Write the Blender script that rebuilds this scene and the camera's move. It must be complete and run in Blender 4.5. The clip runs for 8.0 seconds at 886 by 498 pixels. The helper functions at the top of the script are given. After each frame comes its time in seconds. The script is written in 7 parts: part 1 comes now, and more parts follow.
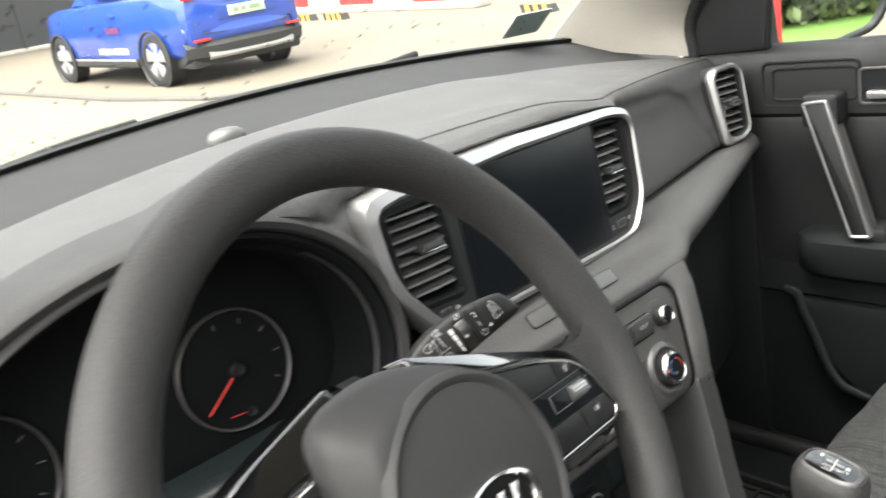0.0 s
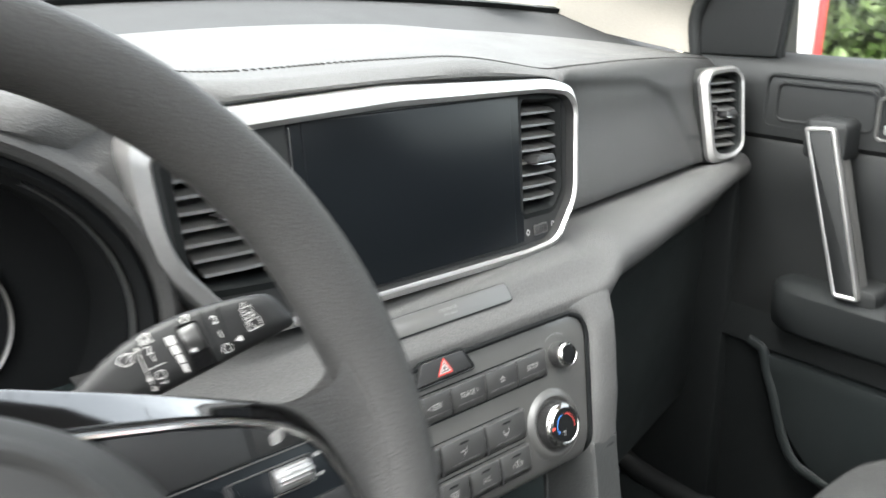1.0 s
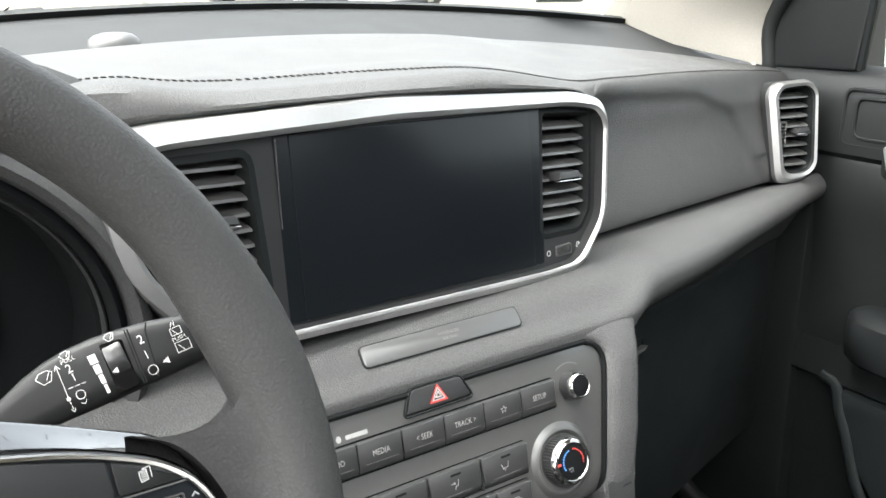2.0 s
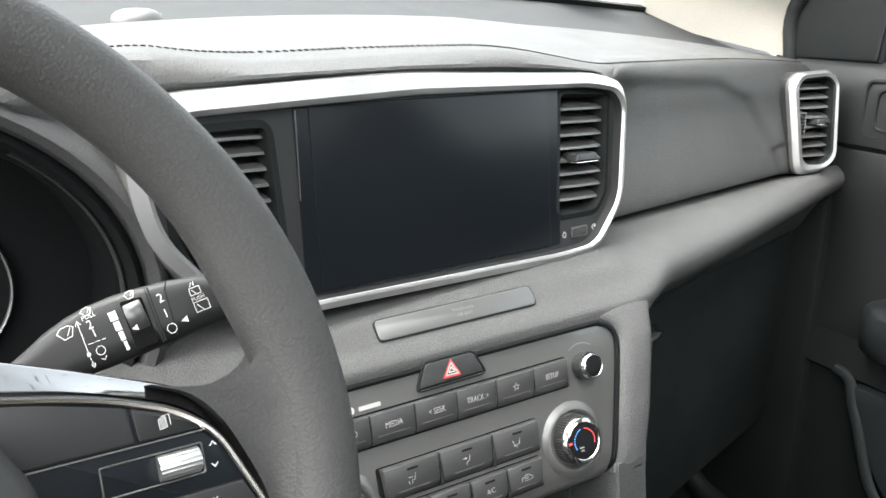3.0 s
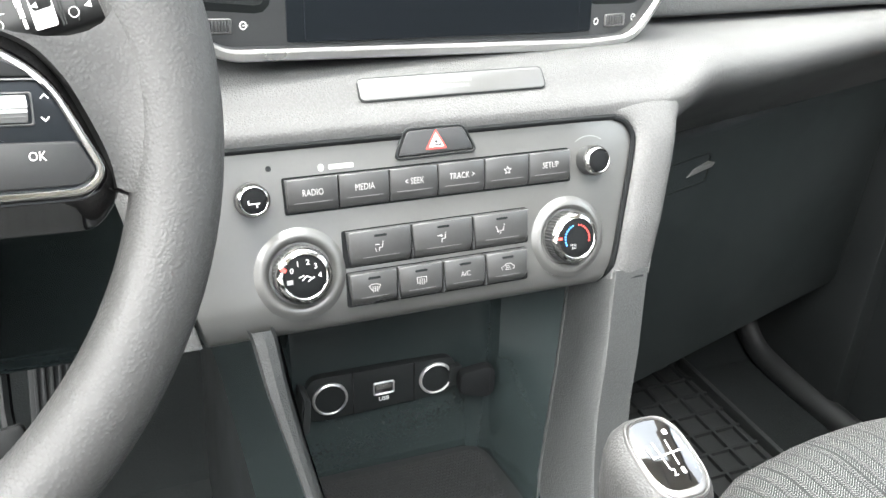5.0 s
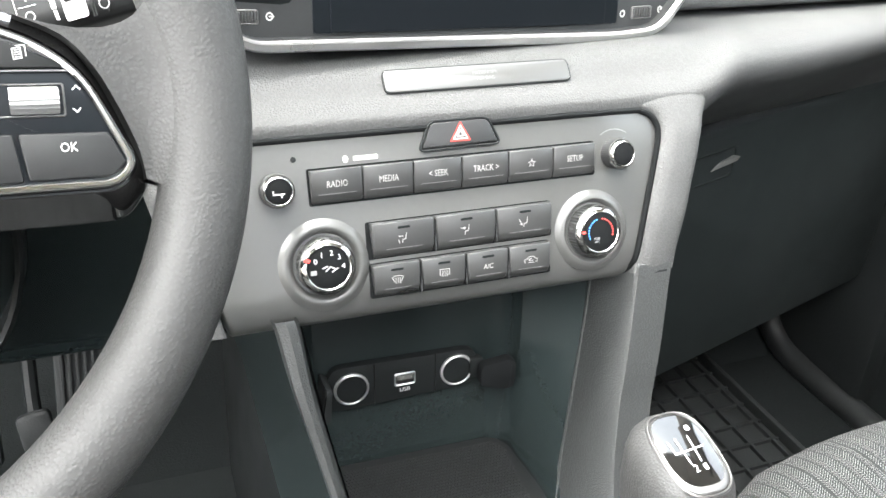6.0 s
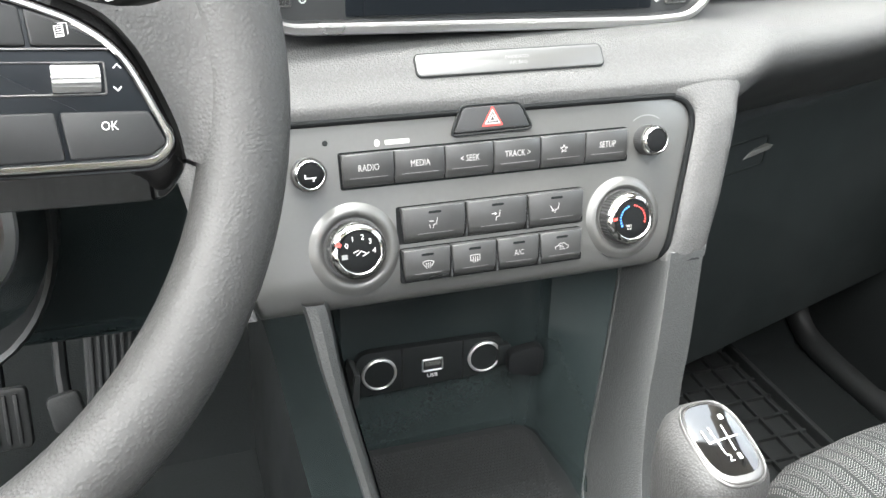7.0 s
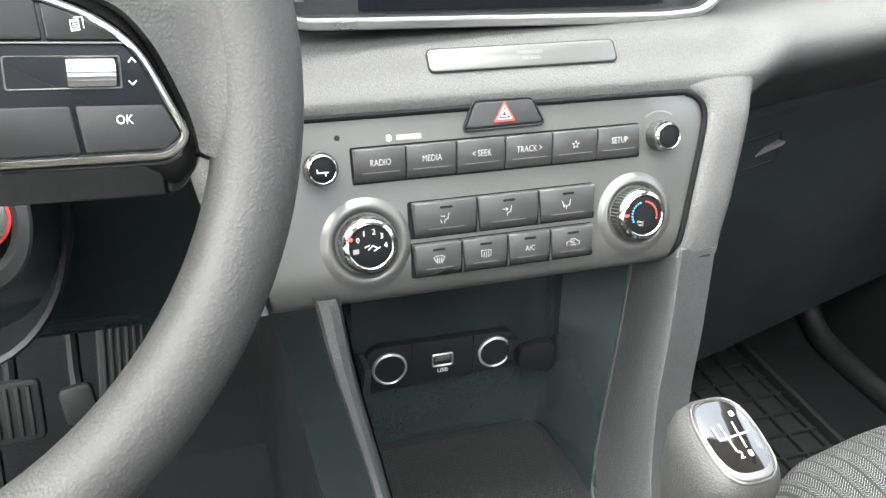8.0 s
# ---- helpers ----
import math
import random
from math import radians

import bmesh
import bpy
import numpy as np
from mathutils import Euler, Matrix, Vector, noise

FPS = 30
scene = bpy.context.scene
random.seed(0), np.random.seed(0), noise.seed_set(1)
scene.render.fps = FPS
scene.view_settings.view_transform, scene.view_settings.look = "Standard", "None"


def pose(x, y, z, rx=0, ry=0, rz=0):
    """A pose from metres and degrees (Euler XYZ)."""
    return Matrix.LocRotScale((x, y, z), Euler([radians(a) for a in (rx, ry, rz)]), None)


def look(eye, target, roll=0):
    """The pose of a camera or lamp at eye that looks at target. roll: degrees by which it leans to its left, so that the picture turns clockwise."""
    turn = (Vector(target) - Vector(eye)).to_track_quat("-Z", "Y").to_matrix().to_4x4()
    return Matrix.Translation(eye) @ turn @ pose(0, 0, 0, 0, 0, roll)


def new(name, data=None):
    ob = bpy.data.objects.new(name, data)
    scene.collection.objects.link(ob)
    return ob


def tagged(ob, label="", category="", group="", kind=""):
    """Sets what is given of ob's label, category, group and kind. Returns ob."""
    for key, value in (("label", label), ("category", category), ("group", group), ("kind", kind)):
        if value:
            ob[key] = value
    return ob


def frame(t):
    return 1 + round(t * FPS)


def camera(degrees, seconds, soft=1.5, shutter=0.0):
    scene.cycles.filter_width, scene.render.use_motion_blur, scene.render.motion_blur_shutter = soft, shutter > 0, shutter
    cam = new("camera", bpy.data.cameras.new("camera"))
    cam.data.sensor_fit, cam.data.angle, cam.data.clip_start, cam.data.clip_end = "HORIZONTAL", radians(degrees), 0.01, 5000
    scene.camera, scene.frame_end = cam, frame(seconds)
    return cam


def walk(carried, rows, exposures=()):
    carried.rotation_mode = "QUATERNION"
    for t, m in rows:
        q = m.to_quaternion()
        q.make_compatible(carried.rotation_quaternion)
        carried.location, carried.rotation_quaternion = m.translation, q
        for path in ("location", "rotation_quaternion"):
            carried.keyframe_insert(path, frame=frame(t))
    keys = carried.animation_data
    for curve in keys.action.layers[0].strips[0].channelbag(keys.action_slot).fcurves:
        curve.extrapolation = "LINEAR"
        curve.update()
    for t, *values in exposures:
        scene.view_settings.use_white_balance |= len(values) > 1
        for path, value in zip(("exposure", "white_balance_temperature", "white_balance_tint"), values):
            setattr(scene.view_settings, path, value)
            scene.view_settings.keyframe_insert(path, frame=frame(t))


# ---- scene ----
cam = camera(55.0, 8.0, shutter=0.5)
PATH = [
    (0, (-0.5718, 0.0235, 1.3804), (0.6505, 1.4427, 0.6791), -8.03),
    (0.3, (-0.5235, 0.0516, 1.3660), (0.7495, 1.4127, 0.6402), -5.99),
    (0.5, (-0.4811, 0.0671, 1.3441), (0.7842, 1.4229, 0.5954), -5.23),
    (0.8, (-0.4094, 0.0642, 1.3275), (0.8216, 1.4485, 0.5736), -1.46),
    (1, (-0.3540, 0.0867, 1.3070), (0.8443, 1.5034, 0.5608), 2.00),
    (1.2, (-0.3154, 0.0886, 1.3047), (0.7992, 1.5775, 0.5694), 1.77),
    (2.5, (-0.2735, 0.0589, 1.3005), (0.7246, 1.6307, 0.5703), 1.28),
    (3, (-0.2809, 0.0635, 1.2927), (0.6987, 1.6408, 0.5494), 2.05),
    (3.5, (-0.2536, 0.0735, 1.2769), (0.6532, 1.6483, 0.4418), 3.06),
    (3.7, (-0.2287, 0.0699, 1.2441), (0.6497, 1.6099, 0.3184), 4.84),
    (3.8, (-0.2214, 0.0617, 1.2334), (0.6231, 1.5950, 0.2659), 5.16),
    (4, (-0.2064, 0.0414, 1.2199), (0.5529, 1.5822, 0.1955), 4.45),
    (4.5, (-0.1931, 0.0283, 1.2236), (0.5015, 1.5869, 0.1804), 4.18),
    (6, (-0.1953, 0.0295, 1.2274), (0.4360, 1.5970, 0.1577), 4.33),
    (6.5, (-0.1997, 0.0313, 1.2240), (0.4047, 1.6014, 0.1426), 4.14),
    (7, (-0.2007, 0.0322, 1.2238), (0.3806, 1.6018, 0.1291), 4.01),
    (7.5, (-0.2020, 0.0330, 1.2251), (0.3638, 1.6024, 0.1220), 3.98),
    (8, (-0.2017, 0.0319, 1.2239), (0.3564, 1.6028, 0.1190), 3.92),
]
walk(cam, [(t, look(eye, target, roll)) for t, eye, target, roll in PATH],
     [(0, 2.75, 6800, 9)] + [(t, stops, 6520, 8) for t, stops in ((0.5, 3.2), (1, 3.4), (2.5, 3.2), (3.5, 3.8), (4, 4.25), (4.5, 4.55), (6, 4.4), (8, 4.22))])

# The parked car stands nose down on a slight slope: interior things are built in the car's own axes
# (x to the passenger side, y ahead, z up) and set down by CAR.
CAR = pose(0, 0.5, 0.993, -4) @ Matrix.Translation((0, -0.5, -0.96))

# ---- light ----
world = bpy.data.worlds.new("world")
scene.world = world
world.use_nodes = True
wn = world.node_tree
sky = wn.nodes.new("ShaderNodeTexSky")
sky.sky_type, sky.sun_disc = "NISHITA", False
sky.sun_elevation, sky.sun_rotation = radians(70), radians(290)
sky.dust_density, sky.ozone_density = 4.0, 0.6
wn.nodes["Background"].inputs["Strength"].default_value = 0.15
tone = wn.nodes.new("ShaderNodeMixRGB")
tone.inputs["Fac"].default_value = 0.8
bw = wn.nodes.new("ShaderNodeRGBToBW")
wn.links.new(sky.outputs["Color"], bw.inputs["Color"])
wn.links.new(sky.outputs["Color"], tone.inputs["Color1"])
wn.links.new(bw.outputs["Val"], tone.inputs["Color2"])
wn.links.new(tone.outputs["Color"], wn.nodes["Background"].inputs["Color"])

sun = new("sun", bpy.data.lights.new("sun", "SUN"))
sun.data.energy, sun.data.angle, sun.data.color = 2.2, radians(95), (1.0, 0.98, 0.95)
sun.matrix_world = look((-4.0, -0.4, 9), (0, 0.4, 1))


# ---- materials ----
def mat(name, color, rough=0.5, metal=0.0, grain=0.0, cell=0.0014, kind="noise", vary=0.0, spec=0.5, coat=0.0, wear=0.0):
    """A surface: colour varied at two scales, gloss varied by fine dirt, and a fine relief with cells of that size in metres."""
    m = bpy.data.materials.new(name)
    m.use_nodes = True
    n, l = m.node_tree.nodes, m.node_tree.links
    b = n["Principled BSDF"]
    b.inputs["Base Color"].default_value = (*color, 1)
    b.inputs["Roughness"].default_value = rough
    b.inputs["Metallic"].default_value = metal
    b.inputs["Specular IOR Level"].default_value = spec
    b.inputs["Coat Weight"].default_value = coat
    b.inputs["Coat Roughness"].default_value = 0.05
    tc = n.new("ShaderNodeTexCoord")
    if vary:
        big, fine = n.new("ShaderNodeTexNoise"), n.new("ShaderNodeTexNoise")
        big.inputs["Scale"].default_value, big.inputs["Detail"].default_value = 9, 5
        fine.inputs["Scale"].default_value, fine.inputs["Detail"].default_value = 420, 3
        for t in (big, fine):
            l.new(tc.outputs["Object"], t.inputs["Vector"])
        mix = n.new("ShaderNodeMath")
        mix.operation = "ADD"
        l.new(big.outputs["Fac"], mix.inputs[0])
        l.new(fine.outputs["Fac"], mix.inputs[1])
        ramp = n.new("ShaderNodeMapRange")
        ramp.inputs["From Min"].default_value, ramp.inputs["From Max"].default_value = 0.6, 1.4
        ramp.inputs["To Min"].default_value, ramp.inputs["To Max"].default_value = 1 - vary, 1 + vary
        l.new(mix.outputs[0], ramp.inputs["Value"])
        mul = n.new("ShaderNodeVectorMath")
        mul.operation = "SCALE"
        mul.inputs[0].default_value = color
        l.new(ramp.outputs["Result"], mul.inputs["Scale"])
        l.new(mul.outputs["Vector"], b.inputs["Base Color"])
        rr = n.new("ShaderNodeMapRange")
        rr.inputs["From Min"].default_value, rr.inputs["From Max"].default_value = 0.3, 0.7
        rr.inputs["To Min"].default_value, rr.inputs["To Max"].default_value = max(0.02, rough - 0.08 - wear), min(1, rough + 0.08 + wear)
        l.new(big.outputs["Fac"], rr.inputs["Value"])
        l.new(rr.outputs["Result"], b.inputs["Roughness"])
    if grain:
        bump = n.new("ShaderNodeBump")
        bump.inputs["Strength"].default_value, bump.inputs["Distance"].default_value = grain, cell * 0.35
        if kind == "leather":
            warp = n.new("ShaderNodeTexNoise")
            warp.inputs["Scale"].default_value = 0.35 / cell
            add = n.new("ShaderNodeVectorMath")
            add.operation = "MULTIPLY_ADD"
            add.inputs[1].default_value = (cell * 0.4,) * 3
            l.new(tc.outputs["Object"], warp.inputs["Vector"])
            l.new(warp.outputs["Color"], add.inputs[0])
            l.new(tc.outputs["Object"], add.inputs[2])
            tex = n.new("ShaderNodeTexVoronoi")
            tex.feature = "SMOOTH_F1"
            tex.inputs["Smoothness"].default_value = 0.12
            tex.inputs["Scale"].default_value = 1 / cell
            l.new(add.outputs["Vector"], tex.inputs["Vector"])
            crease = n.new("ShaderNodeMapRange")
            crease.interpolation_type = "SMOOTHSTEP"
            crease.inputs["From Min"].default_value, crease.inputs["From Max"].default_value = 0.78, 0.12
            l.new(tex.outputs["Distance"], crease.inputs["Value"])
            l.new(crease.outputs["Result"], bump.inputs["Height"])
            if vary:
                # the shade in the creases is put into the colour, a little darker
                dim = n.new("ShaderNodeMapRange")
                dim.inputs["To Min"].default_value = 0.80
                l.new(crease.outputs["Result"], dim.inputs["Value"])
                fold = n.new("ShaderNodeVectorMath")
                fold.operation = "SCALE"
                l.new(mul.outputs["Vector"], fold.inputs[0])
                l.new(dim.outputs["Result"], fold.inputs["Scale"])
                l.new(fold.outputs["Vector"], b.inputs["Base Color"])
        else:
            tex = n.new("ShaderNodeTexNoise")
            tex.inputs["Scale"].default_value, tex.inputs["Detail"].default_value = 1 / cell, 2
            l.new(tc.outputs["Object"], tex.inputs["Vector"])
            l.new(tex.outputs["Fac"], bump.inputs["Height"])
        l.new(bump.outputs["Normal"], b.inputs["Normal"])
    return m


LEATHER = mat("soft_grained_plastic", (0.064, 0.0645, 0.064), 0.58, spec=0.27, grain=0.42, cell=0.0014, kind="leather", vary=0.06)
HUB = mat("airbag_cover_plastic", (0.026, 0.0265, 0.0265), 0.52, spec=0.38, grain=0.2, cell=0.0008, vary=0.08)
HARD = mat("hard_grained_trim", (0.026, 0.0275, 0.0275), 0.44, grain=0.38, cell=0.0014, kind="leather", vary=0.08)
RIM = mat("wheel_leather", (0.032, 0.032, 0.0315), 0.56, spec=0.36, grain=0.28, cell=0.0014, kind="leather", vary=0.06)
# Darker copy of LEATHER: the down-facing lip's shade is put into its colour.
BROWSHADE = mat("shaded_brow_leather", (0.034, 0.0345, 0.0345), 0.55, spec=0.35, grain=0.30, cell=0.0013, kind="leather", vary=0.06)
FASCIA = mat("dark_vent_fascia", (0.017, 0.0178, 0.0182), 0.45, spec=0.4, grain=0.1, cell=0.0005, vary=0.06)
# Teal cast of DARK, TRAY, GLOVE and BLACK: lens haze put into the colour.
DARK = mat("dark_moulded_plastic", (0.0072, 0.0082, 0.0085), 0.55, spec=0.35, grain=0.14, cell=0.0013, kind="leather", vary=0.12)
SATIN = mat("satin_charcoal_panel", (0.052, 0.052, 0.0505), 0.37, spec=0.85, grain=0.05, cell=0.0004, vary=0.05)
KEY = mat("panel_key_plastic", (0.034, 0.0345, 0.0345), 0.34, grain=0.06, cell=0.0004, vary=0.06)
BUTTON = mat("button_plastic", (0.020, 0.0205, 0.021), 0.4, grain=0.08, cell=0.0004, vary=0.08)
STALK = mat("stalk_plastic", (0.012, 0.0124, 0.0128), 0.5, spec=0.3, grain=0.1, cell=0.0005, vary=0.08)
TRAY = mat("console_tray_plastic", (0.0128, 0.0174, 0.0176), 0.22, grain=0.05, cell=0.0006, vary=0.05, wear=-0.08)
TRAYMAT = mat("tray_mat_rubber", (0.0050, 0.0057, 0.0060), 0.6, spec=0.2, grain=0.2, cell=0.001, vary=0.15)
# Colour kept darker than the pad to hold the shade of the strip's tilt.
STRIPSHADE = mat("shaded_defroster_plastic", (0.030, 0.031, 0.032), 0.7, spec=0.12, grain=0.3, cell=0.0012, vary=0.10)
GLOVE = mat("dull_black_moulding", (0.0083, 0.0112, 0.0116), 0.66, spec=0.25, grain=0.25, cell=0.0014, kind="leather", vary=0.12)
BLACK = mat("matt_black_plastic", (0.0052, 0.0064, 0.0067), 0.65, spec=0.22, grain=0.2, cell=0.001, vary=0.2)
VOID = mat("instrument_tunnel_black", (0.0036, 0.0041, 0.0045), 0.75, spec=0.12, grain=0.1, cell=0.001, vary=0.15)
PIANO = mat("piano_black", (0.004, 0.004, 0.0042), 0.06, spec=0.8, coat=1.0, vary=0.1, wear=-0.06)
CHROME = mat("bright_chrome", (0.82, 0.82, 0.82), 0.12, 1.0, vary=0.03, wear=-0.04)
SILVER = mat("satin_silver", (0.54, 0.54, 0.535), 0.32, 0.9, grain=0.03, cell=0.0005, vary=0.04)
SCREEN = mat("display_glass", (0.0064, 0.0080, 0.0098), 0.28, spec=0.22, vary=0.06, wear=-0.08)
PRINT = mat("white_print", (0.5, 0.5, 0.49), 0.5, vary=0.03)
DIM = mat("grey_print", (0.16, 0.16, 0.16), 0.5, vary=0.03)
MARK = mat("faint_white_print", (0.32, 0.32, 0.31), 0.5, vary=0.05)
REDP = mat("red_print", (0.6, 0.06, 0.05), 0.45, vary=0.05)
BLUEP = mat("blue_print", (0.08, 0.3, 0.75), 0.45, vary=0.05)
RUBBER = mat("rubber", (0.010, 0.0112, 0.0115), 0.6, spec=0.3, grain=0.3, cell=0.002, vary=0.2)
CARPET = mat("dark_carpet", (0.0054, 0.0068, 0.0070), 0.95, spec=0.15, grain=0.8, cell=0.002, vary=0.35)
PILLAR = mat("light_grey_trim_fabric", (0.38, 0.355, 0.31), 0.85, grain=0.3, cell=0.0012, vary=0.08)
STITCH = mat("dark_thread", (0.020, 0.019, 0.019), 0.9, spec=0.05, grain=0.4, cell=0.0006, vary=0.2)
NICKEL = mat("nickel_ring", (0.78, 0.76, 0.72), 0.2, 1.0, vary=0.04)
KNOBRING = mat("dark_chrome_ring", (0.46, 0.455, 0.44), 0.17, 1.0, vary=0.04)
GEARRIM = mat("smoked_satin_silver", (0.15, 0.148, 0.146), 0.40, 0.85, grain=0.03, cell=0.0005, vary=0.05)
LEGEND = mat("grey_white_print", (0.34, 0.34, 0.33), 0.5, vary=0.04)


def glass(name, tint=(1, 1, 1), rough=0.0):
    """Thin clear glass: it lets light straight through and mirrors a little at the surface."""
    m = bpy.data.materials.new(name)
    m.use_nodes = True
    n, l = m.node_tree.nodes, m.node_tree.links
    n.remove(n["Principled BSDF"])
    a, g, mix, f = (n.new("ShaderNode" + k) for k in ("BsdfTransparent", "BsdfGlossy", "MixShader", "LayerWeight"))
    a.inputs["Color"].default_value = (*tint, 1)
    g.inputs["Roughness"].default_value = rough
    f.inputs["Blend"].default_value = 0.5
    p, k = n.new("ShaderNodeMath"), n.new("ShaderNodeMath")
    p.operation, p.inputs[1].default_value = "POWER", 5.0
    k.operation, k.inputs[1].default_value, k.inputs[2].default_value = "MULTIPLY_ADD", 0.6, 0.03
    l.new(f.outputs["Facing"], p.inputs[0])
    l.new(p.outputs[0], k.inputs[0])
    l.new(k.outputs[0], mix.inputs[0])
    l.new(a.outputs[0], mix.inputs[1])
    l.new(g.outputs[0], mix.inputs[2])
    l.new(mix.outputs[0], n["Material Output"].inputs["Surface"])
    return m


# for the unseen roof opening added to light the cabin
ADDEDROOFPANE = glass("roof_glass", (0.75, 0.77, 0.77))
GLASS = glass("window_glass", (0.93, 0.96, 0.95))


def woven():
    """Seat cloth: dark grey with rows of short slanting light threads."""
    m = mat("woven_seat_cloth", (0.0125, 0.0130, 0.0134), 0.9, spec=0.2, grain=0.5, cell=0.001, vary=0.2)
    n, l = m.node_tree.nodes, m.node_tree.links
    b = n["Principled BSDF"]
    tc, sep = n.new("ShaderNodeTexCoord"), n.new("ShaderNodeSeparateXYZ")
    l.new(tc.outputs["Object"], sep.inputs[0])

    def op(kind, a, c):
        k = n.new("ShaderNodeMath")
        k.operation = kind
        for i, v in enumerate((a, c)):
            if isinstance(v, (int, float)):
                k.inputs[i].default_value = v
            else:
                l.new(v, k.inputs[i])
        return k.outputs[0]

    row = op("MULTIPLY", sep.outputs["X"], 1 / 0.0062)
    side = op("PINGPONG", row, 1.0)
    run = op("ADD", op("MULTIPLY", sep.outputs["Y"], 1 / 0.0024), op("MULTIPLY", side, 2.6))
    dash = op("LESS_THAN", op("FRACT", run, 0), 0.26)
    band = op("GREATER_THAN", op("FRACT", op("MULTIPLY", sep.outputs["X"], 1 / 0.0434), 0), 0.06)
    dash = op("MULTIPLY", dash, op("MULTIPLY", band, op("GREATER_THAN", op("FRACT", op("MULTIPLY", row, 3.0), 0), 0.22)))
    keep = op("MULTIPLY", dash, op("GREATER_THAN", op("FRACT", op("MULTIPLY", row, 0.5), 0), 0.12))
    mix = n.new("ShaderNodeMixRGB")
    l.new(keep, mix.inputs["Fac"])
    old = b.inputs["Base Color"].links[0].from_socket
    l.new(old, mix.inputs["Color1"])
    mix.inputs["Color2"].default_value = (0.10, 0.102, 0.10, 1)
    l.new(mix.outputs["Color"], b.inputs["Base Color"])
    return m


CLOTH = woven()


# ---- building ----
def part(name, bm, material, parent, label="", smooth=True):
    """Links a bmesh as one mesh object under a thing or a part (or at top level, parent None)."""
    bmesh.ops.recalc_face_normals(bm, faces=bm.faces)
    me = bpy.data.meshes.new(name)
    bm.to_mesh(me)
    bm.free()
    me.materials.append(material)
    for p in me.polygons:
        p.use_smooth = smooth
    if smooth:
        me.set_sharp_from_angle(angle=radians(38))
    ob = new(name, me)
    if parent is not None:
        ob.parent = parent
    if label:
        ob["label"] = label
    return ob


def thing(name, label, category, group="", kind="", at=None):
    ob = new(name)
    ob.matrix_world = CAR if at is None else at
    ob.empty_display_size = 0.05
    return tagged(ob, label, category, group, kind)


def axes(origin, right, up):
    """A matrix with its x along right, its y along up and its z out towards the viewer."""
    r, u = Vector(right).normalized(), Vector(up).normalized()
    w = r.cross(u).normalized()
    u = w.cross(r)
    return Matrix(((r.x, u.x, w.x, origin[0]), (r.y, u.y, w.y, origin[1]), (r.z, u.z, w.z, origin[2]), (0, 0, 0, 1)))


PAN = axes((0, 0.5, 0.96), (1, 0, 0), (0, 0.37, 1))
SCR = axes((0, 0.542, 1.01), (0.401, 0.034, -0.023), (0, 0.12, 1))
ROUND = axes((-0.3412, 0.2976, 1.0799), (0.9724, 0.2332, 0), (-0.1001, 0.4175, 0.9032))
WHL = axes((-0.351, 0.2902, 1.0780), (0.9866, 0.1631, 0), (-0.0641, 0.388, 0.9194)) @ pose(0, 0, -0.008, 0, 0, -5.5)


def rounded(pts, r, n=5):
    """A closed outline with its corners rounded by r (one radius or one for each)."""
    out = []
    rs = r if isinstance(r, (list, tuple)) else [r] * len(pts)
    for i, p in enumerate(pts):
        a, b, c = Vector(pts[i - 1]), Vector(p), Vector(pts[(i + 1) % len(pts)])
        da, dc = (a - b), (c - b)
        d = min(rs[i], 0.49 * da.length, 0.49 * dc.length)
        s, e = b + da.normalized() * d, b + dc.normalized() * d
        if d < 1e-5:
            out.append(tuple(b))
            continue
        for k in range(n + 1):
            t = k / n
            out.append(tuple(s * (1 - t) ** 2 + b * 2 * t * (1 - t) + e * t * t))
    return out


def rect(u0, v0, u1, v1, r=0.0, n=4):
    return rounded([(u0, v0), (u1, v0), (u1, v1), (u0, v1)], r, n)


def inset(pts, d):
    """The outline moved inwards by d (counter-clockwise outlines)."""
    out, n = [], len(pts)
    area = sum(pts[i - 1][0] * pts[i][1] - pts[i][0] * pts[i - 1][1] for i in range(n))
    s = 1 if area > 0 else -1
    for i in range(n):
        a, b, c = Vector(pts[i - 1]), Vector(pts[i]), Vector(pts[(i + 1) % n])
        t = (c - b).normalized() + (b - a).normalized()
        if t.length < 1e-6:
            t = c - b
        t.normalize()
        out.append((b.x - s * t.y * d, b.y + s * t.x * d))
    return out


def ring(bm, pts, m, w):
    return [bm.verts.new(m @ Vector((p[0], p[1], w))) for p in pts]


def bridge(bm, a, b, closed=True):
    n = len(a)
    for i in range(n if closed else n - 1):
        j = (i + 1) % n
        bm.faces.new((a[i], a[j], b[j], b[i]))


def prism(bm, pts, m, w0, w1, bevel=0.0, cap0=True, steps=2):
    """A plate with that outline from w0 to w1, its upper edge rounded by bevel."""
    a = ring(bm, pts, m, w0)
    if cap0:
        bm.faces.new(a[::-1])
    b = ring(bm, pts, m, w1 - bevel)
    bridge(bm, a, b)
    for k in range(1, steps + 1 if bevel else 1):
        t = k / steps * math.pi / 2
        c = ring(bm, inset(pts, bevel * (1 - math.cos(t))), m, w1 - bevel + bevel * math.sin(t))
        bridge(bm, b, c)
        b = c
    bm.faces.new(b)
    return bm


def frame_plate(bm, outer, inner, m, w0, w1, bevel=0.001):
    """A plate with a hole; both outlines have as many points."""
    a, b = ring(bm, outer, m, w0), ring(bm, outer, m, w1 - bevel)
    c, d = ring(bm, inset(outer, bevel), m, w1), ring(bm, inset(inner, -bevel), m, w1)
    e, f = ring(bm, inner, m, w1 - bevel), ring(bm, inner, m, w0)
    for x, y in ((a, b), (b, c), (c, d), (d, e), (e, f), (f, a)):
        bridge(bm, x, y)
    return bm


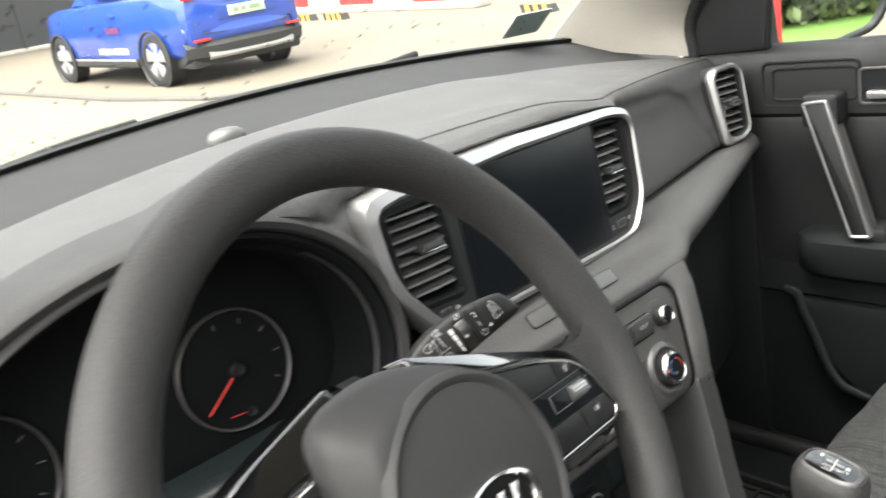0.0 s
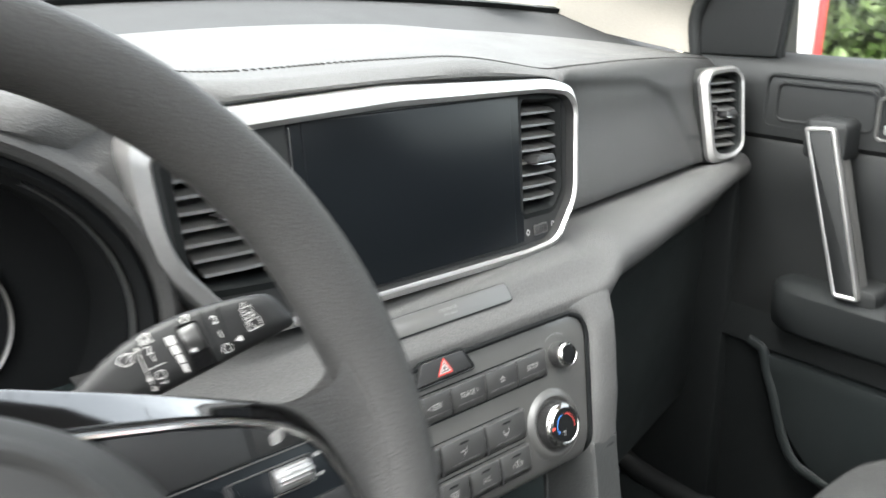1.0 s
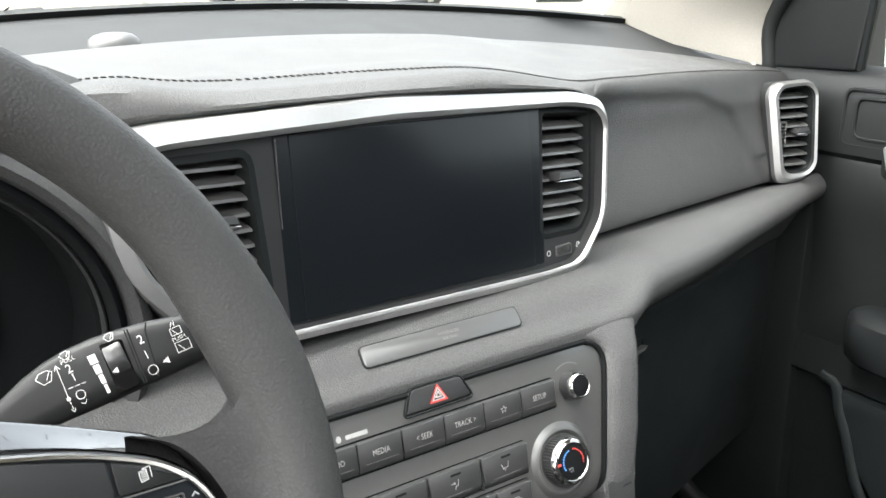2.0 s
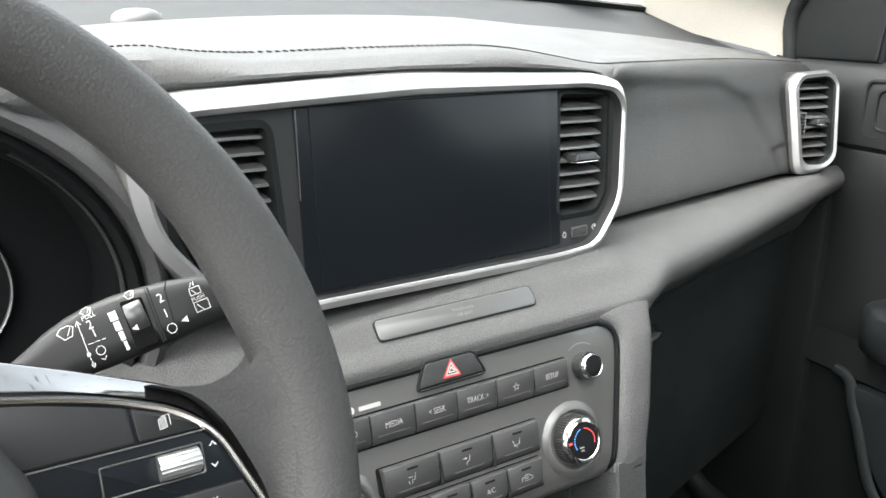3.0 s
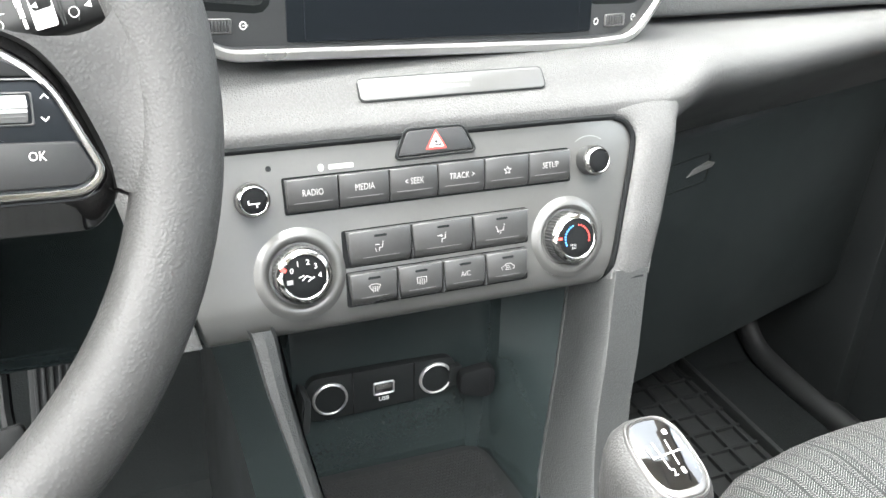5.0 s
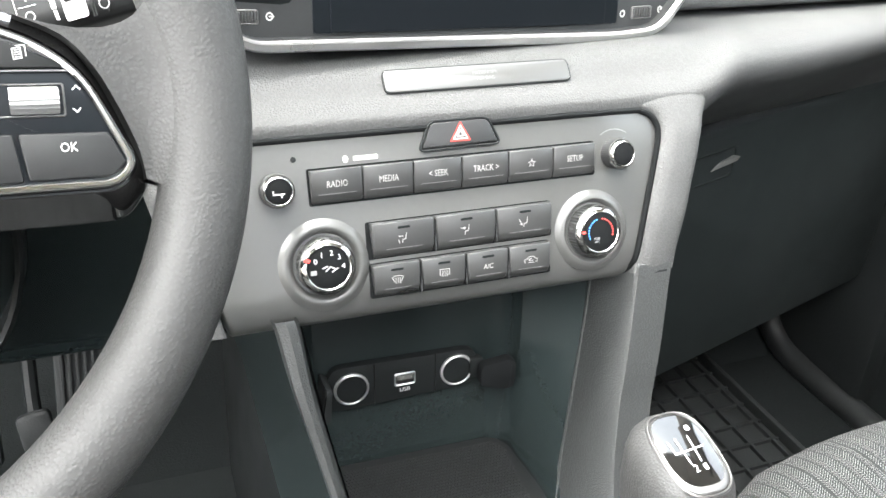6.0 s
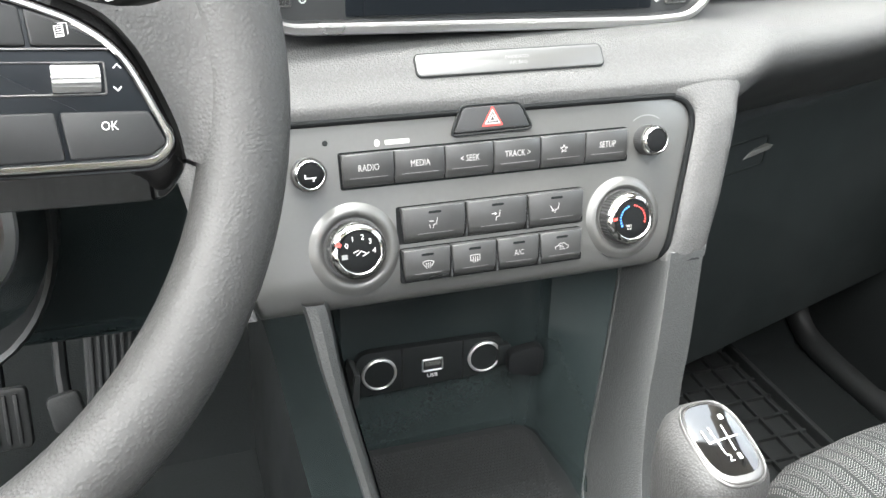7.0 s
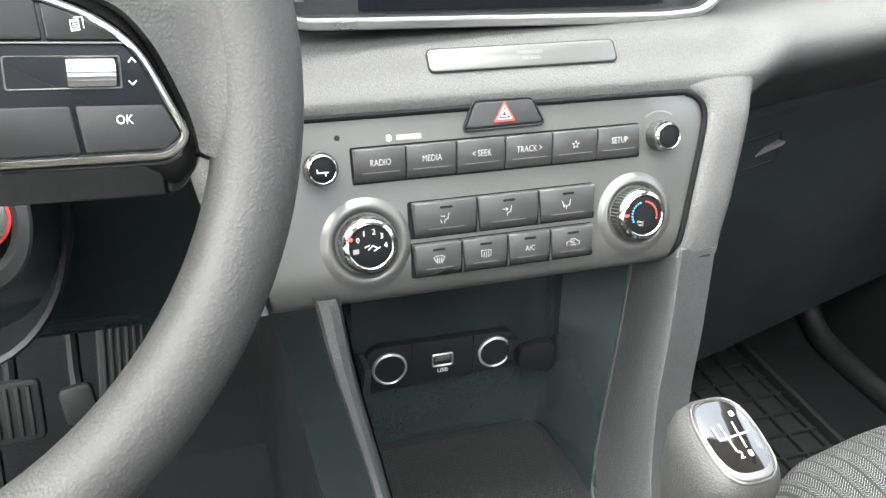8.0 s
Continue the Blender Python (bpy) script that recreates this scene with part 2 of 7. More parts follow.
def lathe(bm, profile, m, seg=40, ribs=0, rib=0.0, rows=()):
    """A turned shape from (radius, height) pairs; ribs round the rows named."""
    prev = None
    for i, (r, w) in enumerate(profile):
        if r < 1e-6:
            cur = [bm.verts.new(m @ Vector((0, 0, w)))]
        else:
            cur = []
            for k in range(seg):
                rr = r - (rib if ribs and i in rows and k % 2 else 0)
                cur.append(bm.verts.new(m @ Vector((rr * math.cos(k / seg * math.tau), rr * math.sin(k / seg * math.tau), w))))
        if prev:
            if len(cur) == 1 and len(prev) > 1:
                for k in range(seg):
                    bm.faces.new((prev[k], prev[(k + 1) % seg], cur[0]))
            elif len(prev) == 1 and len(cur) > 1:
                for k in range(seg):
                    bm.faces.new((prev[0], cur[(k + 1) % seg], cur[k]))
            elif len(cur) > 1:
                bridge(bm, prev, cur)
        prev = cur
    return bm


def loft(bm, rows, thick=0.0, push=(0, 0, -1)):
    """A surface through rows of points, with thickness along push where wanted."""
    g = [[bm.verts.new(p) for p in row] for row in rows]
    for a, b in zip(g, g[1:]):
        bridge(bm, a, b, False)
    if thick:
        d = Vector(push).normalized() * thick
        h = [[bm.verts.new(Vector(p) + d) for p in row] for row in rows]
        for a, b in zip(h, h[1:]):
            bridge(bm, a, b, False)
        bridge(bm, g[0], h[0], False)
        bridge(bm, g[-1], h[-1], False)
        bridge(bm, [r[0] for r in g], [r[0] for r in h], False)
        bridge(bm, [r[-1] for r in g], [r[-1] for r in h], False)
    return bm


def sweep(bm, path, section, closed=False, up=(0, 0, 1), scales=None):
    """Carries a section (pairs: aside, up) along a path of points."""
    pts = [Vector(p) for p in path]
    n, prev, first = len(pts), None, None
    for i, p in enumerate(pts):
        a = pts[i - 1] if (i or closed) else p
        b = pts[(i + 1) % n] if (i < n - 1 or closed) else p
        t = (b - a).normalized()
        s = t.cross(Vector(up)).normalized()
        u = s.cross(t)
        k = scales[i] if scales else 1
        cur = [bm.verts.new(p + s * q[0] * k + u * q[1] * k) for q in section]
        if prev:
            bridge(bm, prev, cur)
        else:
            first = cur
        prev = cur
    if closed:
        bridge(bm, prev, first)
    else:
        bm.faces.new(first[::-1])
        bm.faces.new(prev)
    return bm


def circle(r, n=10, squash=1.0):
    return [(r * math.cos(k / n * math.tau), r * squash * math.sin(k / n * math.tau)) for k in range(n)]


def box(bm, lo, hi, bevel=0.0, m=None):
    (x0, y0, z0), (x1, y1, z1) = lo, hi
    mm = (m or Matrix()) @ Matrix.Translation(((x0 + x1) / 2, (y0 + y1) / 2, (z0 + z1) / 2)) @ Matrix.Diagonal((x1 - x0, y1 - y0, z1 - z0, 1))
    made = bmesh.ops.create_cube(bm, size=1, matrix=mm)["verts"]
    if bevel:
        edges = list({e for v in made for e in v.link_edges})
        bmesh.ops.bevel(bm, geom=edges, offset=bevel, segments=2, affect="EDGES", profile=0.5)
    return bm


def strokes(bm, lines, m, width, w=0.0):
    """Printed lines: flat strips along each line of (u, v) points."""
    for line in lines:
        for a, b in zip(line, line[1:]):
            a, b = Vector(a), Vector(b)
            d = (b - a).normalized() * width / 2
            s = Vector((-d.y, d.x))
            q = [bm.verts.new(m @ Vector((*p, w))) for p in (a - d - s, b + d - s, b + d + s, a - d + s)]
            bm.faces.new(q)
    return bm


def patches(bm, shapes, m, w=0.0):
    for pts in shapes:
        bm.faces.new([bm.verts.new(m @ Vector((*p, w))) for p in pts])
    return bm


def text(name, words, m, size, material, parent, label="", squeeze=1.0, w=0.0003):
    """Printed words in the built-in font, centred on the matrix m."""
    cu = bpy.data.curves.new(name, "FONT")
    cu.body, cu.size, cu.align_x, cu.align_y = words, size, "CENTER", "CENTER"
    cu.resolution_u = 2
    tmp = bpy.data.objects.new(name, cu)
    scene.collection.objects.link(tmp)
    bpy.context.view_layer.update()
    me = bpy.data.meshes.new_from_object(tmp.evaluated_get(bpy.context.evaluated_depsgraph_get()))
    bpy.data.objects.remove(tmp)
    bpy.data.curves.remove(cu)
    me.transform(m @ Matrix.Translation((0, 0, w)) @ Matrix.Diagonal((squeeze, 1, 1, 1)))
    me.materials.clear()
    me.materials.append(material)
    ob = new(name, me)
    ob.parent = parent
    if label:
        ob["label"] = label
    return ob


def lerp(x, table):
    """A value between the rows (x, value) of a table."""
    if x <= table[0][0]:
        return table[0][1]
    for (a, p), (b, q) in zip(table, table[1:]):
        if x <= b:
            return p + (q - p) * (x - a) / (b - a)
    return table[-1][1]


def ease(a, b, x):
    t = min(1, max(0, (x - a) / (b - a)))
    return t * t * (3 - 2 * t)


def at(m, u, v, w=0.0):
    return m @ Matrix.Translation((u, v, w))


def spline(pts, n=6):
    """A smooth line through the points, n steps between each two."""
    p = [Vector(q) for q in pts]
    p = [2 * p[0] - p[1]] + p + [2 * p[-1] - p[-2]]
    out = []
    for i in range(1, len(p) - 2):
        for k in range(n):
            t = k / n
            out.append(0.5 * (2 * p[i] + (p[i + 1] - p[i - 1]) * t + (2 * p[i - 1] - 5 * p[i] + 4 * p[i + 1] - p[i + 2]) * t * t
                              + (3 * p[i] - p[i - 1] - 3 * p[i + 1] + p[i + 2]) * t ** 3))
    return out + [p[-2]]


def steps(a, b, n):
    return [a + (b - a) * i / n for i in range(n + 1)]


# ---- dashboard ----
FRONT = [(-0.76, 0.72), (-0.62, 0.63), (-0.53, 0.555), (-0.48, 0.535), (-0.24, 0.535), (-0.215, 0.55), (-0.19, 0.562), (-0.1, 0.560), (0.1, 0.562),
         (0.195, 0.575), (0.222, 0.593), (0.25, 0.613), (0.3, 0.637), (0.76, 0.770)]


def dash_top(x, y):
    """The height of the dashboard's top, with the hood over the instruments."""
    hood = 0.056 * math.exp(-(abs((x + 0.355) / 0.172) ** 3)) * (1 - ease(0.56, 0.76, y))
    centre = 0.024 * (1 - (ease(0.07, 0.26, x) if x > 0 else ease(-0.15, -0.25, x))) * (1 - ease(0.60, 0.76, y))
    return 1.147 + 0.11 * (y - 0.58) - 0.112 * x * x + hood + centre - 0.004 * ease(0.22, 0.34, x)


def brow(a, d, y):
    """A point of the opening round the instruments, at angle a, inset by d."""
    ca, sa = math.cos(a), max(math.sin(a), -0.75)
    return -0.345 + (0.157 if ca > 0 else 0.225) * ca - d * ca, y, 1.045 + (0.128 - d) * sa


def groove_y(x):
    return 0.90 - 0.19 * x * x


def build_dashboard():
    dash = thing("dashboard", "dark charcoal soft-grained car dashboard with stitched top pad", "dashboard", kind="structure")
    xs = steps(-0.74, 0.74, 148)
    rows = []
    for x in xs:
        f, b = lerp(x, FRONT), groove_y(x)
        drop = (1 - ease(0.2, 0.25, x)) * (1 - 0.65 * math.exp(-(((x + 0.345) / 0.17) ** 4)))
        z0 = dash_top(x, f)
        # over the display the roll of the pad ends just above the surround
        c = ease(-0.25, -0.185, x) * (1 - ease(0.188, 0.215, x))
        zb = 1.0090 - 0.057 * x + 0.993 * lerp(x, [(-0.196, 0.135), (-0.165, 0.141), (-0.08, 0.1485), (0, 0.152), (0.09, 0.1525), (0.176, 0.150), (0.206, 0.142)])
        low, nose = z0 - 0.02 * drop - 0.001, z0 - 0.011 * drop
        low, nose = low + (zb - low) * c, nose + (zb * 0.55 + z0 * 0.45 - nose) * c
        f += 0.012 * ease(0.205, 0.25, x)
        e = (x + 0.345) / (0.175 if x > -0.345 else 0.243)
        lip = 1.045 + 0.144 * math.sqrt(max(0.0, 1 - e * e))
        over = ease(-0.60, -0.55, x) * (1 - ease(-0.225, -0.20, x))
        low, nose = low + (min(low, lip - 0.006) - low) * over, nose + (z0 - 0.013 - nose) * over
        row = [(x, f + 0.03, low - 0.01 * drop), (x, f + 0.004, low), (x, f + 0.0005, low * 0.5 + nose * 0.5), (x, f + 0.001, nose), (x, f + 0.005, z0 - 0.003 * drop - 0.003 * over)]
        row += [(x, y, dash_top(x, y)) for y in steps(f + 0.013, b - 0.006, 40)]
        row += [(x, b - 0.003, dash_top(x, b) - 0.002), (x, b - 0.002, dash_top(x, b) - 0.022)]
        rows.append(row)
    part("top_pad", loft(bmesh.new(), rows), LEATHER, dash)
    rows = []
    for x in xs:
        b = groove_y(x)
        w = 1.055 - 0.2 * x * x
        zb, zw = dash_top(x, b), 1.203 - 0.1 * x * x
        rows.append([(x, b - 0.002, zb - 0.020), (x, b + 0.004, zb - 0.017), (x, b + 0.010, zb - 0.011), (x, b + 0.018, zb - 0.008)] + [(x, b + 0.018 + (w - b - 0.018) * k / 5, zb - 0.008 + (zw - zb + 0.008) * k / 5) for k in range(1, 6)] + [(x, w + 0.06, zw - 0.02)])
    part("defroster_panel", loft(bmesh.new(), rows), STRIPSHADE, dash, "plain charcoal plastic strip below the windscreen")
    # twin seam along the pad
    line = spline([(-0.62, 0.66), (-0.52, 0.60), (-0.45, 0.578), (-0.39, 0.58), (-0.33, 0.588), (-0.25, 0.602), (-0.06, 0.603), (0.05, 0.594), (0.11, 0.588), (0.16, 0.590), (0.21, 0.607), (0.26, 0.632), (0.32, 0.654), (0.42, 0.681), (0.55, 0.716), (0.68, 0.752)], 90)
    bm = bmesh.new()
    for off in (0.0, 0.0030):
        run = 0.0
        for a, b in zip(line, line[1:]):
            run += (b - a).length
            if run > 0.0042:
                run = 0.0
                c = a + (b - a).normalized() * 0.0028
                sweep(bm, [(p[0], p[1] + off, dash_top(p[0], p[1] + off) + 0.0005) for p in (a, c)], circle(0.0004, 5))
    part("stitching", bm, STITCH, dash, "dark thread in two rows")
    # passenger pad
    rows = []
    for x in steps(0.207, 0.705, 62):
        f, k = lerp(x, FRONT), x - 0.21
        zc = lerp(x, [(0.2, 1.125), (0.3, 1.121), (0.45, 1.104), (0.52, 1.08), (0.56, 1.04), (0.6, 0.98)])
        t = ease(0.2, 0.26, x)
        top = dash_top(x, f)
        prof = spline([(x, f + 0.06, dash_top(x, f + 0.06) - 0.004 - 0.012 * (1 - t)), (x, f + 0.04, dash_top(x, f + 0.04) + 0.0006 - 0.012 * (1 - t)), (x, f + 0.022, dash_top(x, f + 0.022) + 0.0004 - 0.012 * (1 - t)), (x, f + 0.006, top - 0.0040 - 0.012 * (1 - t)), (x, 0.6145 + 0.27 * k, 1.114 - 0.06 * k), (x, 0.610 + 0.27 * k, 1.08 - 0.05 * k),
                       (x, 0.592 + 0.27 * k, 1.02 - 0.063 * k), (x, 0.600 + 0.27 * k, 1.008 - 0.063 * k), (x, 0.63 + 0.27 * k, 1.002 - 0.063 * k)], 7)
        rows.append([(p.x, p.y + 0.0036 * ease(zc + 0.010, zc - 0.002, p.z), p.z) for p in prof])
    part("passenger_pad", loft(bmesh.new(), rows), LEATHER, dash, "padded airbag cover with a shallow recessed field")
    plate = axes((0.5855, 0.7000, 1.0222), (0.926, 0.265, 0.0), (0, 0.28, 0.926))
    part("cover_mark", patches(bmesh.new(), [rect(-0.014 + 0.0050 * k, -0.0028, -0.0105 + 0.0050 * k, 0.0028, 0.0004, 1) for k in range(6)], plate, 0.0014), HARD, dash, "faint embossed mark")
    # shelf under the bezel that runs on to the passenger side
    EDGE = [(0.16, 0.505, 0.99), (0.2, 0.512, 0.992), (0.238, 0.525, 0.995), (0.343, 0.562, 0.988), (0.457, 0.602, 0.985), (0.579, 0.645, 0.982), (0.661, 0.673, 0.982), (0.72, 0.69, 0.982)]
    rows = []
    for x in steps(-0.235, 0.705, 94):
        c = [(0.575, 1.004), (0.545, 1.002), (0.530, 0.997), (0.518, 0.985), (0.5095, 0.9785), (0.5050, 0.9715), (0.5075, 0.955), (0.53, 0.95)]
        k = x - 0.21
        gy, gz = 0.600 + 0.27 * k, 1.004 - 0.063 * k
        ey, ez = lerp(x, [(q[0], q[1]) for q in EDGE]), lerp(x, [(q[0], q[2]) for q in EDGE])
        sag = (ey + gy) / 2
        p = [(gy + 0.03, gz + 0.004), (gy + 0.004, gz - 0.001), (sag, (gz + ez) / 2 + 0.004), (ey + 0.012, ez + 0.002), (ey, ez - 0.010), (ey + 0.004, ez - 0.026), (ey + 0.03, ez - 0.05), (0.649 + 0.25 * (x - 0.33), 0.889)]
        t = ease(0.175, 0.235, x)
        rows.append(spline([(x, a[0] + (b[0] - a[0]) * t, a[1] + (b[1] - a[1]) * t) for a, b in zip(c, p)], 4))
    part("lower_shelf", loft(bmesh.new(), rows), LEATHER, dash)
    # airbag lamp strip
    STR = at(axes((0.021, 0.5245, 0.9908), (1, 0.0, 0.0), (0, 0.62, 0.68)), 0, 0, 0.0014)
    part("strip_gap", prism(bmesh.new(), rect(-0.0668, -0.0083, 0.0668, 0.0083, 0.0044), STR, -0.004, 0.0008, 0.0002), BLACK, dash)
    strip = part("lamp_strip", prism(bmesh.new(), rect(-0.066, -0.0075, 0.066, 0.0075, 0.004), STR, -0.004, 0.0013, 0.0006), SATIN, dash, "narrow grey indicator strip")
    text("print", "PASSENGER", at(STR, 0.004, 0.0018, 0.0012), 0.0034, DIM, strip)
    text("print", "AIR BAG", at(STR, 0.004, -0.0022, 0.0012), 0.0034, DIM, strip)
    # knee panels and glove box
    bm = bmesh.new()
    rows = []
    for x in steps(0.15, 0.705, 12):
        rows.append([(x, y + 0.25 * (x - 0.33), z) for y, z in ((0.70, 0.91), (0.69, 0.89), (0.70, 0.87), (0.72, 0.60), (0.8, 0.58), (0.95, 0.62))])
    part("knee_panel", loft(bm, rows), GLOVE, dash)
    slope = axes((0.42, 0.6745, 0.78), (1, 0.25, 0.05), (0, -0.05, 1))
    box_lid = part("glove_box_lid", prism(bmesh.new(), rect(-0.265, -0.20, 0.285, 0.105, 0.02), slope, -0.03, 0.0, 0.006), GLOVE, dash, "matt black glove box lid")
    part("latch_recess", frame_plate(bmesh.new(), rect(-0.125, 0.047, -0.058, 0.082, 0.006), rect(-0.122, 0.05, -0.061, 0.079, 0.005), slope, -0.004, 0.001, 0.0005), BLACK, box_lid)
    bm = bmesh.new()
    patch = [slope @ (Vector((-0.060, 0.071, 0.0)) + (Vector(q) - Vector((-0.060, 0.071, 0.0))) * 0.55) for q in ((-0.118, 0.052, 0.001), (-0.066, 0.066, 0.012), (-0.058, 0.073, 0.012), (-0.1, 0.066, 0.002), (-0.118, 0.056, -0.006), (-0.066, 0.072, -0.004))]
    bmesh.ops.convex_hull(bm, input=[bm.verts.new(q) for q in patch])
    part("latch", bm, SATIN, box_lid, "grey glove box latch lever", smooth=False)
    # driver's side below the wheel
    rows = []
    for x in steps(-0.70, -0.15, 22):
        k = ease(-0.17, -0.24, x)
        rows.append(spline([(x, 0.575, 1.00), (x, 0.545, 0.985), (x, 0.535 + 0.005 * k, 0.96), (x, 0.55 + 0.02 * k, 0.90), (x, 0.575 + 0.02 * k, 0.83), (x, 0.60 + 0.02 * k, 0.775), (x, 0.63, 0.755), (x, 0.72, 0.76)], 4))
    part("knee_bolster", loft(bmesh.new(), rows), TRAY, dash, "dark plastic panel below the steering column")
    # hood lining over the instruments
    rows = []
    for k in range(41):
        a = math.pi * (1.16 - 1.32 * k / 40)
        rows.append([brow(a, d, y) for d, y in ((-0.004, 0.556), (0.0, 0.541), (0.004, 0.537), (0.008, 0.542), (0.0085, 0.556), (0.0145, 0.557), (0.020, 0.602))])
    part("hood_lining", loft(bmesh.new(), rows), VOID, dash, "dark tunnel round the instruments")
    rows = [[brow(math.pi * (0.27 - 0.43 * k / 30), d, y) for d, y in ((0.0085, 0.557), (0.0090, 0.551), (0.0104, 0.5500), (0.0118, 0.553), (0.0120, 0.56))] for k in range(31)]
    part("hood_rim", loft(bmesh.new(), rows), HARD, dash, "grey inner rim of the instrument hood")
    # padded lip round the opening
    def spread(a):
        return 0.04 * max(0, math.cos(a)) ** 2 + (0.03 * max(0, math.sin(2 * a)) if math.cos(a) > 0 else 0)
    rows = [[brow(math.pi * (1.0 - 1.16 * k / 48), d, y) for d, y in ((0.002, 0.552), (0.0, 0.542), (-0.003, 0.5355), (-0.008, 0.533), (-0.013, 0.537), (-0.0165, 0.547), (-0.018 - 0.5 * spread(math.pi * (1.0 - 1.16 * k / 48)), 0.565), (-0.018 - spread(math.pi * (1.0 - 1.16 * k / 48)), 0.60))] for k in range(49)]
    part("brow_lip", loft(bmesh.new(), rows), BROWSHADE, dash, "padded lip round the instruments")
    bm = bmesh.new()
    lathe(bm, [(0.025, -0.006), (0.0248, 0.001), (0.0230, 0.0065), (0.018, 0.0102), (0.011, 0.0122), (0, 0.0128)], Matrix.Translation((-0.094, 0.928, dash_top(-0.095, 0.9) - 0.003)) @ Matrix.Diagonal((1, 0.72, 1, 1)), 32)
    part("light_sensor", bm, SATIN, dash, "small grey sensor dome")
    return dash


build_dashboard()


# ---- centre bezel, display and vents ----
BEZEL = [(-0.130, -0.005), (0.145, -0.003), (0.184, 0.0025), (0.2120, 0.043), (0.2155, 0.125), (0.2065, 0.1415), (0.176, 0.1495), (0, 0.152), (-0.165, 0.141), (-0.196, 0.135), (-0.202, 0.122), (-0.197, 0.075), (-0.188, 0.050), (-0.160, 0.018)]
BEZEL_IN = [(-0.130, 0.003), (0.140, 0.0055), (0.178, 0.0085), (0.2060, 0.044), (0.2100, 0.121), (0.2005, 0.1330), (0.170, 0.1370), (0, 0.1355), (-0.16, 0.127), (-0.181, 0.123), (-0.187, 0.115), (-0.183, 0.075), (-0.176, 0.055), (-0.150, 0.024)]


def air_vent(name_label, m, outline, slats, rows_v, tab, group="air vents"):
    """An air vent: a dark funnel, slats across it and a tab on one of them. rows_v: for each slat its height and its two ends."""
    vent = thing("air_vent", name_label, "air vent", group)
    bm = bmesh.new()
    n = len(outline)
    a, b, c, d = ring(bm, inset(outline, -0.005), m, -0.003), ring(bm, outline, m, -0.001), ring(bm, inset(outline, 0.002), m, -0.006), ring(bm, inset(outline, 0.006), m, -0.045)
    for p, q in ((a, b), (b, c), (c, d)):
        bridge(bm, p, q)
    bm.faces.new(d)
    part("housing", bm, BLACK, vent)
    for i, (v, u0, u1) in enumerate(rows_v):
        bm = bmesh.new()
        sec = [(0.0, 0.0012), (0.0006, -0.0006), (-0.004, -0.0016), (-0.02, -0.0014), (-0.02, 0.0004), (-0.006, 0.0016)]
        ends = []
        for u in (u0, (u0 + u1) / 2, u1):
            ends.append([bm.verts.new(m @ Vector((u, v + q[1] - q[0] * 0.35, -0.006 + q[0] + (0.0015 if u == (u0 + u1) / 2 else 0)))) for q in sec])
        bridge(bm, ends[0], ends[1])
        bridge(bm, ends[1], ends[2])
        bm.faces.new(ends[0])
        bm.faces.new(ends[2])
        part("slat", bm, SATIN, vent)
    u, v, wd = tab
    tb = part("tab", prism(bmesh.new(), rounded([(u - wd / 2, v - 0.003), (u + wd / 2, v - 0.003), (u + wd / 2 - 0.003, v + 0.004), (u - wd / 2 + 0.003, v + 0.004)], 0.0015), m, -0.012, 0.007, 0.0015), BUTTON, vent, "black adjusting tab with a chrome edge")
    part("chrome_edge", prism(bmesh.new(), rect(u - wd / 2, v - 0.0042, u + wd / 2, v - 0.003, 0.0004, 1), m, 0.0, 0.0068, 0.0003), CHROME, tb)
    return vent


def thumb_wheel(parent, m, u, v, name="thumb_wheel", length=0.016, turn=0.0):
    mm = at(m, u, v, 0.0) @ pose(0, 0, 0, 0, 0, turn)
    base = part(name, frame_plate(bmesh.new(), rect(-length / 2, -0.0045, length / 2, 0.0045, 0.0015), rect(-length / 2 + 0.0012, -0.0035, length / 2 - 0.0012, 0.0035, 0.001), mm, -0.004, 0.0012, 0.0004), GEARRIM, parent)
    bm = bmesh.new()
    for k in range(7):
        c = -length / 2 + 0.0022 + k * (length - 0.0044) / 6
        prism(bm, rect(c - 0.0007, -0.0032, c + 0.0007, 0.0032, 0.0002, 1), mm, -0.004, 0.0016, 0.0004)
    part("ridges", bm, KEY, base)
    return base


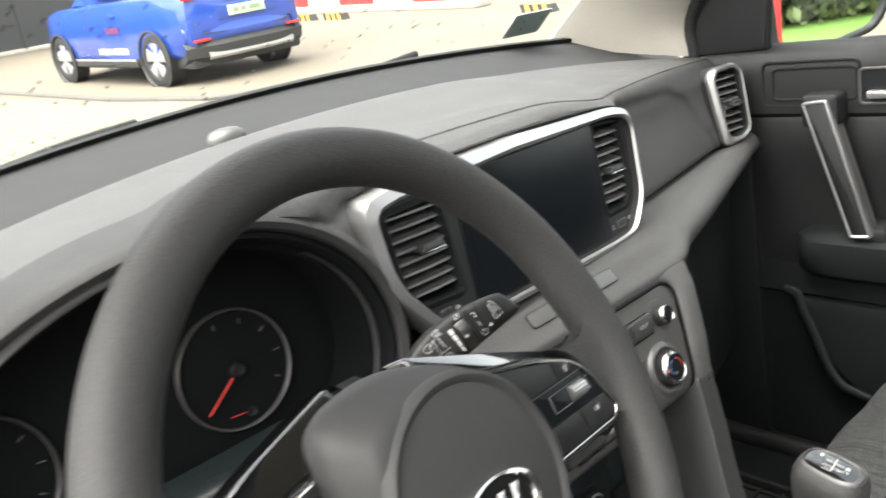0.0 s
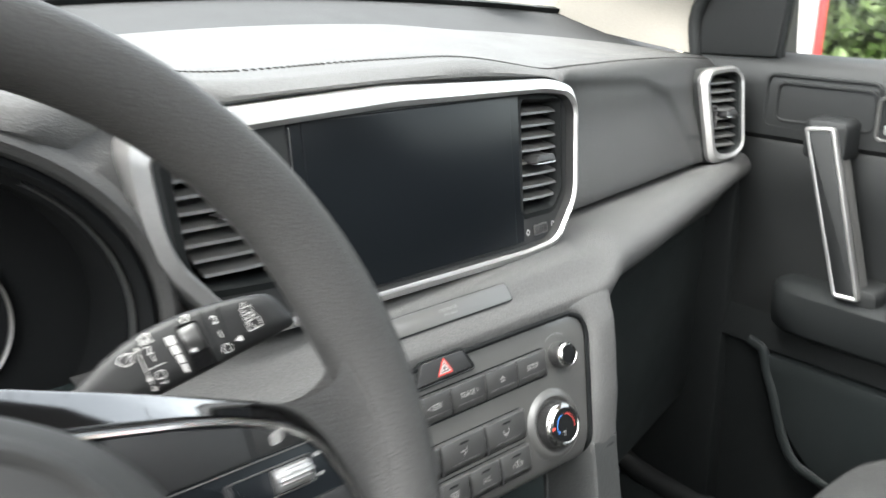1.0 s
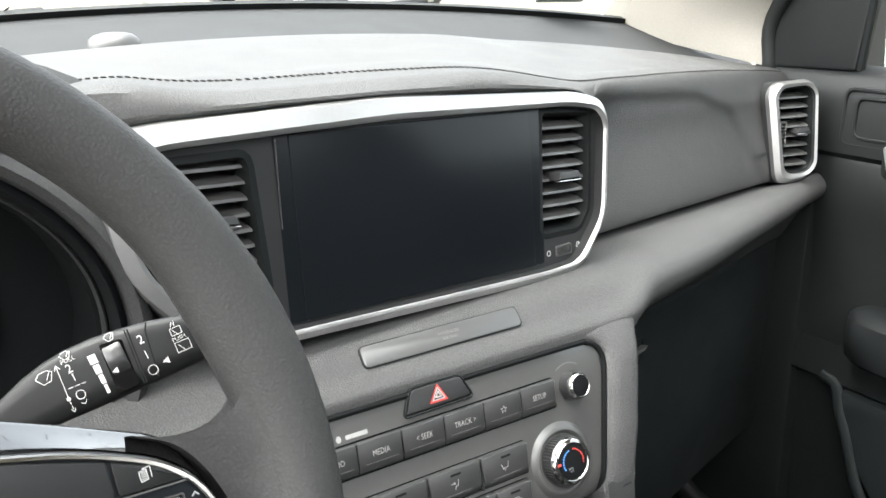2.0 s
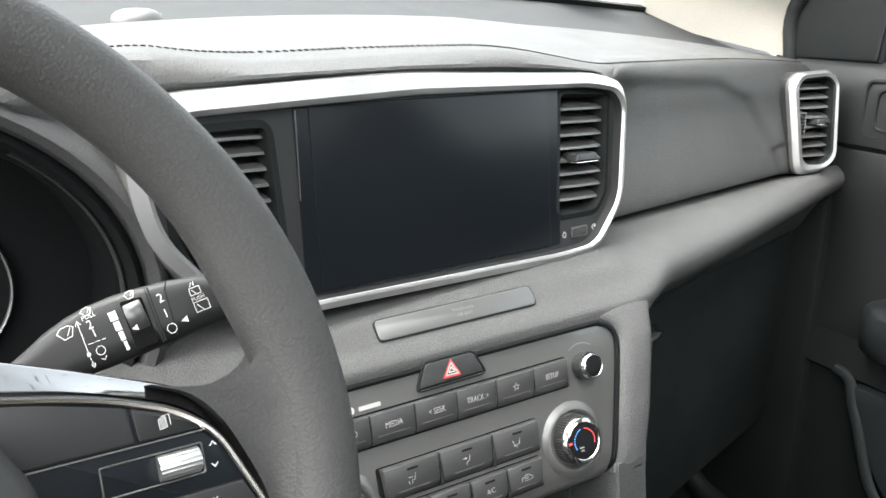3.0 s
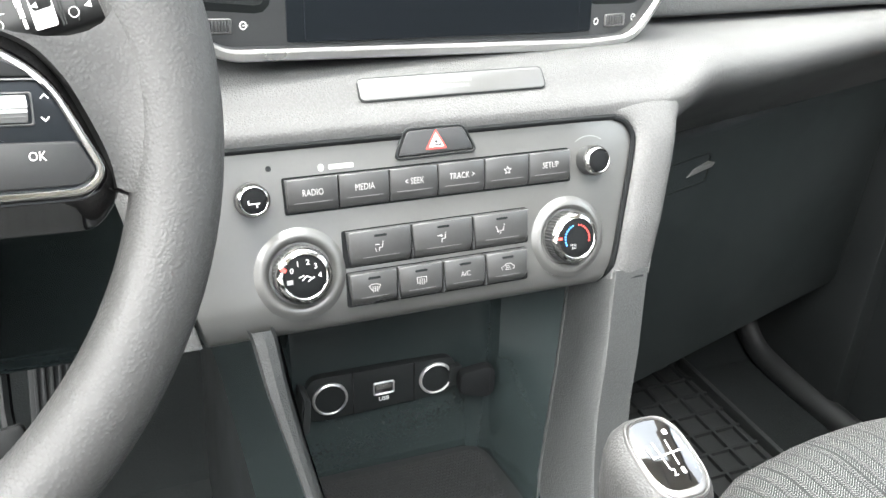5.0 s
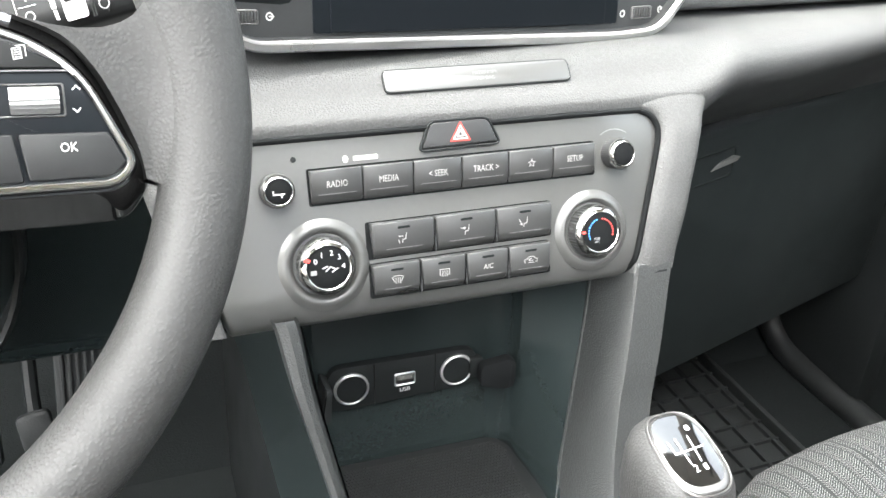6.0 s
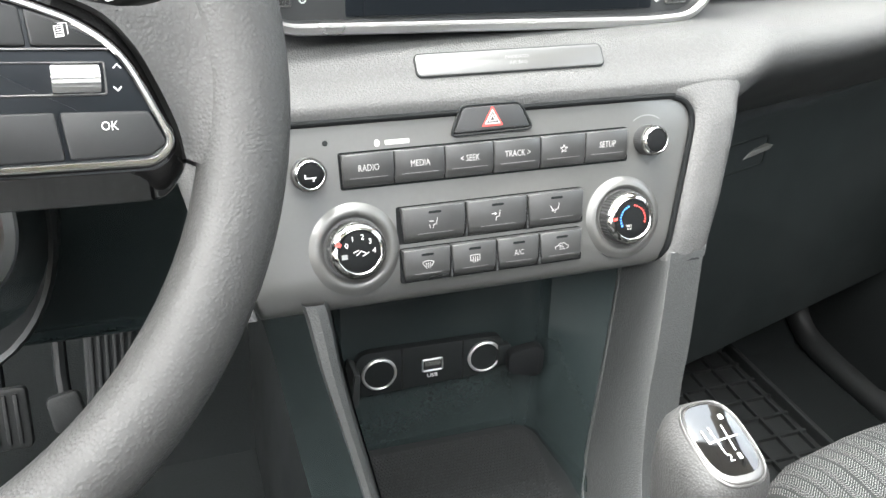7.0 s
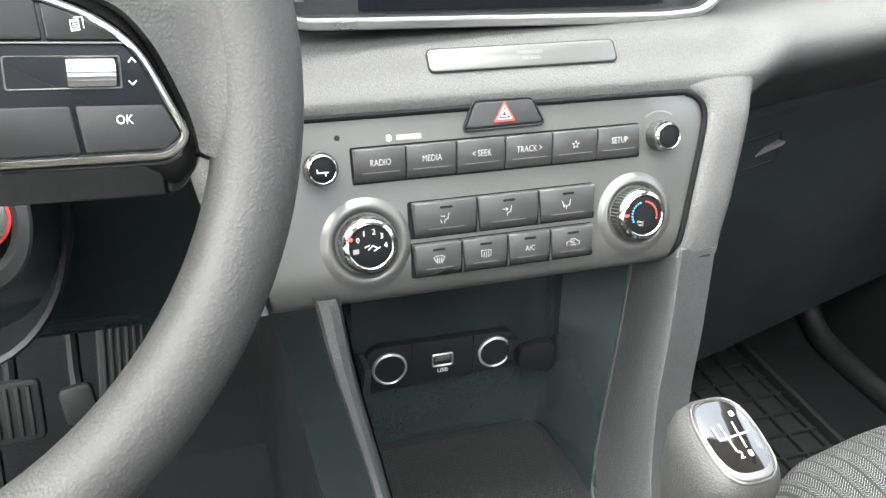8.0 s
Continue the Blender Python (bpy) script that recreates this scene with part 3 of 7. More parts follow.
def build_bezel():
    unit = thing("infotainment_unit", "dark display set in a satin silver bezel between two air vents", "display")
    out, inn = rounded(BEZEL, 0.016, 6), rounded(BEZEL_IN, 0.012, 6)
    bm = bmesh.new()
    rings = [ring(bm, inset(out, -0.002), SCR, -0.03), ring(bm, out, SCR, -0.004), ring(bm, inset(out, 0.0015), SCR, 0.001)]
    mid = [((a[0] * 0.25 + b[0] * 0.75), (a[1] * 0.25 + b[1] * 0.75)) for a, b in zip(out, inn)]
    rings += [ring(bm, mid, SCR, 0.0035), ring(bm, inset(inn, -0.0012), SCR, 0.001), ring(bm, inn, SCR, -0.0005)]
    for a, b in zip(rings, rings[1:]):
        bridge(bm, a, b)
    part("bezel", bm, SILVER, unit, "satin silver surround")
    bm = bmesh.new()
    bridge(bm, ring(bm, inn, SCR, -0.0005), ring(bm, inset(inn, 0.001), SCR, -0.01))
    part("bezel_inner_edge", bm, BUTTON, unit, "dark inner edge of the surround")
    right = rounded([(0.1435, 0.0345), (0.186, 0.0355), (0.1965, 0.050), (0.1985, 0.1305), (0.145, 0.1325)], 0.006, 3)
    left = rounded([(-0.158, 0.032), (-0.100, 0.0285), (-0.1075, 0.119), (-0.174, 0.1165), (-0.168, 0.05)], 0.006, 3)
    bm = bmesh.new()
    edges = []
    for line in (inset(inn, -0.001), inset(right, -0.0045), inset(left, -0.0045)):
        vs = ring(bm, line, SCR, -0.0085)
        edges += [bm.edges.new((vs[i - 1], vs[i])) for i in range(len(vs))]
    bmesh.ops.triangle_fill(bm, use_beauty=True, use_dissolve=False, edges=edges)
    part("fascia", bm, FASCIA, unit, "charcoal backing between display and vents", smooth=False)
    part("display", prism(bmesh.new(), rounded([(-0.074, 0.0065), (0.1345, 0.0105), (0.1305, 0.135), (-0.078, 0.131)], 0.002, 2), SCR, -0.009, -0.0062, 0.0004), SCREEN, unit, "switched-off black touch display")
    part("display_border", prism(bmesh.new(), rounded([(-0.0855, 0.006), (0.146, 0.0108), (0.1425, 0.1362), (-0.0885, 0.1305)], 0.002, 2), SCR, -0.01, -0.0074, 0.0004), SCREEN, unit, "gloss black side bars")
    part("chrome_strip", prism(bmesh.new(), [(-0.0872, 0.07), (-0.0864, 0.07), (-0.0868, 0.128), (-0.0876, 0.128)], SCR, -0.0075, -0.0066), CHROME, unit)
    thumb_wheel(unit, at(SCR, 0, 0, -0.0080), 0.1675, 0.0185, length=0.018, turn=3)
    thumb_wheel(unit, at(SCR, 0, 0, -0.0085), -0.128, 0.0165)
    bm = bmesh.new()
    strokes(bm, [[(0.1510 + 0.0018 * math.cos(k * math.tau / 10), 0.0175 + 0.0022 * math.sin(k * math.tau / 10)) for k in range(11)],
                 [(0.1850 + 0.0018 * math.cos(k * math.tau / 10), 0.0205 + 0.0022 * math.sin(k * math.tau / 10)) for k in range(11)], [(0.1850, 0.0205), (0.1868, 0.0217)],
                 [(-0.113 + 0.002 * math.cos(k * math.tau / 10), 0.0168 + 0.0022 * math.sin(k * math.tau / 10)) for k in range(11)], [(-0.113, 0.0168), (-0.1105, 0.0168)]], SCR, 0.0008, -0.0082)
    tagged(part("print", bm, PRINT, unit), kind="stuff")
    rows = []
    for k in range(8):
        v = 0.046 + 0.0105 * k
        rows.append((v, 0.1455, 0.1965 if v > 0.056 else 0.193))
    air_vent("dark slatted air vent with chrome-edged tab beside the display", at(SCR, 0, 0, -0.0055), right, 8, rows, (0.168, 0.0805, 0.026))
    rows = []
    for k in range(8):
        v = 0.041 + 0.0102 * k
        rows.append((v, -0.168 - 0.003 * k / 8 + 0.012 * max(0, 1 - k / 2), -0.1035 - 0.0055 * k / 8))
    air_vent("dark slatted air vent with chrome-edged tab near the steering wheel", at(SCR, 0, 0, -0.0055), left, 8, rows, (-0.132, 0.0805, 0.028))


build_bezel()


def build_side_vent():
    m = axes((0.634, 0.694, 1.045), (1, -0.25, 0.0), (0.06, 0.15, 1))
    out = rounded([(-0.026, -0.062), (0.016, -0.058), (0.034, -0.045), (0.036, 0.052), (0.022, 0.064), (-0.024, 0.062), (-0.036, 0.05)], 0.016, 6)
    inn = rounded([(-0.0165, -0.049), (0.013, -0.050), (0.0275, -0.040), (0.0300, 0.047), (0.0195, 0.0565), (-0.016, 0.0545), (-0.0245, 0.045)], 0.013, 6)
    vent = air_vent("slatted side air vent in satin silver frame at dashboard end", at(m, 0, 0, 0.004), inset(inn, 0.001), 8, [(-0.039 + 0.0116 * k, -0.015 - 0.006 * k / 8, 0.0245 + 0.002 * k / 8) for k in range(8)], (0.010, 0.002, 0.02))
    bm = bmesh.new()
    mid = [((a[0] + b[0]) / 2, (a[1] + b[1]) / 2) for a, b in zip(out, inn)]
    rings = [ring(bm, out, m, -0.004), ring(bm, out, m, 0.003), ring(bm, mid, m, 0.0085), ring(bm, inn, m, 0.007)]
    for a, b in zip(rings, rings[1:]):
        bridge(bm, a, b)
    part("surround", bm, SILVER, vent, "satin silver frame")
    bm = bmesh.new()
    bridge(bm, ring(bm, inn, m, 0.007), ring(bm, inset(inn, 0.001), m, -0.004))
    bridge(bm, ring(bm, inset(out, -0.0005), m, -0.03), ring(bm, inset(out, -0.0005), m, -0.003))
    part("surround_edge", bm, HARD, vent, "dark inner edge of the frame")
    thumb_wheel(vent, at(m, 0, 0, 0.004), -0.0165, 0.0, turn=84, length=0.03)
    return vent


build_side_vent()


# ---- control panel ----
def knob(panel, u, v, r, h, dish=0.0, face=VOID, name="knob"):
    m = at(PAN, u, v, 0)
    if dish:
        bm = bmesh.new()
        lathe(bm, [(dish * 1.06, -0.006), (dish * 1.055, -0.0005), (dish, 0.0006), (dish * 0.94, 0.0022), (dish * 0.88, 0.0032), (dish * 0.82, 0.0034), (dish * 0.76, 0.0024), (r * 1.12, -0.0005), (r * 1.06, -0.002)], m, 64)
        part("collar", bm, SATIN, panel, "dished charcoal collar")
    body = part(name, lathe(bmesh.new(), [(r * 1.05, -0.002), (r * 1.05, h * 0.72), (r * 1.0, h * 0.76)], m, 96, ribs=96, rib=r * 0.035, rows=(0, 1)), BUTTON, panel, "ribbed rotary knob with a chrome ring")
    part("chrome_ring", lathe(bmesh.new(), [(r * 1.03, h * 0.70), (r * 1.02, h * 0.74), (r * 1.0, h * 0.80), (r * 0.94, h * 0.89), (r * 0.87, h * 0.96), (r * 0.81, h), (r * 0.785, h * 0.985), (r * 0.76, h * 0.93)], m, 48), KNOBRING, body)
    part("cap", lathe(bmesh.new(), [(r * 0.76, h * 0.93), (r * 0.72, h * 0.955), (r * 0.4, h * 0.97), (0, h * 0.975)], m, 40), face, body, "gloss black cap")
    return body


def push_button(panel, pts, tall, low, shade=KEY, words="", size=0.006, name="button", lamp=False, dv=0.0, fold=0.0, squeeze=1.0):
    """A key whose face leans out towards its upper edge; below the fold its foot turns away into the panel. Words are printed on the face."""
    bm = bmesh.new()
    v0, v1 = min(p[1] for p in pts), max(p[1] for p in pts)
    vf = v0 + fold * (v1 - v0)
    slope = (tall - low) / (v1 - vf)
    if fold:
        ends = [[f(p[0] for p in pts if abs(p[1] - v) < 0.002) for f in (min, max)] for v in (v0, v1)]
        rows = []
        for k, w in ((0.0, 0.0002), (0.02, low * 0.30), (fold * 0.55, low * 0.66), (fold * 0.92, low - 0.0003), (fold * 1.12, low + 0.0001), (0.5, low + (tall - low) * (0.5 - fold) / (1 - fold)), (0.94, tall - slope * 0.05 * (v1 - v0)), (0.985, tall - 0.0005), (1.0, tall - 0.0016)):
            a, b = (ends[0][i] + (ends[1][i] - ends[0][i]) * k for i in (0, 1))
            v = v0 + k * (v1 - v0)
            rows.append([tuple(PAN @ Vector((u, v, h))) for u, h in ((a, -0.002), (a, w - 0.0011), (a + 0.0003, w - 0.0004), (a + 0.0010, w), (b - 0.0010, w), (b - 0.0003, w - 0.0004), (b, w - 0.0011), (b, -0.002))])
        loft(bm, rows)
        for row in (rows[0], rows[-1]):
            v = (PAN.inverted() @ Vector(row[0])).y
            loft(bm, [row[1:-1], [tuple(PAN @ Vector(((PAN.inverted() @ Vector(p)).x, v, -0.002))) for p in row[1:-1]]])
        bmesh.ops.remove_doubles(bm, verts=bm.verts, dist=0.00002)
    else:
        def lift(p, t):
            return low + slope * (p[1] - v0) - t
        a = [bm.verts.new(PAN @ Vector((*p, -0.002))) for p in pts]
        b = [bm.verts.new(PAN @ Vector((*p, lift(p, 0.0010)))) for p in pts]
        c = [bm.verts.new(PAN @ Vector((*p, lift(p, 0.0003)))) for p in inset(pts, 0.0004)]
        d = [bm.verts.new(PAN @ Vector((*p, lift(p, 0.0)))) for p in inset(pts, 0.0012)]
        for p, q in ((a, b), (b, c), (c, d)):
            bridge(bm, p, q)
        bm.faces.new(d)
    key = part(name, bm, shade, panel)
    cu, cv = sum(p[0] for p in pts) / len(pts), (v0 + v1) / 2 + dv
    m = PAN @ Matrix.Translation((cu, cv, low + slope * (cv - vf))) @ pose(0, 0, 0, math.degrees(math.atan(slope)))
    if words:
        text("print", words, m, size, LEGEND, key, squeeze=squeeze)
    if lamp:
        part("lamp", prism(bmesh.new(), rect(-0.0042, (v1 - v0) / 2 - 0.0046 - dv, 0.0042, (v1 - v0) / 2 - 0.0030 - dv, 0.0005, 1), m, -0.001, 0.0002), BLACK, key)
    return key, m


def build_panel():
    panel = thing("control_panel", "charcoal radio and heating control panel with keys and knobs", "control panel")
    outer = rounded([(0.1585, -0.1095), (0.1925, 0.014), (-0.2060, 0.014), (-0.1790, -0.1095)], [0.0, 0.004, 0.004, 0.0], 8)
    inner = rounded([(0.1245, -0.1095), (0.1570, 0.0125), (-0.1890, 0.0125), (-0.1620, -0.1095)], [0.0, 0.024, 0.024, 0.0], 8)
    outer, inner = outer[:1] + outer[1:-1] + outer[-1:], inner[:1] + inner[1:-1] + inner[-1:]
    rows = []
    for p, q in zip(outer, inner):
        p, q = Vector((p[0], p[1], 0)), Vector((q[0], q[1], 0))
        row = []
        for t, w in ((1.0, -0.006), (0.985, -0.0005), (0.93, 0.0030), (0.82, 0.0062), (0.66, 0.0074), (0.45, 0.0074), (0.22, 0.0066), (0.10, 0.0046), (0.02, 0.0), (-0.02, -0.012), (-0.04, -0.04)):
            c = p.lerp(q, t)
            top = lerp(c.y, [(-0.1095, 0.05), (-0.095, 0.45), (-0.07, 0.9), (-0.030, 1.0), (-0.006, 0.75), (0.006, 0.2), (0.012, 0.0)])
            sink = lerp(c.y, [(0.002, 0.0), (0.009, -0.003), (0.014, -0.007)])
            row.append(tuple(PAN @ Vector((c.x, c.y, w * top + sink if w > 0 else w + sink))))
        rows.append(row)
    part("seam", prism(bmesh.new(), rect(0.1345, -0.1110, 0.1520, -0.1096, 0.0002, 1), PAN, -0.012, 0.0016), BLACK, panel)
    part("surround", loft(bmesh.new(), rows), LEATHER, panel, "soft grained surround")
    # shoulder that carries the surround round the corner of the face into the shelf
    rows = []
    for v in steps(-0.1094, 0.046, 40):
        u0 = lerp(v, [(-0.1094, 0.1240), (-0.03, 0.1451), (-0.016, 0.1486), (-0.008, 0.1496), (-0.002, 0.1480), (0.003, 0.1440), (0.007, 0.1370), (0.0095, 0.126), (0.02, 0.116), (0.05, 0.110)])
        u1 = lerp(v, [(-0.1094, 0.1605), (-0.0473, 0.1769), (-0.0117, 0.1868), (0.0, 0.1909), (0.0077, 0.1942), (0.015, 0.1980), (0.0212, 0.2036), (0.026, 0.2110), (0.0296, 0.2190), (0.0342, 0.2320), (0.0392, 0.2470), (0.046, 0.265)])
        base = lerp(v, [(-0.1094, 0.0010), (-0.095, 0.0040), (-0.07, 0.0073), (-0.030, 0.0080), (-0.012, 0.0072), (-0.004, 0.0055), (0.0076, 0.0022), (0.0168, -0.0012), (0.0297, -0.0075), (0.0342, -0.0100), (0.0392, -0.0130), (0.046, -0.018)])
        up = ease(0.0, 0.012, v)
        row = []
        for t, w, soft in ((0, -0.0134, -0.005), (0.035, -0.0075, -0.0046), (0.07, -0.0044, -0.004), (0.18, -0.0012, -0.0026), (0.34, 0, -0.0010), (0.5, 0, -0.0002), (0.64, -0.0002, 0), (0.78, -0.0008, -0.0004), (0.9, -0.0028, -0.0020), (0.98, -0.0074, -0.006), (1.0, -0.02, -0.02), (1.03, -0.05, -0.05)):
            row.append(tuple(PAN @ Vector((u0 + (u1 - u0) * t, v, base + w + (soft - w) * up - 0.019 * ease(0.45, 1.0, t) * ease(0.026, 0.042, v)))))
        rows.append(row)
    part("surround_shoulder", loft(bmesh.new(), rows), LEATHER, panel)
    rows = []
    for v in [-0.1125, -0.1122, -0.1115, -0.110, -0.108, -0.1055, -0.1025, -0.099, -0.0955, -0.092, -0.089, -0.0865] + steps(-0.08, 0.0, 12) + [0.002, 0.004, 0.006, 0.0075, 0.0082]:
        ul = -0.1600 - 0.0270 * (v + 0.1085) / 0.122
        ur = lerp(v, [(-0.1125, 0.1215), (-0.1094, 0.1245), (-0.061, 0.1385), (-0.024, 0.1483), (-0.012, 0.1505), (-0.0048, 0.1497), (0.0016, 0.1455), (0.0054, 0.1375), (0.0075, 0.125), (0.0082, 0.115)])
        w = -0.0165 * (1 - math.sqrt(max(0.0, 1 - (max(0.0, -0.0865 - v) / 0.0265) ** 2)))
        rows.append([tuple(PAN @ Vector(q)) for q in [(ul - 0.001, v, w - 0.03), (ul, v, w - 0.003), (ul + 0.0015, v, w - 0.0006), (ul + 0.004, v, w)] + [(ul + 0.004 + (ur - ul - 0.008) * k / 8, v, w) for k in range(1, 8)] + [(ur - 0.004, v, w), (ur - 0.0015, v, w - 0.0006), (ur, v, w - 0.003), (ur + 0.001, v, w - 0.03)]])
    rows.insert(0, [tuple(Vector(q) + Vector((0, 0.03, 0.0))) for q in rows[0]])
    bm = loft(bmesh.new(), rows)
    part("faceplate", bm, SATIN, panel, "satin charcoal face plate")
    # No real seal: a black tube laid in as the shade of the gap.
    path = [(-0.184, 0.0074, 0.0), (0.0, 0.0070, 0.0), (0.122, 0.0066, 0.0), (0.136, 0.0054, 0.0004), (0.1440, 0.0016, 0.0008), (0.1482, -0.0048, 0.0012), (0.1490, -0.012, 0.0012), (0.1468, -0.024, 0.0012), (0.1370, -0.061, 0.0012), (0.1283, -0.094, 0.0004), (0.1258, -0.1035, -0.004), (0.1245, -0.109, -0.012)]
    part("seal", sweep(bmesh.new(), [PAN @ Vector(p) for p in spline(path, 6)], circle(0.0021, 8), up=(0.1, 0.9, 0.3)), VOID, panel, "dark tube standing in for the shadowed gap round the face")
    # hazard switch
    hz = rounded([(-0.029, -0.0075), (0.028, -0.0068), (0.0195, 0.0108), (-0.0205, 0.0110)], [0.004, 0.004, 0.004, 0.004], 3)
    part("switch_frame", frame_plate(bmesh.new(), inset(hz, -0.0008), inset(hz, 0.0006), PAN, -0.002, 0.0022, 0.0004), BLACK, panel)
    key, m = push_button(panel, inset(hz, 0.0009), 0.0034, 0.0016, name="hazard_switch", shade=BUTTON)
    tri = [(0, 0.0072), (0.0066, -0.0044), (-0.0066, -0.0044)]
    loop = lambda k, dy=0.0: [(p[0] * k, p[1] * k + dy) for p in tri] + [(tri[0][0] * k, tri[0][1] * k + dy)]
    part("red_triangle", strokes(bmesh.new(), [loop(0.98)], m, 0.0011, 0.0004), REDP, key, "red and white warning triangle")
    part("white_triangle", strokes(bmesh.new(), [loop(0.72), loop(0.34)], m, 0.0007, 0.0005), PRINT, key)
    # row of six keys
    part("key_well", prism(bmesh.new(), rect(-0.1030, -0.0350, 0.0974, -0.0116, 0.0016, 2), PAN, -0.001, 0.0004), VOID, panel)
    cuts = [-0.1018, -0.0685, -0.0351, -0.0019, 0.0313, 0.0641, 0.0962]
    words = ["RADIO", "MEDIA", "< SEEK", "TRACK >", "", "SETUP"]
    for i, wd in enumerate(words):
        a, b = cuts[i] + 0.0003, cuts[i + 1] - 0.0003
        key, m = push_button(panel, rect(a, -0.0337, b, -0.0128, 0.0007, 2), 0.0068, 0.0042, words=wd, size=0.0060, name="radio_key", squeeze=0.74, fold=0.24, dv=0.0012)
        part("underline", strokes(bmesh.new(), [[(-0.012, -0.0060), (0.012, -0.0060)]], m, 0.00032, 0.0002), DIM, key)
        if not wd:
            star = [(0.0026 * (1 if k % 2 == 0 else 0.45) * math.sin(k * math.pi / 5), 0.0026 * (1 if k % 2 == 0 else 0.45) * math.cos(k * math.pi / 5)) for k in range(11)]
            part("print", strokes(bmesh.new(), [star], m, 0.0005, 0.0003), LEGEND, key)
    # heating keys, two rows
    for low, high, right in ((-0.0733, -0.0490, 0.0614), (-0.0988, -0.0760, 0.0590)):
        part("key_well", prism(bmesh.new(), rounded([(-0.0697, low), (right, low), (right, high), (-0.0690, high)], 0.0016, 2), PAN, -0.001, 0.0004), VOID, panel)
    seat = [[(0.0016, 0.0034), (0.0018, 0.0030)], [(0.0014, 0.0020), (0.0010, -0.0008), (-0.0012, -0.0010), (-0.0016, -0.0034)]]
    draught = [[[(-0.0040, 0.0016), (-0.0012, 0.0014)], [(-0.0044, -0.0012), (-0.0036, -0.0034)]], [[(-0.0046, 0.0016), (-0.0012, 0.0014)], [(-0.0022, 0.0022), (-0.0012, 0.0014), (-0.0022, 0.0006)]], [[(-0.0050, 0.0022), (-0.0030, -0.0020)], [(-0.0042, -0.0014), (-0.0030, -0.0020), (-0.0026, -0.0008)]]]
    waves = [[(x, 0.0014), (x + 0.0003, 0.0004), (x - 0.0001, -0.0010), (x + 0.0003, -0.0026)] for x in (-0.0016, 0, 0.0016)]
    screen = [[(-0.0042, 0.0018), (-0.0020, 0.0030), (0.0020, 0.0030), (0.0042, 0.0018), (0.0026, -0.0010), (0.0022, -0.0012)], [(-0.0042, 0.0018), (-0.0026, -0.0010), (-0.0022, -0.0012)]]
    rear = [[(-0.0022, -0.0014), (-0.0036, -0.0014), (-0.0036, 0.0028), (0.0036, 0.0028), (0.0036, -0.0014), (0.0022, -0.0014)]]
    car = [[(-0.0050, -0.0016), (-0.0054, 0.0004), (-0.0032, 0.0012), (-0.0016, 0.0028), (0.0020, 0.0028), (0.0036, 0.0012), (0.0052, 0.0006), (0.0050, -0.0014), (0.0038, -0.0016)], [(-0.0022, -0.0018), (0.0022, -0.0018)], [(0.0014, -0.0004), (-0.0016, -0.0002), (-0.0018, 0.0010), (0.0006, 0.0012)]]
    upper, lower = [-0.0670, -0.0240, 0.0191, 0.0606], [-0.0685, -0.0360, -0.0044, 0.0262, 0.0580]
    for i in range(3):
        key, m = push_button(panel, [(upper[i] + 0.0016, -0.0726), (upper[i + 1] - 0.0014, -0.0726), (upper[i + 1] - 0.0005, -0.0498), (upper[i] + 0.0005, -0.0498)], 0.0078, 0.0056, name="heating_key", lamp=True, dv=0.0004, fold=0.24)
        part("print", strokes(bmesh.new(), seat + draught[i], m @ Matrix.Diagonal((0.9, 0.9, 1, 1)), 0.0006, 0.0003), LEGEND, key)
        part("underline", strokes(bmesh.new(), [[(-0.012, -0.0064), (0.012, -0.0064)]], m, 0.00032, 0.0002), DIM, key)
    for i in range(4):
        key, m = push_button(panel, [(lower[i] + 0.0016, -0.0980), (lower[i + 1] - 0.0014, -0.0980), (lower[i + 1] - 0.0005, -0.0766), (lower[i] + 0.0005, -0.0766)], 0.0078, 0.0056, words="A/C" if i == 2 else "", size=0.0052, name="heating_key", lamp=True, fold=0.24, squeeze=0.8)
        if i != 2:
            part("print", strokes(bmesh.new(), (screen + waves, rear + waves, [], car)[i], m @ Matrix.Diagonal((0.9, 0.9, 1, 1)), 0.0005, 0.0003), LEGEND, key)
        part("underline", strokes(bmesh.new(), [[(-0.009, -0.0056), (0.009, -0.0056)]], m, 0.00032, 0.0002), DIM, key)
    for cuts, low, high in ((upper, -0.0728, -0.0505), (lower, -0.0982, -0.0772)):
        for g in cuts[1:-1]:
            part("divider", prism(bmesh.new(), rounded([(g - 0.0006, low), (g + 0.0006, low), (g + 0.0007, low * 0.75 + high * 0.25), (g + 0.0001, high), (g - 0.0001, high), (g - 0.0007, low * 0.75 + high * 0.25)], 0.0003, 1), PAN, 0.0, 0.0052, 0.0004), BUTTON, panel)
    # knobs
    k1 = knob(panel, -0.1225, -0.0225, 0.0101, 0.013)
    part("print", strokes(bmesh.new(), [[(-0.0045, -0.001), (0.004, -0.001)], [(-0.0045, -0.001), (-0.0045, 0.0015)], [(0.002, -0.001), (0.002, -0.0035)]], at(PAN, -0.1225, -0.0235, 0.0128) @ Matrix.Diagonal((0.75, 0.75, 1, 1)), 0.001), PRINT, k1)
    knob(panel, 0.1133, -0.0219, 0.0100, 0.014)
    fan = knob(panel, -0.0974, -0.0722, 0.0174, 0.014, dish=0.0285)
    mt = at(PAN, -0.0974, -0.0722, 0.0138) @ Matrix.Diagonal((0.92, 0.92, 1, 1))
    for word, ang in (("0", 150), ("1", 115), ("2", 75), ("3", 40), ("4", 0)):
        text("print", word, at(mt, 0.0100 * math.cos(radians(ang)), 0.0100 * math.sin(radians(ang))), 0.0052, PRINT, fan)
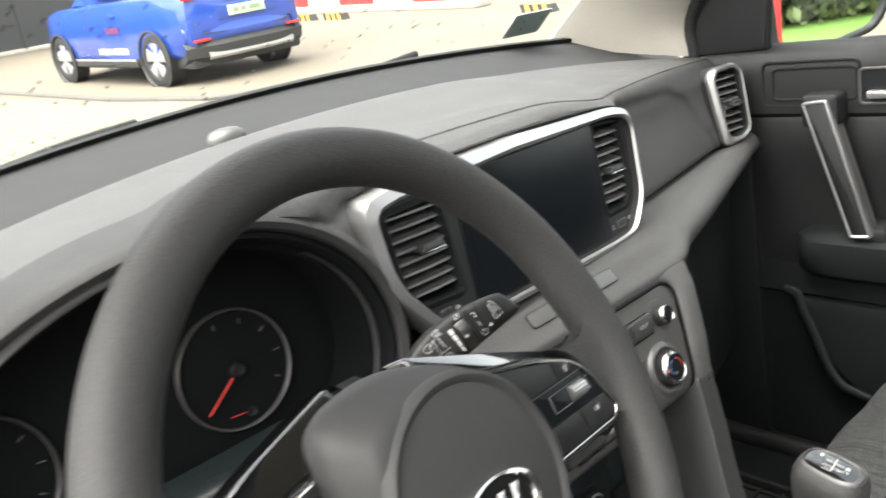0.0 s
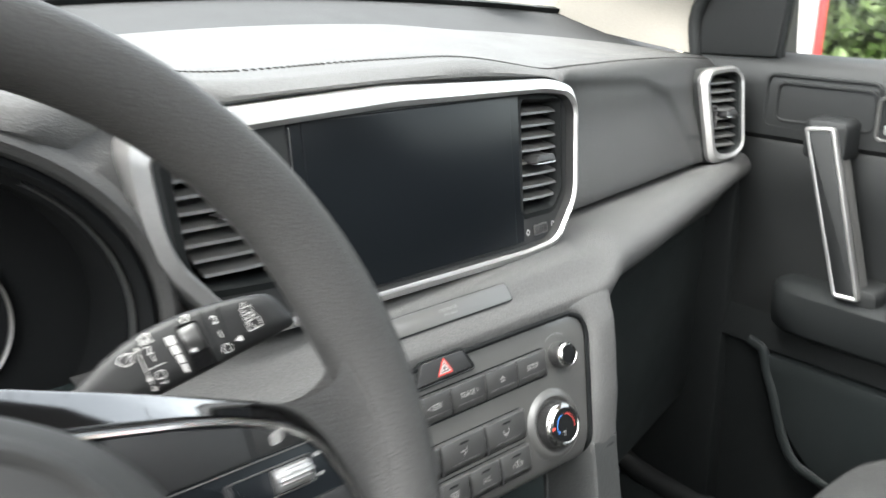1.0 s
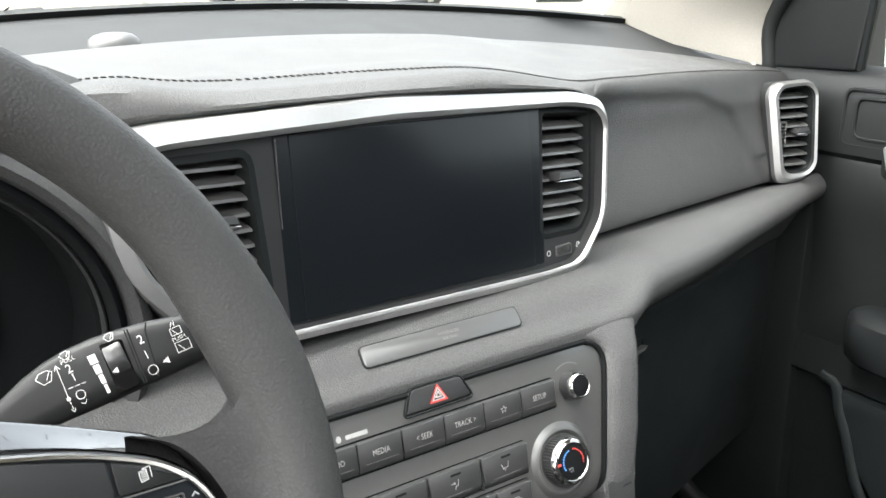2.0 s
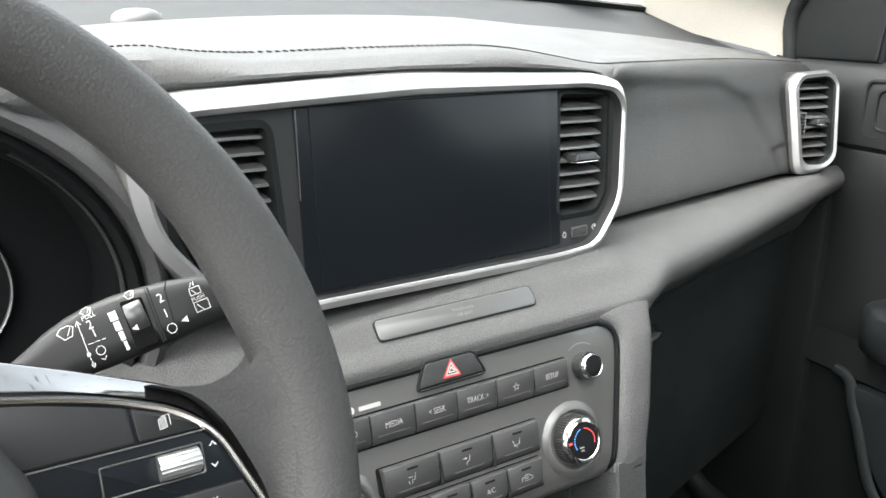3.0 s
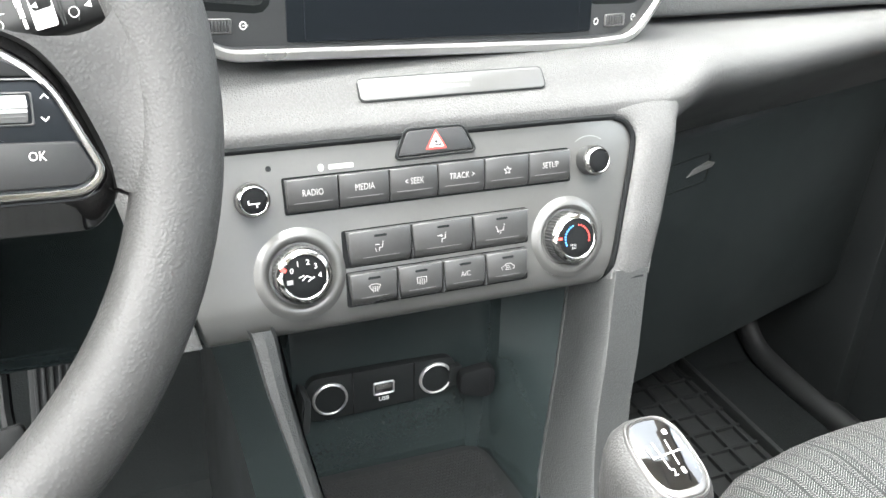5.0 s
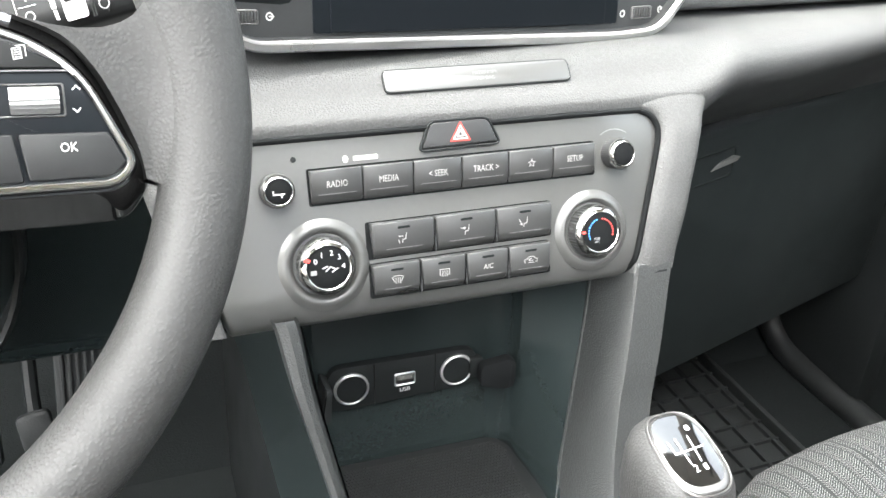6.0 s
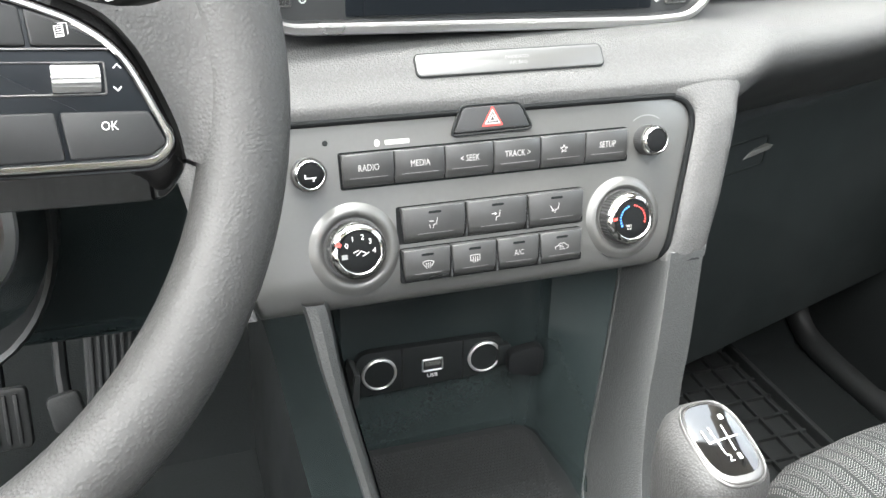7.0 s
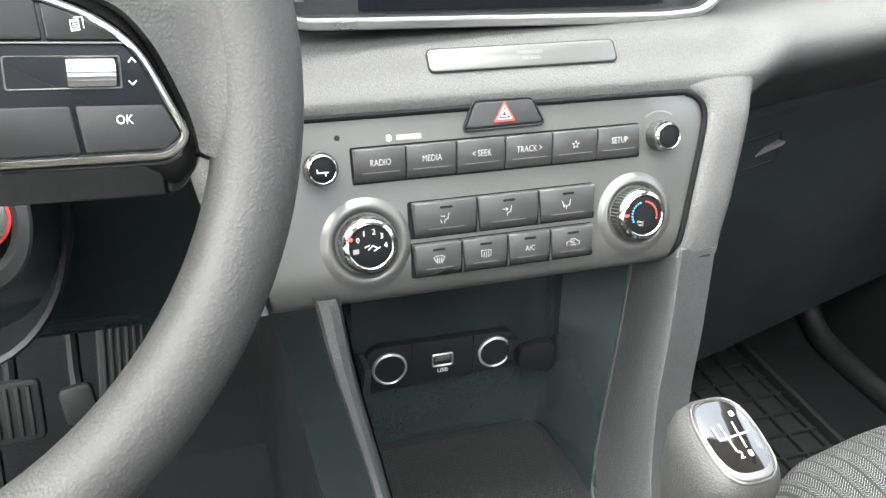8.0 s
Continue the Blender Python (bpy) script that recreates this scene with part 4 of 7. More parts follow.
    part("print", patches(bmesh.new(), [[(-0.0125, -0.004), (-0.0085, -0.004), (-0.0085, -0.0008), (-0.0125, -0.0008)]], mt, 0.0002), DIM, fan)
    # white squiggle: a blurred reflection on the cap, drawn in print colour
    part("print", strokes(bmesh.new(), [[(-0.002, -0.002), (0.001, 0.0005), (0.004, -0.001)], [(0.002, -0.003), (0.006, -0.001)], [(-0.004, 0.0), (-0.001, 0.001)]], mt, 0.0007, 0.0002), PRINT, fan)
    part("red_mark", patches(bmesh.new(), [[(-0.0165, 0.0062), (-0.0128, 0.0045), (-0.0118, 0.0066), (-0.0152, 0.0088)]], mt, 0.0004), REDP, fan)
    temp = knob(panel, 0.0925, -0.0735, 0.0174, 0.014, dish=0.0275)
    mt = at(PAN, 0.0925, -0.0735, 0.0138) @ Matrix.Diagonal((0.86, 0.86, 1, 1))
    arc = lambda a, b, r=0.0108: [(r * math.cos(radians(k)), r * math.sin(radians(k))) for k in range(a, b, 6 if b > a else -6)]
    part("blue_arc", patches(bmesh.new(), [[(q[0] - 0.0006, q[1] - 0.0006), (q[0] + 0.0006, q[1] - 0.0006), (q[0] + 0.0006, q[1] + 0.0006), (q[0] - 0.0006, q[1] + 0.0006)] for q in arc(204, 96)[::2]], mt, 0.0002), BLUEP, temp)
    part("red_arc", patches(bmesh.new(), [[(q[0] - 0.0006, q[1] - 0.0006), (q[0] + 0.0006, q[1] - 0.0006), (q[0] + 0.0006, q[1] + 0.0006), (q[0] - 0.0006, q[1] + 0.0006)] for q in arc(80, -24)[::2]], mt, 0.0002), REDP, temp)
    text("print", "MAX", at(mt, -0.0040, -0.0050), 0.0025, MARK, temp)
    text("print", "A/C", at(mt, -0.0036, -0.0074), 0.0025, MARK, temp)
    part("red_mark", patches(bmesh.new(), [[(-0.0172, 0.0002), (-0.0136, 0.0002), (-0.0136, 0.0022), (-0.0172, 0.0022)]], mt, 0.0004), REDP, temp)
    # small prints and the microphone hole
    bm = bmesh.new()
    patches(bm, [rect(-0.0725, -0.0092, -0.0565, -0.0062, 0.0003, 1), [(-0.0775 + 0.0019 * math.cos(k * math.tau / 10), -0.0076 + 0.0024 * math.sin(k * math.tau / 10)) for k in range(10)]], PAN, 0.0004)
    part("wireless_mark", bm, MARK, panel, "plain white printed mark")
    part("microphone_hole", lathe(bmesh.new(), [(0.0018, 0.0001), (0.0016, 0.0004), (0, 0.0004)], at(PAN, -0.1100, -0.005), 16), BLACK, panel)
    part("volume_mark", strokes(bmesh.new(), [[(0.1135 + 0.0175 * math.cos(radians(k)), -0.0225 + 0.0175 * math.sin(radians(k))) for k in range(55, 126, 10)]], PAN, 0.0007, 0.0004), DIM, panel)
    return panel


build_panel()


# ---- centre console, tray and gear lever ----
def build_console():
    con = thing("center_console", "dark grained centre console with an open tray", "console", kind="structure")
    outer = [(0.159, 0.462, 0.862), (0.157, 0.460, 0.856), (0.147, 0.442, 0.801), (0.138, 0.428, 0.754), (0.129, 0.402, 0.69), (0.122, 0.36, 0.652), (0.118, 0.25, 0.64), (0.118, -0.1, 0.64)]
    ridge = [(0.1275, 0.464, 0.864), (0.126, 0.460, 0.857), (0.1155, 0.441, 0.80), (0.106, 0.426, 0.752), (0.097, 0.399, 0.69), (0.09, 0.36, 0.656), (0.086, 0.25, 0.645), (0.086, -0.1, 0.645)]
    deep = [(0.120, 0.53, 0.866), (0.119, 0.51, 0.845), (0.110, 0.495, 0.79), (0.099, 0.480, 0.735), (0.086, 0.462, 0.67), (0.078, 0.43, 0.645), (0.074, 0.30, 0.64), (0.074, -0.1, 0.64)]
    rows = []
    for o, r, d in zip(spline(outer, 5), spline(ridge, 5), spline(deep, 5)):
        o, r, d = Vector(o), Vector(r), Vector(d)
        out = Vector((0.012, 0.03, 0))
        rows.append([tuple(q) for q in (Vector((o.x + 0.015, o.y + 0.3, max(0.4, o.z - 0.05))), o + out, o + Vector((0.001, 0.008, 0)), o.lerp(r, 0.06), o.lerp(r, 0.5), o.lerp(r, 0.94), r + (d - r) * 0.06, r + (d - r) * 0.5, d, d + Vector((0.0, 0.004, -0.001)))])
    part("side_trim", loft(bmesh.new(), rows), HARD, con, "grained trim on the passenger side of the tray")
    outer = [(-0.134, 0.464, 0.862), (-0.132, 0.461, 0.854), (-0.126, 0.448, 0.82), (-0.1155, 0.432, 0.775), (-0.107, 0.417, 0.736), (-0.100, 0.39, 0.69), (-0.095, 0.36, 0.657), (-0.092, 0.25, 0.645), (-0.092, -0.1, 0.645)]
    ridge = [(-0.119, 0.464, 0.862), (-0.117, 0.460, 0.853), (-0.113, 0.446, 0.815), (-0.106, 0.431, 0.773), (-0.098, 0.416, 0.733), (-0.090, 0.388, 0.688), (-0.085, 0.36, 0.658), (-0.082, 0.25, 0.648), (-0.082, -0.1, 0.648)]
    rows, side = [], []
    for o, r in zip(spline(outer, 5), spline(ridge, 5)):
        o, r = Vector(o), Vector(r)
        side.append([tuple(q) for q in (o + Vector((-0.03, 0.22, -0.03)), o + Vector((-0.004, 0.03, 0)), o + Vector((0.0005, 0.0045, 0)))])
        rows.append([tuple(q) for q in (o + Vector((-0.0005, 0.004, 0)), o.lerp(r, 0.1) + Vector((0, -0.001, 0)), o.lerp(r, 0.5) + Vector((0, -0.003, 0.001)), o.lerp(r, 0.9) + Vector((0, -0.001, 0)), r + Vector((0.001, 0.006, 0)), r + Vector((0.004, 0.05, 0)))])
    part("side_trim", loft(bmesh.new(), rows), HARD, con, "narrow grained trim on the driver's side of the tray")
    part("side_panel", loft(bmesh.new(), side), TRAY, con)
    part("tray_lip", sweep(bmesh.new(), [d + Vector((0.0, -0.001, 0)) for d in spline(deep, 5)], circle(0.0009, 8), up=(0, 1, 0)), HARD, con)
    # tray recess: back wall turning into the side walls
    rows = []
    for z in steps(0.64, 0.872, 12):
        t = (z - 0.66) / 0.2
        yb = 0.535 + 0.014 * t
        dx, dy = lerp(z, [(0.645, 0.078), (0.67, 0.086), (0.735, 0.099), (0.79, 0.110), (0.845, 0.119), (0.87, 0.121)]), lerp(z, [(0.645, 0.43), (0.67, 0.462), (0.735, 0.480), (0.79, 0.495), (0.845, 0.51), (0.87, 0.53)])
        lx, ly = lerp(z, [(0.645, -0.080), (0.69, -0.086), (0.733, -0.094), (0.773, -0.102), (0.85, -0.113)]), lerp(z, [(0.645, 0.42), (0.69, 0.43), (0.773, 0.47), (0.85, 0.50)])
        rows.append([(lx, ly - 0.01, z), (lx - 0.002, ly + 0.03, z), (-0.100, yb - 0.006, z), (-0.094, yb, z), (-0.05, yb + 0.001, z), (0.0, yb + 0.001, z), *[(0.050 + 0.021 * math.sin(k * math.pi / 16), yb - 0.020 + 0.021 * math.cos(k * math.pi / 16), z) for k in range(9)], (dx + 0.001, dy + 0.002, z)])
    part("tray_wall", loft(bmesh.new(), rows), TRAY, con)
    part("tray_ceiling", box(bmesh.new(), (-0.13, 0.475, 0.868), (0.13, 0.56, 0.873), 0.001), BLACK, con)
    part("tray_floor", loft(bmesh.new(), [[(x, y, lerp(y, [(0.2, 0.632), (0.40, 0.640), (0.54, 0.662)])) for y in steps(0.2, 0.545, 8)] for x in steps(-0.105, 0.105, 4)]), BLACK, con)
    # ribbed rubber mat in the tray
    edge = rounded([(-0.088, 0.30), (0.050, 0.30), (0.067, 0.42), (0.067, 0.531), (-0.088, 0.533)], [0.01, 0.02, 0.05, 0.022, 0.004], 6)
    bm = bmesh.new()
    top = [bm.verts.new((p[0], p[1], 0.6405 + 0.11 * (p[1] - 0.3))) for p in edge]
    low = [bm.verts.new((p[0], p[1], 0.6335 + 0.11 * (p[1] - 0.3))) for p in inset(edge, -0.0015)]
    bridge(bm, low, top)
    bm.faces.new(top)
    mat_ob = part("tray_mat", bm, TRAYMAT, con, "black textured rubber mat")
    bm = bmesh.new()
    for i in range(66):
        for j in range(54):
            x, y = -0.085 + 0.0042 * j / 1.5 + (0.0014 if i % 2 else 0), 0.33 + 0.0030 * i
            if x > 0.062 or y > 0.527 or (x > 0.040 and (x - 0.040) / 0.026 > (y - 0.30) / 0.1 + 0.2) or (x - 0.045) ** 2 + (y - 0.509) ** 2 > 0.019 ** 2 and x > 0.045 and y > 0.509:
                continue
            z = 0.6404 + 0.11 * (y - 0.3)
            a = [bm.verts.new((x + dx, y + dy, z)) for dx, dy in ((-0.001, -0.001), (0.001, -0.001), (0.001, 0.001), (-0.001, 0.001))]
            t = bm.verts.new((x, y, z + 0.0011))
            for k in range(4):
                bm.faces.new((a[k], a[(k + 1) % 4], t))
    tagged(part("studs", bm, TRAYMAT, mat_ob, smooth=False), kind="stuff")
    part("tunnel_top", loft(bmesh.new(), [[(x, y, lerp(abs(x), [(0, 0.652), (0.08, 0.650), (0.118, 0.640)])) for y in steps(-0.6, 0.30, 6)] for x in steps(-0.118, 0.118, 8)]), DARK, con)
    for sx in (-1, 1):
        part("tunnel_side", loft(bmesh.new(), [[(sx * (0.112 + 0.012 * k), y, 0.645 - 0.095 * k) for k in range(4)] for y in steps(-0.6, 1.0, 10)]), BLACK, con)
    return con


build_console()


def build_sockets():
    m = axes((-0.0225, 0.5375, 0.7425), (1, 0.0, 0.0), (0, 0.07, 1))
    unit = thing("socket_panel", "black power socket and USB panel in the console tray", "socket panel")
    body = part("panel", prism(bmesh.new(), rounded([(-0.064, -0.020), (0.060, -0.017), (0.062, 0.017), (-0.062, 0.020)], 0.012, 5), m, -0.006, 0.003, 0.0012), BLACK, unit)
    for u in (-0.044, 0.044):
        mm = at(m, u, 0.0, 0.003)
        cup = part("socket", lathe(bmesh.new(), [(0.0142, 0.0), (0.0142, 0.0018), (0.0128, 0.0026), (0.0122, 0.0022), (0.0122, 0.0006)], mm, 36), SILVER, unit, "12 volt socket with a nickel rim")
        part("bore", lathe(bmesh.new(), [(0.0121, 0.0016), (0.0118, -0.004), (0.0108, -0.0255), (0.004, -0.0262), (0.003, -0.022), (0, -0.0215)], mm, 28), BLACK, cup)
    part("seam", prism(bmesh.new(), rect(-0.0256, -0.019, -0.0248, 0.0188, 0.0001, 1), m, 0.002, 0.0032), PIANO, unit)
    part("seam", prism(bmesh.new(), rect(0.0252, -0.0175, 0.026, 0.0178, 0.0001, 1), m, 0.002, 0.0032), PIANO, unit)
    usb = part("usb_port", frame_plate(bmesh.new(), rect(-0.0088, -0.0055, 0.0088, 0.0060, 0.0018), rect(-0.0078, -0.0045, 0.0078, 0.0050, 0.0014), m, 0.002, 0.0042, 0.0003), SILVER, unit, "USB port with a pale rim")
    part("tongue", prism(bmesh.new(), rect(-0.0065, -0.0006, 0.0065, 0.0032, 0.0003, 1), m, 0.0, 0.0036), NICKEL, usb)
    part("bore", prism(bmesh.new(), rect(-0.0079, -0.0046, 0.0079, 0.0051, 0.0003, 1), m, 0.0, 0.0031), PIANO, usb)
    text("print", "USB", at(m, 0.0, -0.0098, 0.003), 0.0052, PRINT, unit)
    cap = part("socket_cap", prism(bmesh.new(), rounded([(0.060, -0.010), (0.084, -0.015), (0.090, -0.010), (0.090, 0.010), (0.084, 0.015), (0.060, 0.010)], 0.006, 4), at(m, 0, 0, 0) @ pose(0, 0, 0.004, 0, -8, 0), 0.0, 0.009, 0.003), VOID, unit, "open rubber socket cap")
    part("hinge", prism(bmesh.new(), rect(0.055, -0.009, 0.066, 0.009, 0.002), m, 0.0, 0.007, 0.001), BLACK, cap)
    cap = part("socket_cap", prism(bmesh.new(), rounded([(-0.074, -0.026), (-0.064, -0.016), (-0.062, 0.012), (-0.068, 0.016)], 0.002, 2), m, -0.002, 0.020, 0.002), RUBBER, unit, "open rubber socket cap")
    return unit


build_sockets()


def build_gear_lever():
    lever = thing("gear_lever", "black grained gear knob with silver-rimmed shift pattern cap", "gear lever")
    m = axes((0.0525, 0.2870, 0.8570), (1, 0.03, -0.02), (0, 0.97, 0.25))
    def egg(sx, sy, w, n=28, dv=0.0):
        return [(sx * math.copysign(abs(math.cos(k / n * math.tau)) ** 0.68, math.cos(k / n * math.tau)), dv + sy * math.copysign(abs(math.sin(k / n * math.tau)) ** 0.68, math.sin(k / n * math.tau))) for k in range(n)]
    bm = bmesh.new()
    prev = None
    for sx, sy, w, dv in ((0.012, 0.012, -0.085, -0.004), (0.015, 0.016, -0.072, -0.004), (0.019, 0.0215, -0.055, -0.003), (0.0228, 0.0275, -0.036, -0.002), (0.0245, 0.0310, -0.018, -0.001), (0.0236, 0.0310, -0.009, 0), (0.0208, 0.0292, -0.0025, 0), (0.0178, 0.0266, 0.001, 0)):
        cur = ring(bm, egg(sx, sy, w, dv=dv), m, w)
        if prev:
            bridge(bm, prev, cur)
        else:
            bm.faces.new(cur[::-1])
        prev = cur
    bm.faces.new(prev)
    knob_ob = part("knob", bm, RIM, lever)
    bm = bmesh.new()
    rr = [ring(bm, egg(a, b, w), m, w) for a, b, w in ((0.0180, 0.0268, 0.0003), (0.0177, 0.0264, 0.0022), (0.0172, 0.0258, 0.0027), (0.0167, 0.0252, 0.0022), (0.0165, 0.0250, 0.0012), (0.0162, 0.0246, 0.0022), (0.0157, 0.0240, 0.0028))]
    inner = [ring(bm, egg(0.0153, 0.0222, 0, dv=0.0016), m, 0.0032), ring(bm, egg(0.0150, 0.0219, 0, dv=0.0016), m, 0.0022)]
    rr += inner
    for a, b in zip(rr, rr[1:]):
        bridge(bm, a, b)
    part("rim", bm, GEARRIM, knob_ob, "satin silver rim")
    bm = bmesh.new()
    a, b = ring(bm, egg(0.0152, 0.0221, 0, dv=0.0016), m, 0.0026), ring(bm, egg(0.009, 0.013, 0, dv=0.0026), m, 0.0038)
    bridge(bm, a, b)
    bm.faces.new(b)
    cap = part("cap", bm, PIANO, knob_ob, "gloss black shift pattern cap")
    mk = at(m, 0, 0, 0.0042)
    part("shift_pattern", strokes(bmesh.new(), [[(-0.0094, 0.0070), (-0.0090, -0.0004)], [(-0.0090, -0.0004), (0.0088, 0.0012)], [(-0.0045, 0.0082), (-0.0037, -0.0076)], [(0.0036, 0.0082), (0.0028, -0.0067)]], mk, 0.00085), PRINT, cap)
    text("print", "2", at(mk, -0.0026, -0.0108), 0.0062, PRINT, cap)
    part("print", patches(bmesh.new(), [rect(0.0022, -0.0124, 0.0044, -0.0088, 0.0004, 1)], mk, 0.0), PRINT, cap)
    part("print", patches(bmesh.new(), [rect(0.0050, 0.0118, 0.0078, 0.0148, 0.0004, 1)], mk, 0.0), PRINT, cap)
    p0 = m @ Vector((0, -0.012, -0.08))
    part("shaft", sweep(bmesh.new(), [p0, (0.045, 0.30, 0.70), (0.04, 0.30, 0.645)], circle(0.008, 12), up=(0, 1, 0)), BLACK, lever)
    bm = bmesh.new()
    lathe(bm, [(0.055, 0.0), (0.050, 0.012), (0.040, 0.030), (0.034, 0.040), (0.024, 0.058), (0.014, 0.085), (0.012, 0.095)], Matrix.Translation((0.035, 0.30, 0.645)) @ pose(0, 0, 0, -4, 6, 0), 24, ribs=24, rib=0.002, rows=(1, 2, 3, 4))
    part("boot", bm, BLACK, lever, "dark gathered boot")
    return lever


build_gear_lever()


# ---- steering wheel, stalk and column ----
def silver(line, m):
    """A raised silver line along an outline, open where it goes under the airbag cover."""
    bm = bmesh.new()
    n = len(line)
    inn = inset(line, 0.0024)
    cols = [ring(bm, q, m, w) for q, w in ((line, 0.0), (line, 0.0030), (inset(line, 0.0007), 0.0037), (inset(line, 0.0018), 0.0037), (inn, 0.0030), (inn, 0.0))]
    for p, q in zip(cols, cols[1:]):
        for i in range(3, n - 4):
            bm.faces.new((p[i], p[i + 1], q[i + 1], q[i]))
    return bm


def build_wheel():
    wheel = thing("steering_wheel", "black leather three-spoke steering wheel with gloss black key pods", "steering wheel")
    R, r0 = 0.1739, 0.0164
    bm = bmesh.new()
    rings, n, sec = [], 120, 18
    for i in range(n):
        a = i / n * math.tau
        thumb = math.exp(-((math.sin(a) - 0.2) / 0.2) ** 2) * (1 if abs(math.cos(a)) > 0.5 else 0)
        ca, sa = math.cos(a), math.sin(a)
        vs = []
        for k in range(sec):
            b = k / sec * math.tau
            dr, dw = r0 * math.cos(b), 0.0164 * math.sin(b)
            if dr < 0:
                dr *= 1 + 0.2 * thumb
            vs.append(bm.verts.new(ROUND @ Vector(((R + dr) * ca, (R + dr) * sa, dw))))
        rings.append(vs)
    for i in range(n):
        bridge(bm, rings[i - 1], rings[i])
    part("rim", bm, RIM, wheel, "grained black leather rim")
    for sx, side in ((1, "right"), (-1, "left")):
        mm = WHL @ Matrix.Diagonal((sx, 1, 1, 1))
        rr = ROUND @ pose(0, 0, 0, 0, 0, -5.5) @ Matrix.Diagonal((sx, 1, 1, 1))
        rows = []
        inner = spline([(0.123, 0.0288, 0), (0.137, 0.0222, 0), (0.146, 0.012, 0), (0.152, 0.0, 0), (0.158, -0.016, 0), (0.160, -0.028, 0)], 5)
        for i, q in enumerate(inner):
            corner = max(0.0, 1 - i / 9)
            ang = radians(lerp(i / (len(inner) - 1), [(0, 14.5), (0.2, 9), (0.5, 2), (0.8, -8), (1, -15)]))
            a, b = mm @ Vector((q.x, q.y, -0.003)), rr @ Vector(((R - 0.0085 - 0.004 * corner) * math.cos(ang), (R - 0.0085 - 0.004 * corner) * math.sin(ang), 0.0128 - 0.0045 * corner))
            k = rr.col[2].to_3d().normalized()
            corner = 1 - ease(0, 1, i / (len(inner) - 1))
            flat = (b - a) - k * (b - a).dot(k)
            along = flat.normalized().lerp((mm.to_3x3() @ Vector((0.94, -0.34, 0))), corner) * flat.length
            inward = Vector((-0.83 * math.cos(ang), -0.83 * math.sin(ang), -0.55)).lerp(Vector((math.sin(ang), -math.cos(ang), -0.1)), corner)
            p1, p2 = a + along * (0.42 + 0.3 * corner), b + (rr.to_3x3() @ inward) * (b - a).length * (0.5 - 0.05 * corner)
            bend = [a * (1 - t) ** 3 + p1 * 3 * t * (1 - t) ** 2 + p2 * 3 * t * t * (1 - t) + b * t ** 3 for t in steps(0, 1, 9)]
            rows.append([tuple(p) for p in bend] + [tuple(p - k * 0.011) for p in bend[::-1]] + [tuple(bend[0])])
        part("spoke_pad", loft(bmesh.new(), rows), RIM, wheel)
        pod = rounded([(0.020, -0.0425), (0.1530, -0.0425), (0.1640, -0.0285), (0.1485, 0.010), (0.138, 0.0252)] + ([(0.090, 0.0425), (0.020, 0.0651)] if sx == 1 else [(0.096, 0.0485), (0.030, 0.0690)]), [0.004, 0.006, 0.008, 0.010, 0.010, 0.02, 0.004], 5)
        trim = rounded([(0.030, -0.0305), (0.150, -0.0297), (0.1568, -0.0225), (0.1424, 0.0086), (0.1295, 0.0190), (0.104, 0.0288), (0.030, 0.0434)], [0.004, 0.007, 0.008, 0.010, 0.012, 0.02, 0.004], 5)
        bm = bmesh.new()
        shelf = [(p[0] * 0.15 + q[0] * 0.85, p[1] * 0.15 + q[1] * 0.85) for p, q in zip(pod, trim)]
        lines = [ring(bm, pod, mm, -0.030), ring(bm, pod, mm, -0.0140), ring(bm, inset(pod, 0.0004), mm, -0.0125), ring(bm, inset(pod, 0.0012), mm, -0.0115), ring(bm, shelf, mm, 0.0012), ring(bm, inset(trim, -0.0012), mm, 0.0002), ring(bm, inset(trim, -0.0004), mm, 0.0010), ring(bm, inset(trim, 0.001), mm, 0.0012)]
        for p, q in zip(lines, lines[1:]):
            bridge(bm, p, q)
        bm.faces.new(lines[-1])
        pod_ob = part("key_pod", bm, PIANO, wheel, "gloss black key pod")
        part("silver_line", silver(trim, mm), KNOBRING, pod_ob)
        for pts in ([(0.1139, 0.0104), (0.1385, 0.0104), (0.1390, 0.0112), (0.1302, 0.0162), (0.1128, 0.0225)], [(0.060, 0.0104), (0.1127, 0.0104), (0.1116, 0.0230), (0.085, 0.0300), (0.062, 0.0345)],
                    [(0.1222, -0.0266), (0.1480, -0.0262), (0.1530, -0.0218), (0.1482, -0.0112), (0.1202, -0.0108)], [(0.060, -0.0274), (0.1208, -0.0267), (0.1188, -0.0108), (0.060, -0.0108)]):
            part("key", prism(bmesh.new(), rounded(pts, 0.0012, 2), mm, 0.0, 0.0032, 0.0008), STALK, pod_ob)
        part("pod_face", prism(bmesh.new(), inset(trim, 0.0022), mm, 0.0, 0.0017, 0.0003), SCREEN, pod_ob, "dark smoked key face")
        part("rule", prism(bmesh.new(), rect(0.075, 0.0093, 0.1392, 0.0098, 0.0001, 1), mm, 0.001, 0.0030), GEARRIM, pod_ob)
        part("key_window", frame_plate(bmesh.new(), rect(0.1000, -0.0056, 0.1358, 0.0056, 0.0012), rect(0.1007, -0.0049, 0.1351, 0.0049, 0.0008), mm, 0.001, 0.0024, 0.0003), GEARRIM, pod_ob)
        bm = bmesh.new()
        lathe(bm, [(0.0, -0.0074), (0.0043, -0.0074), (0.0046, -0.0070), (0.0046, 0.0070), (0.0043, 0.0074), (0.0, 0.0074)], mm @ Matrix.Translation((0.1264, 0.0, 0.0014)) @ pose(0, 0, 0, 0, 90, 0), 36, ribs=36, rib=0.0004, rows=(2, 3))
        part("roller", bm, SILVER, pod_ob, "ribbed chrome roller")
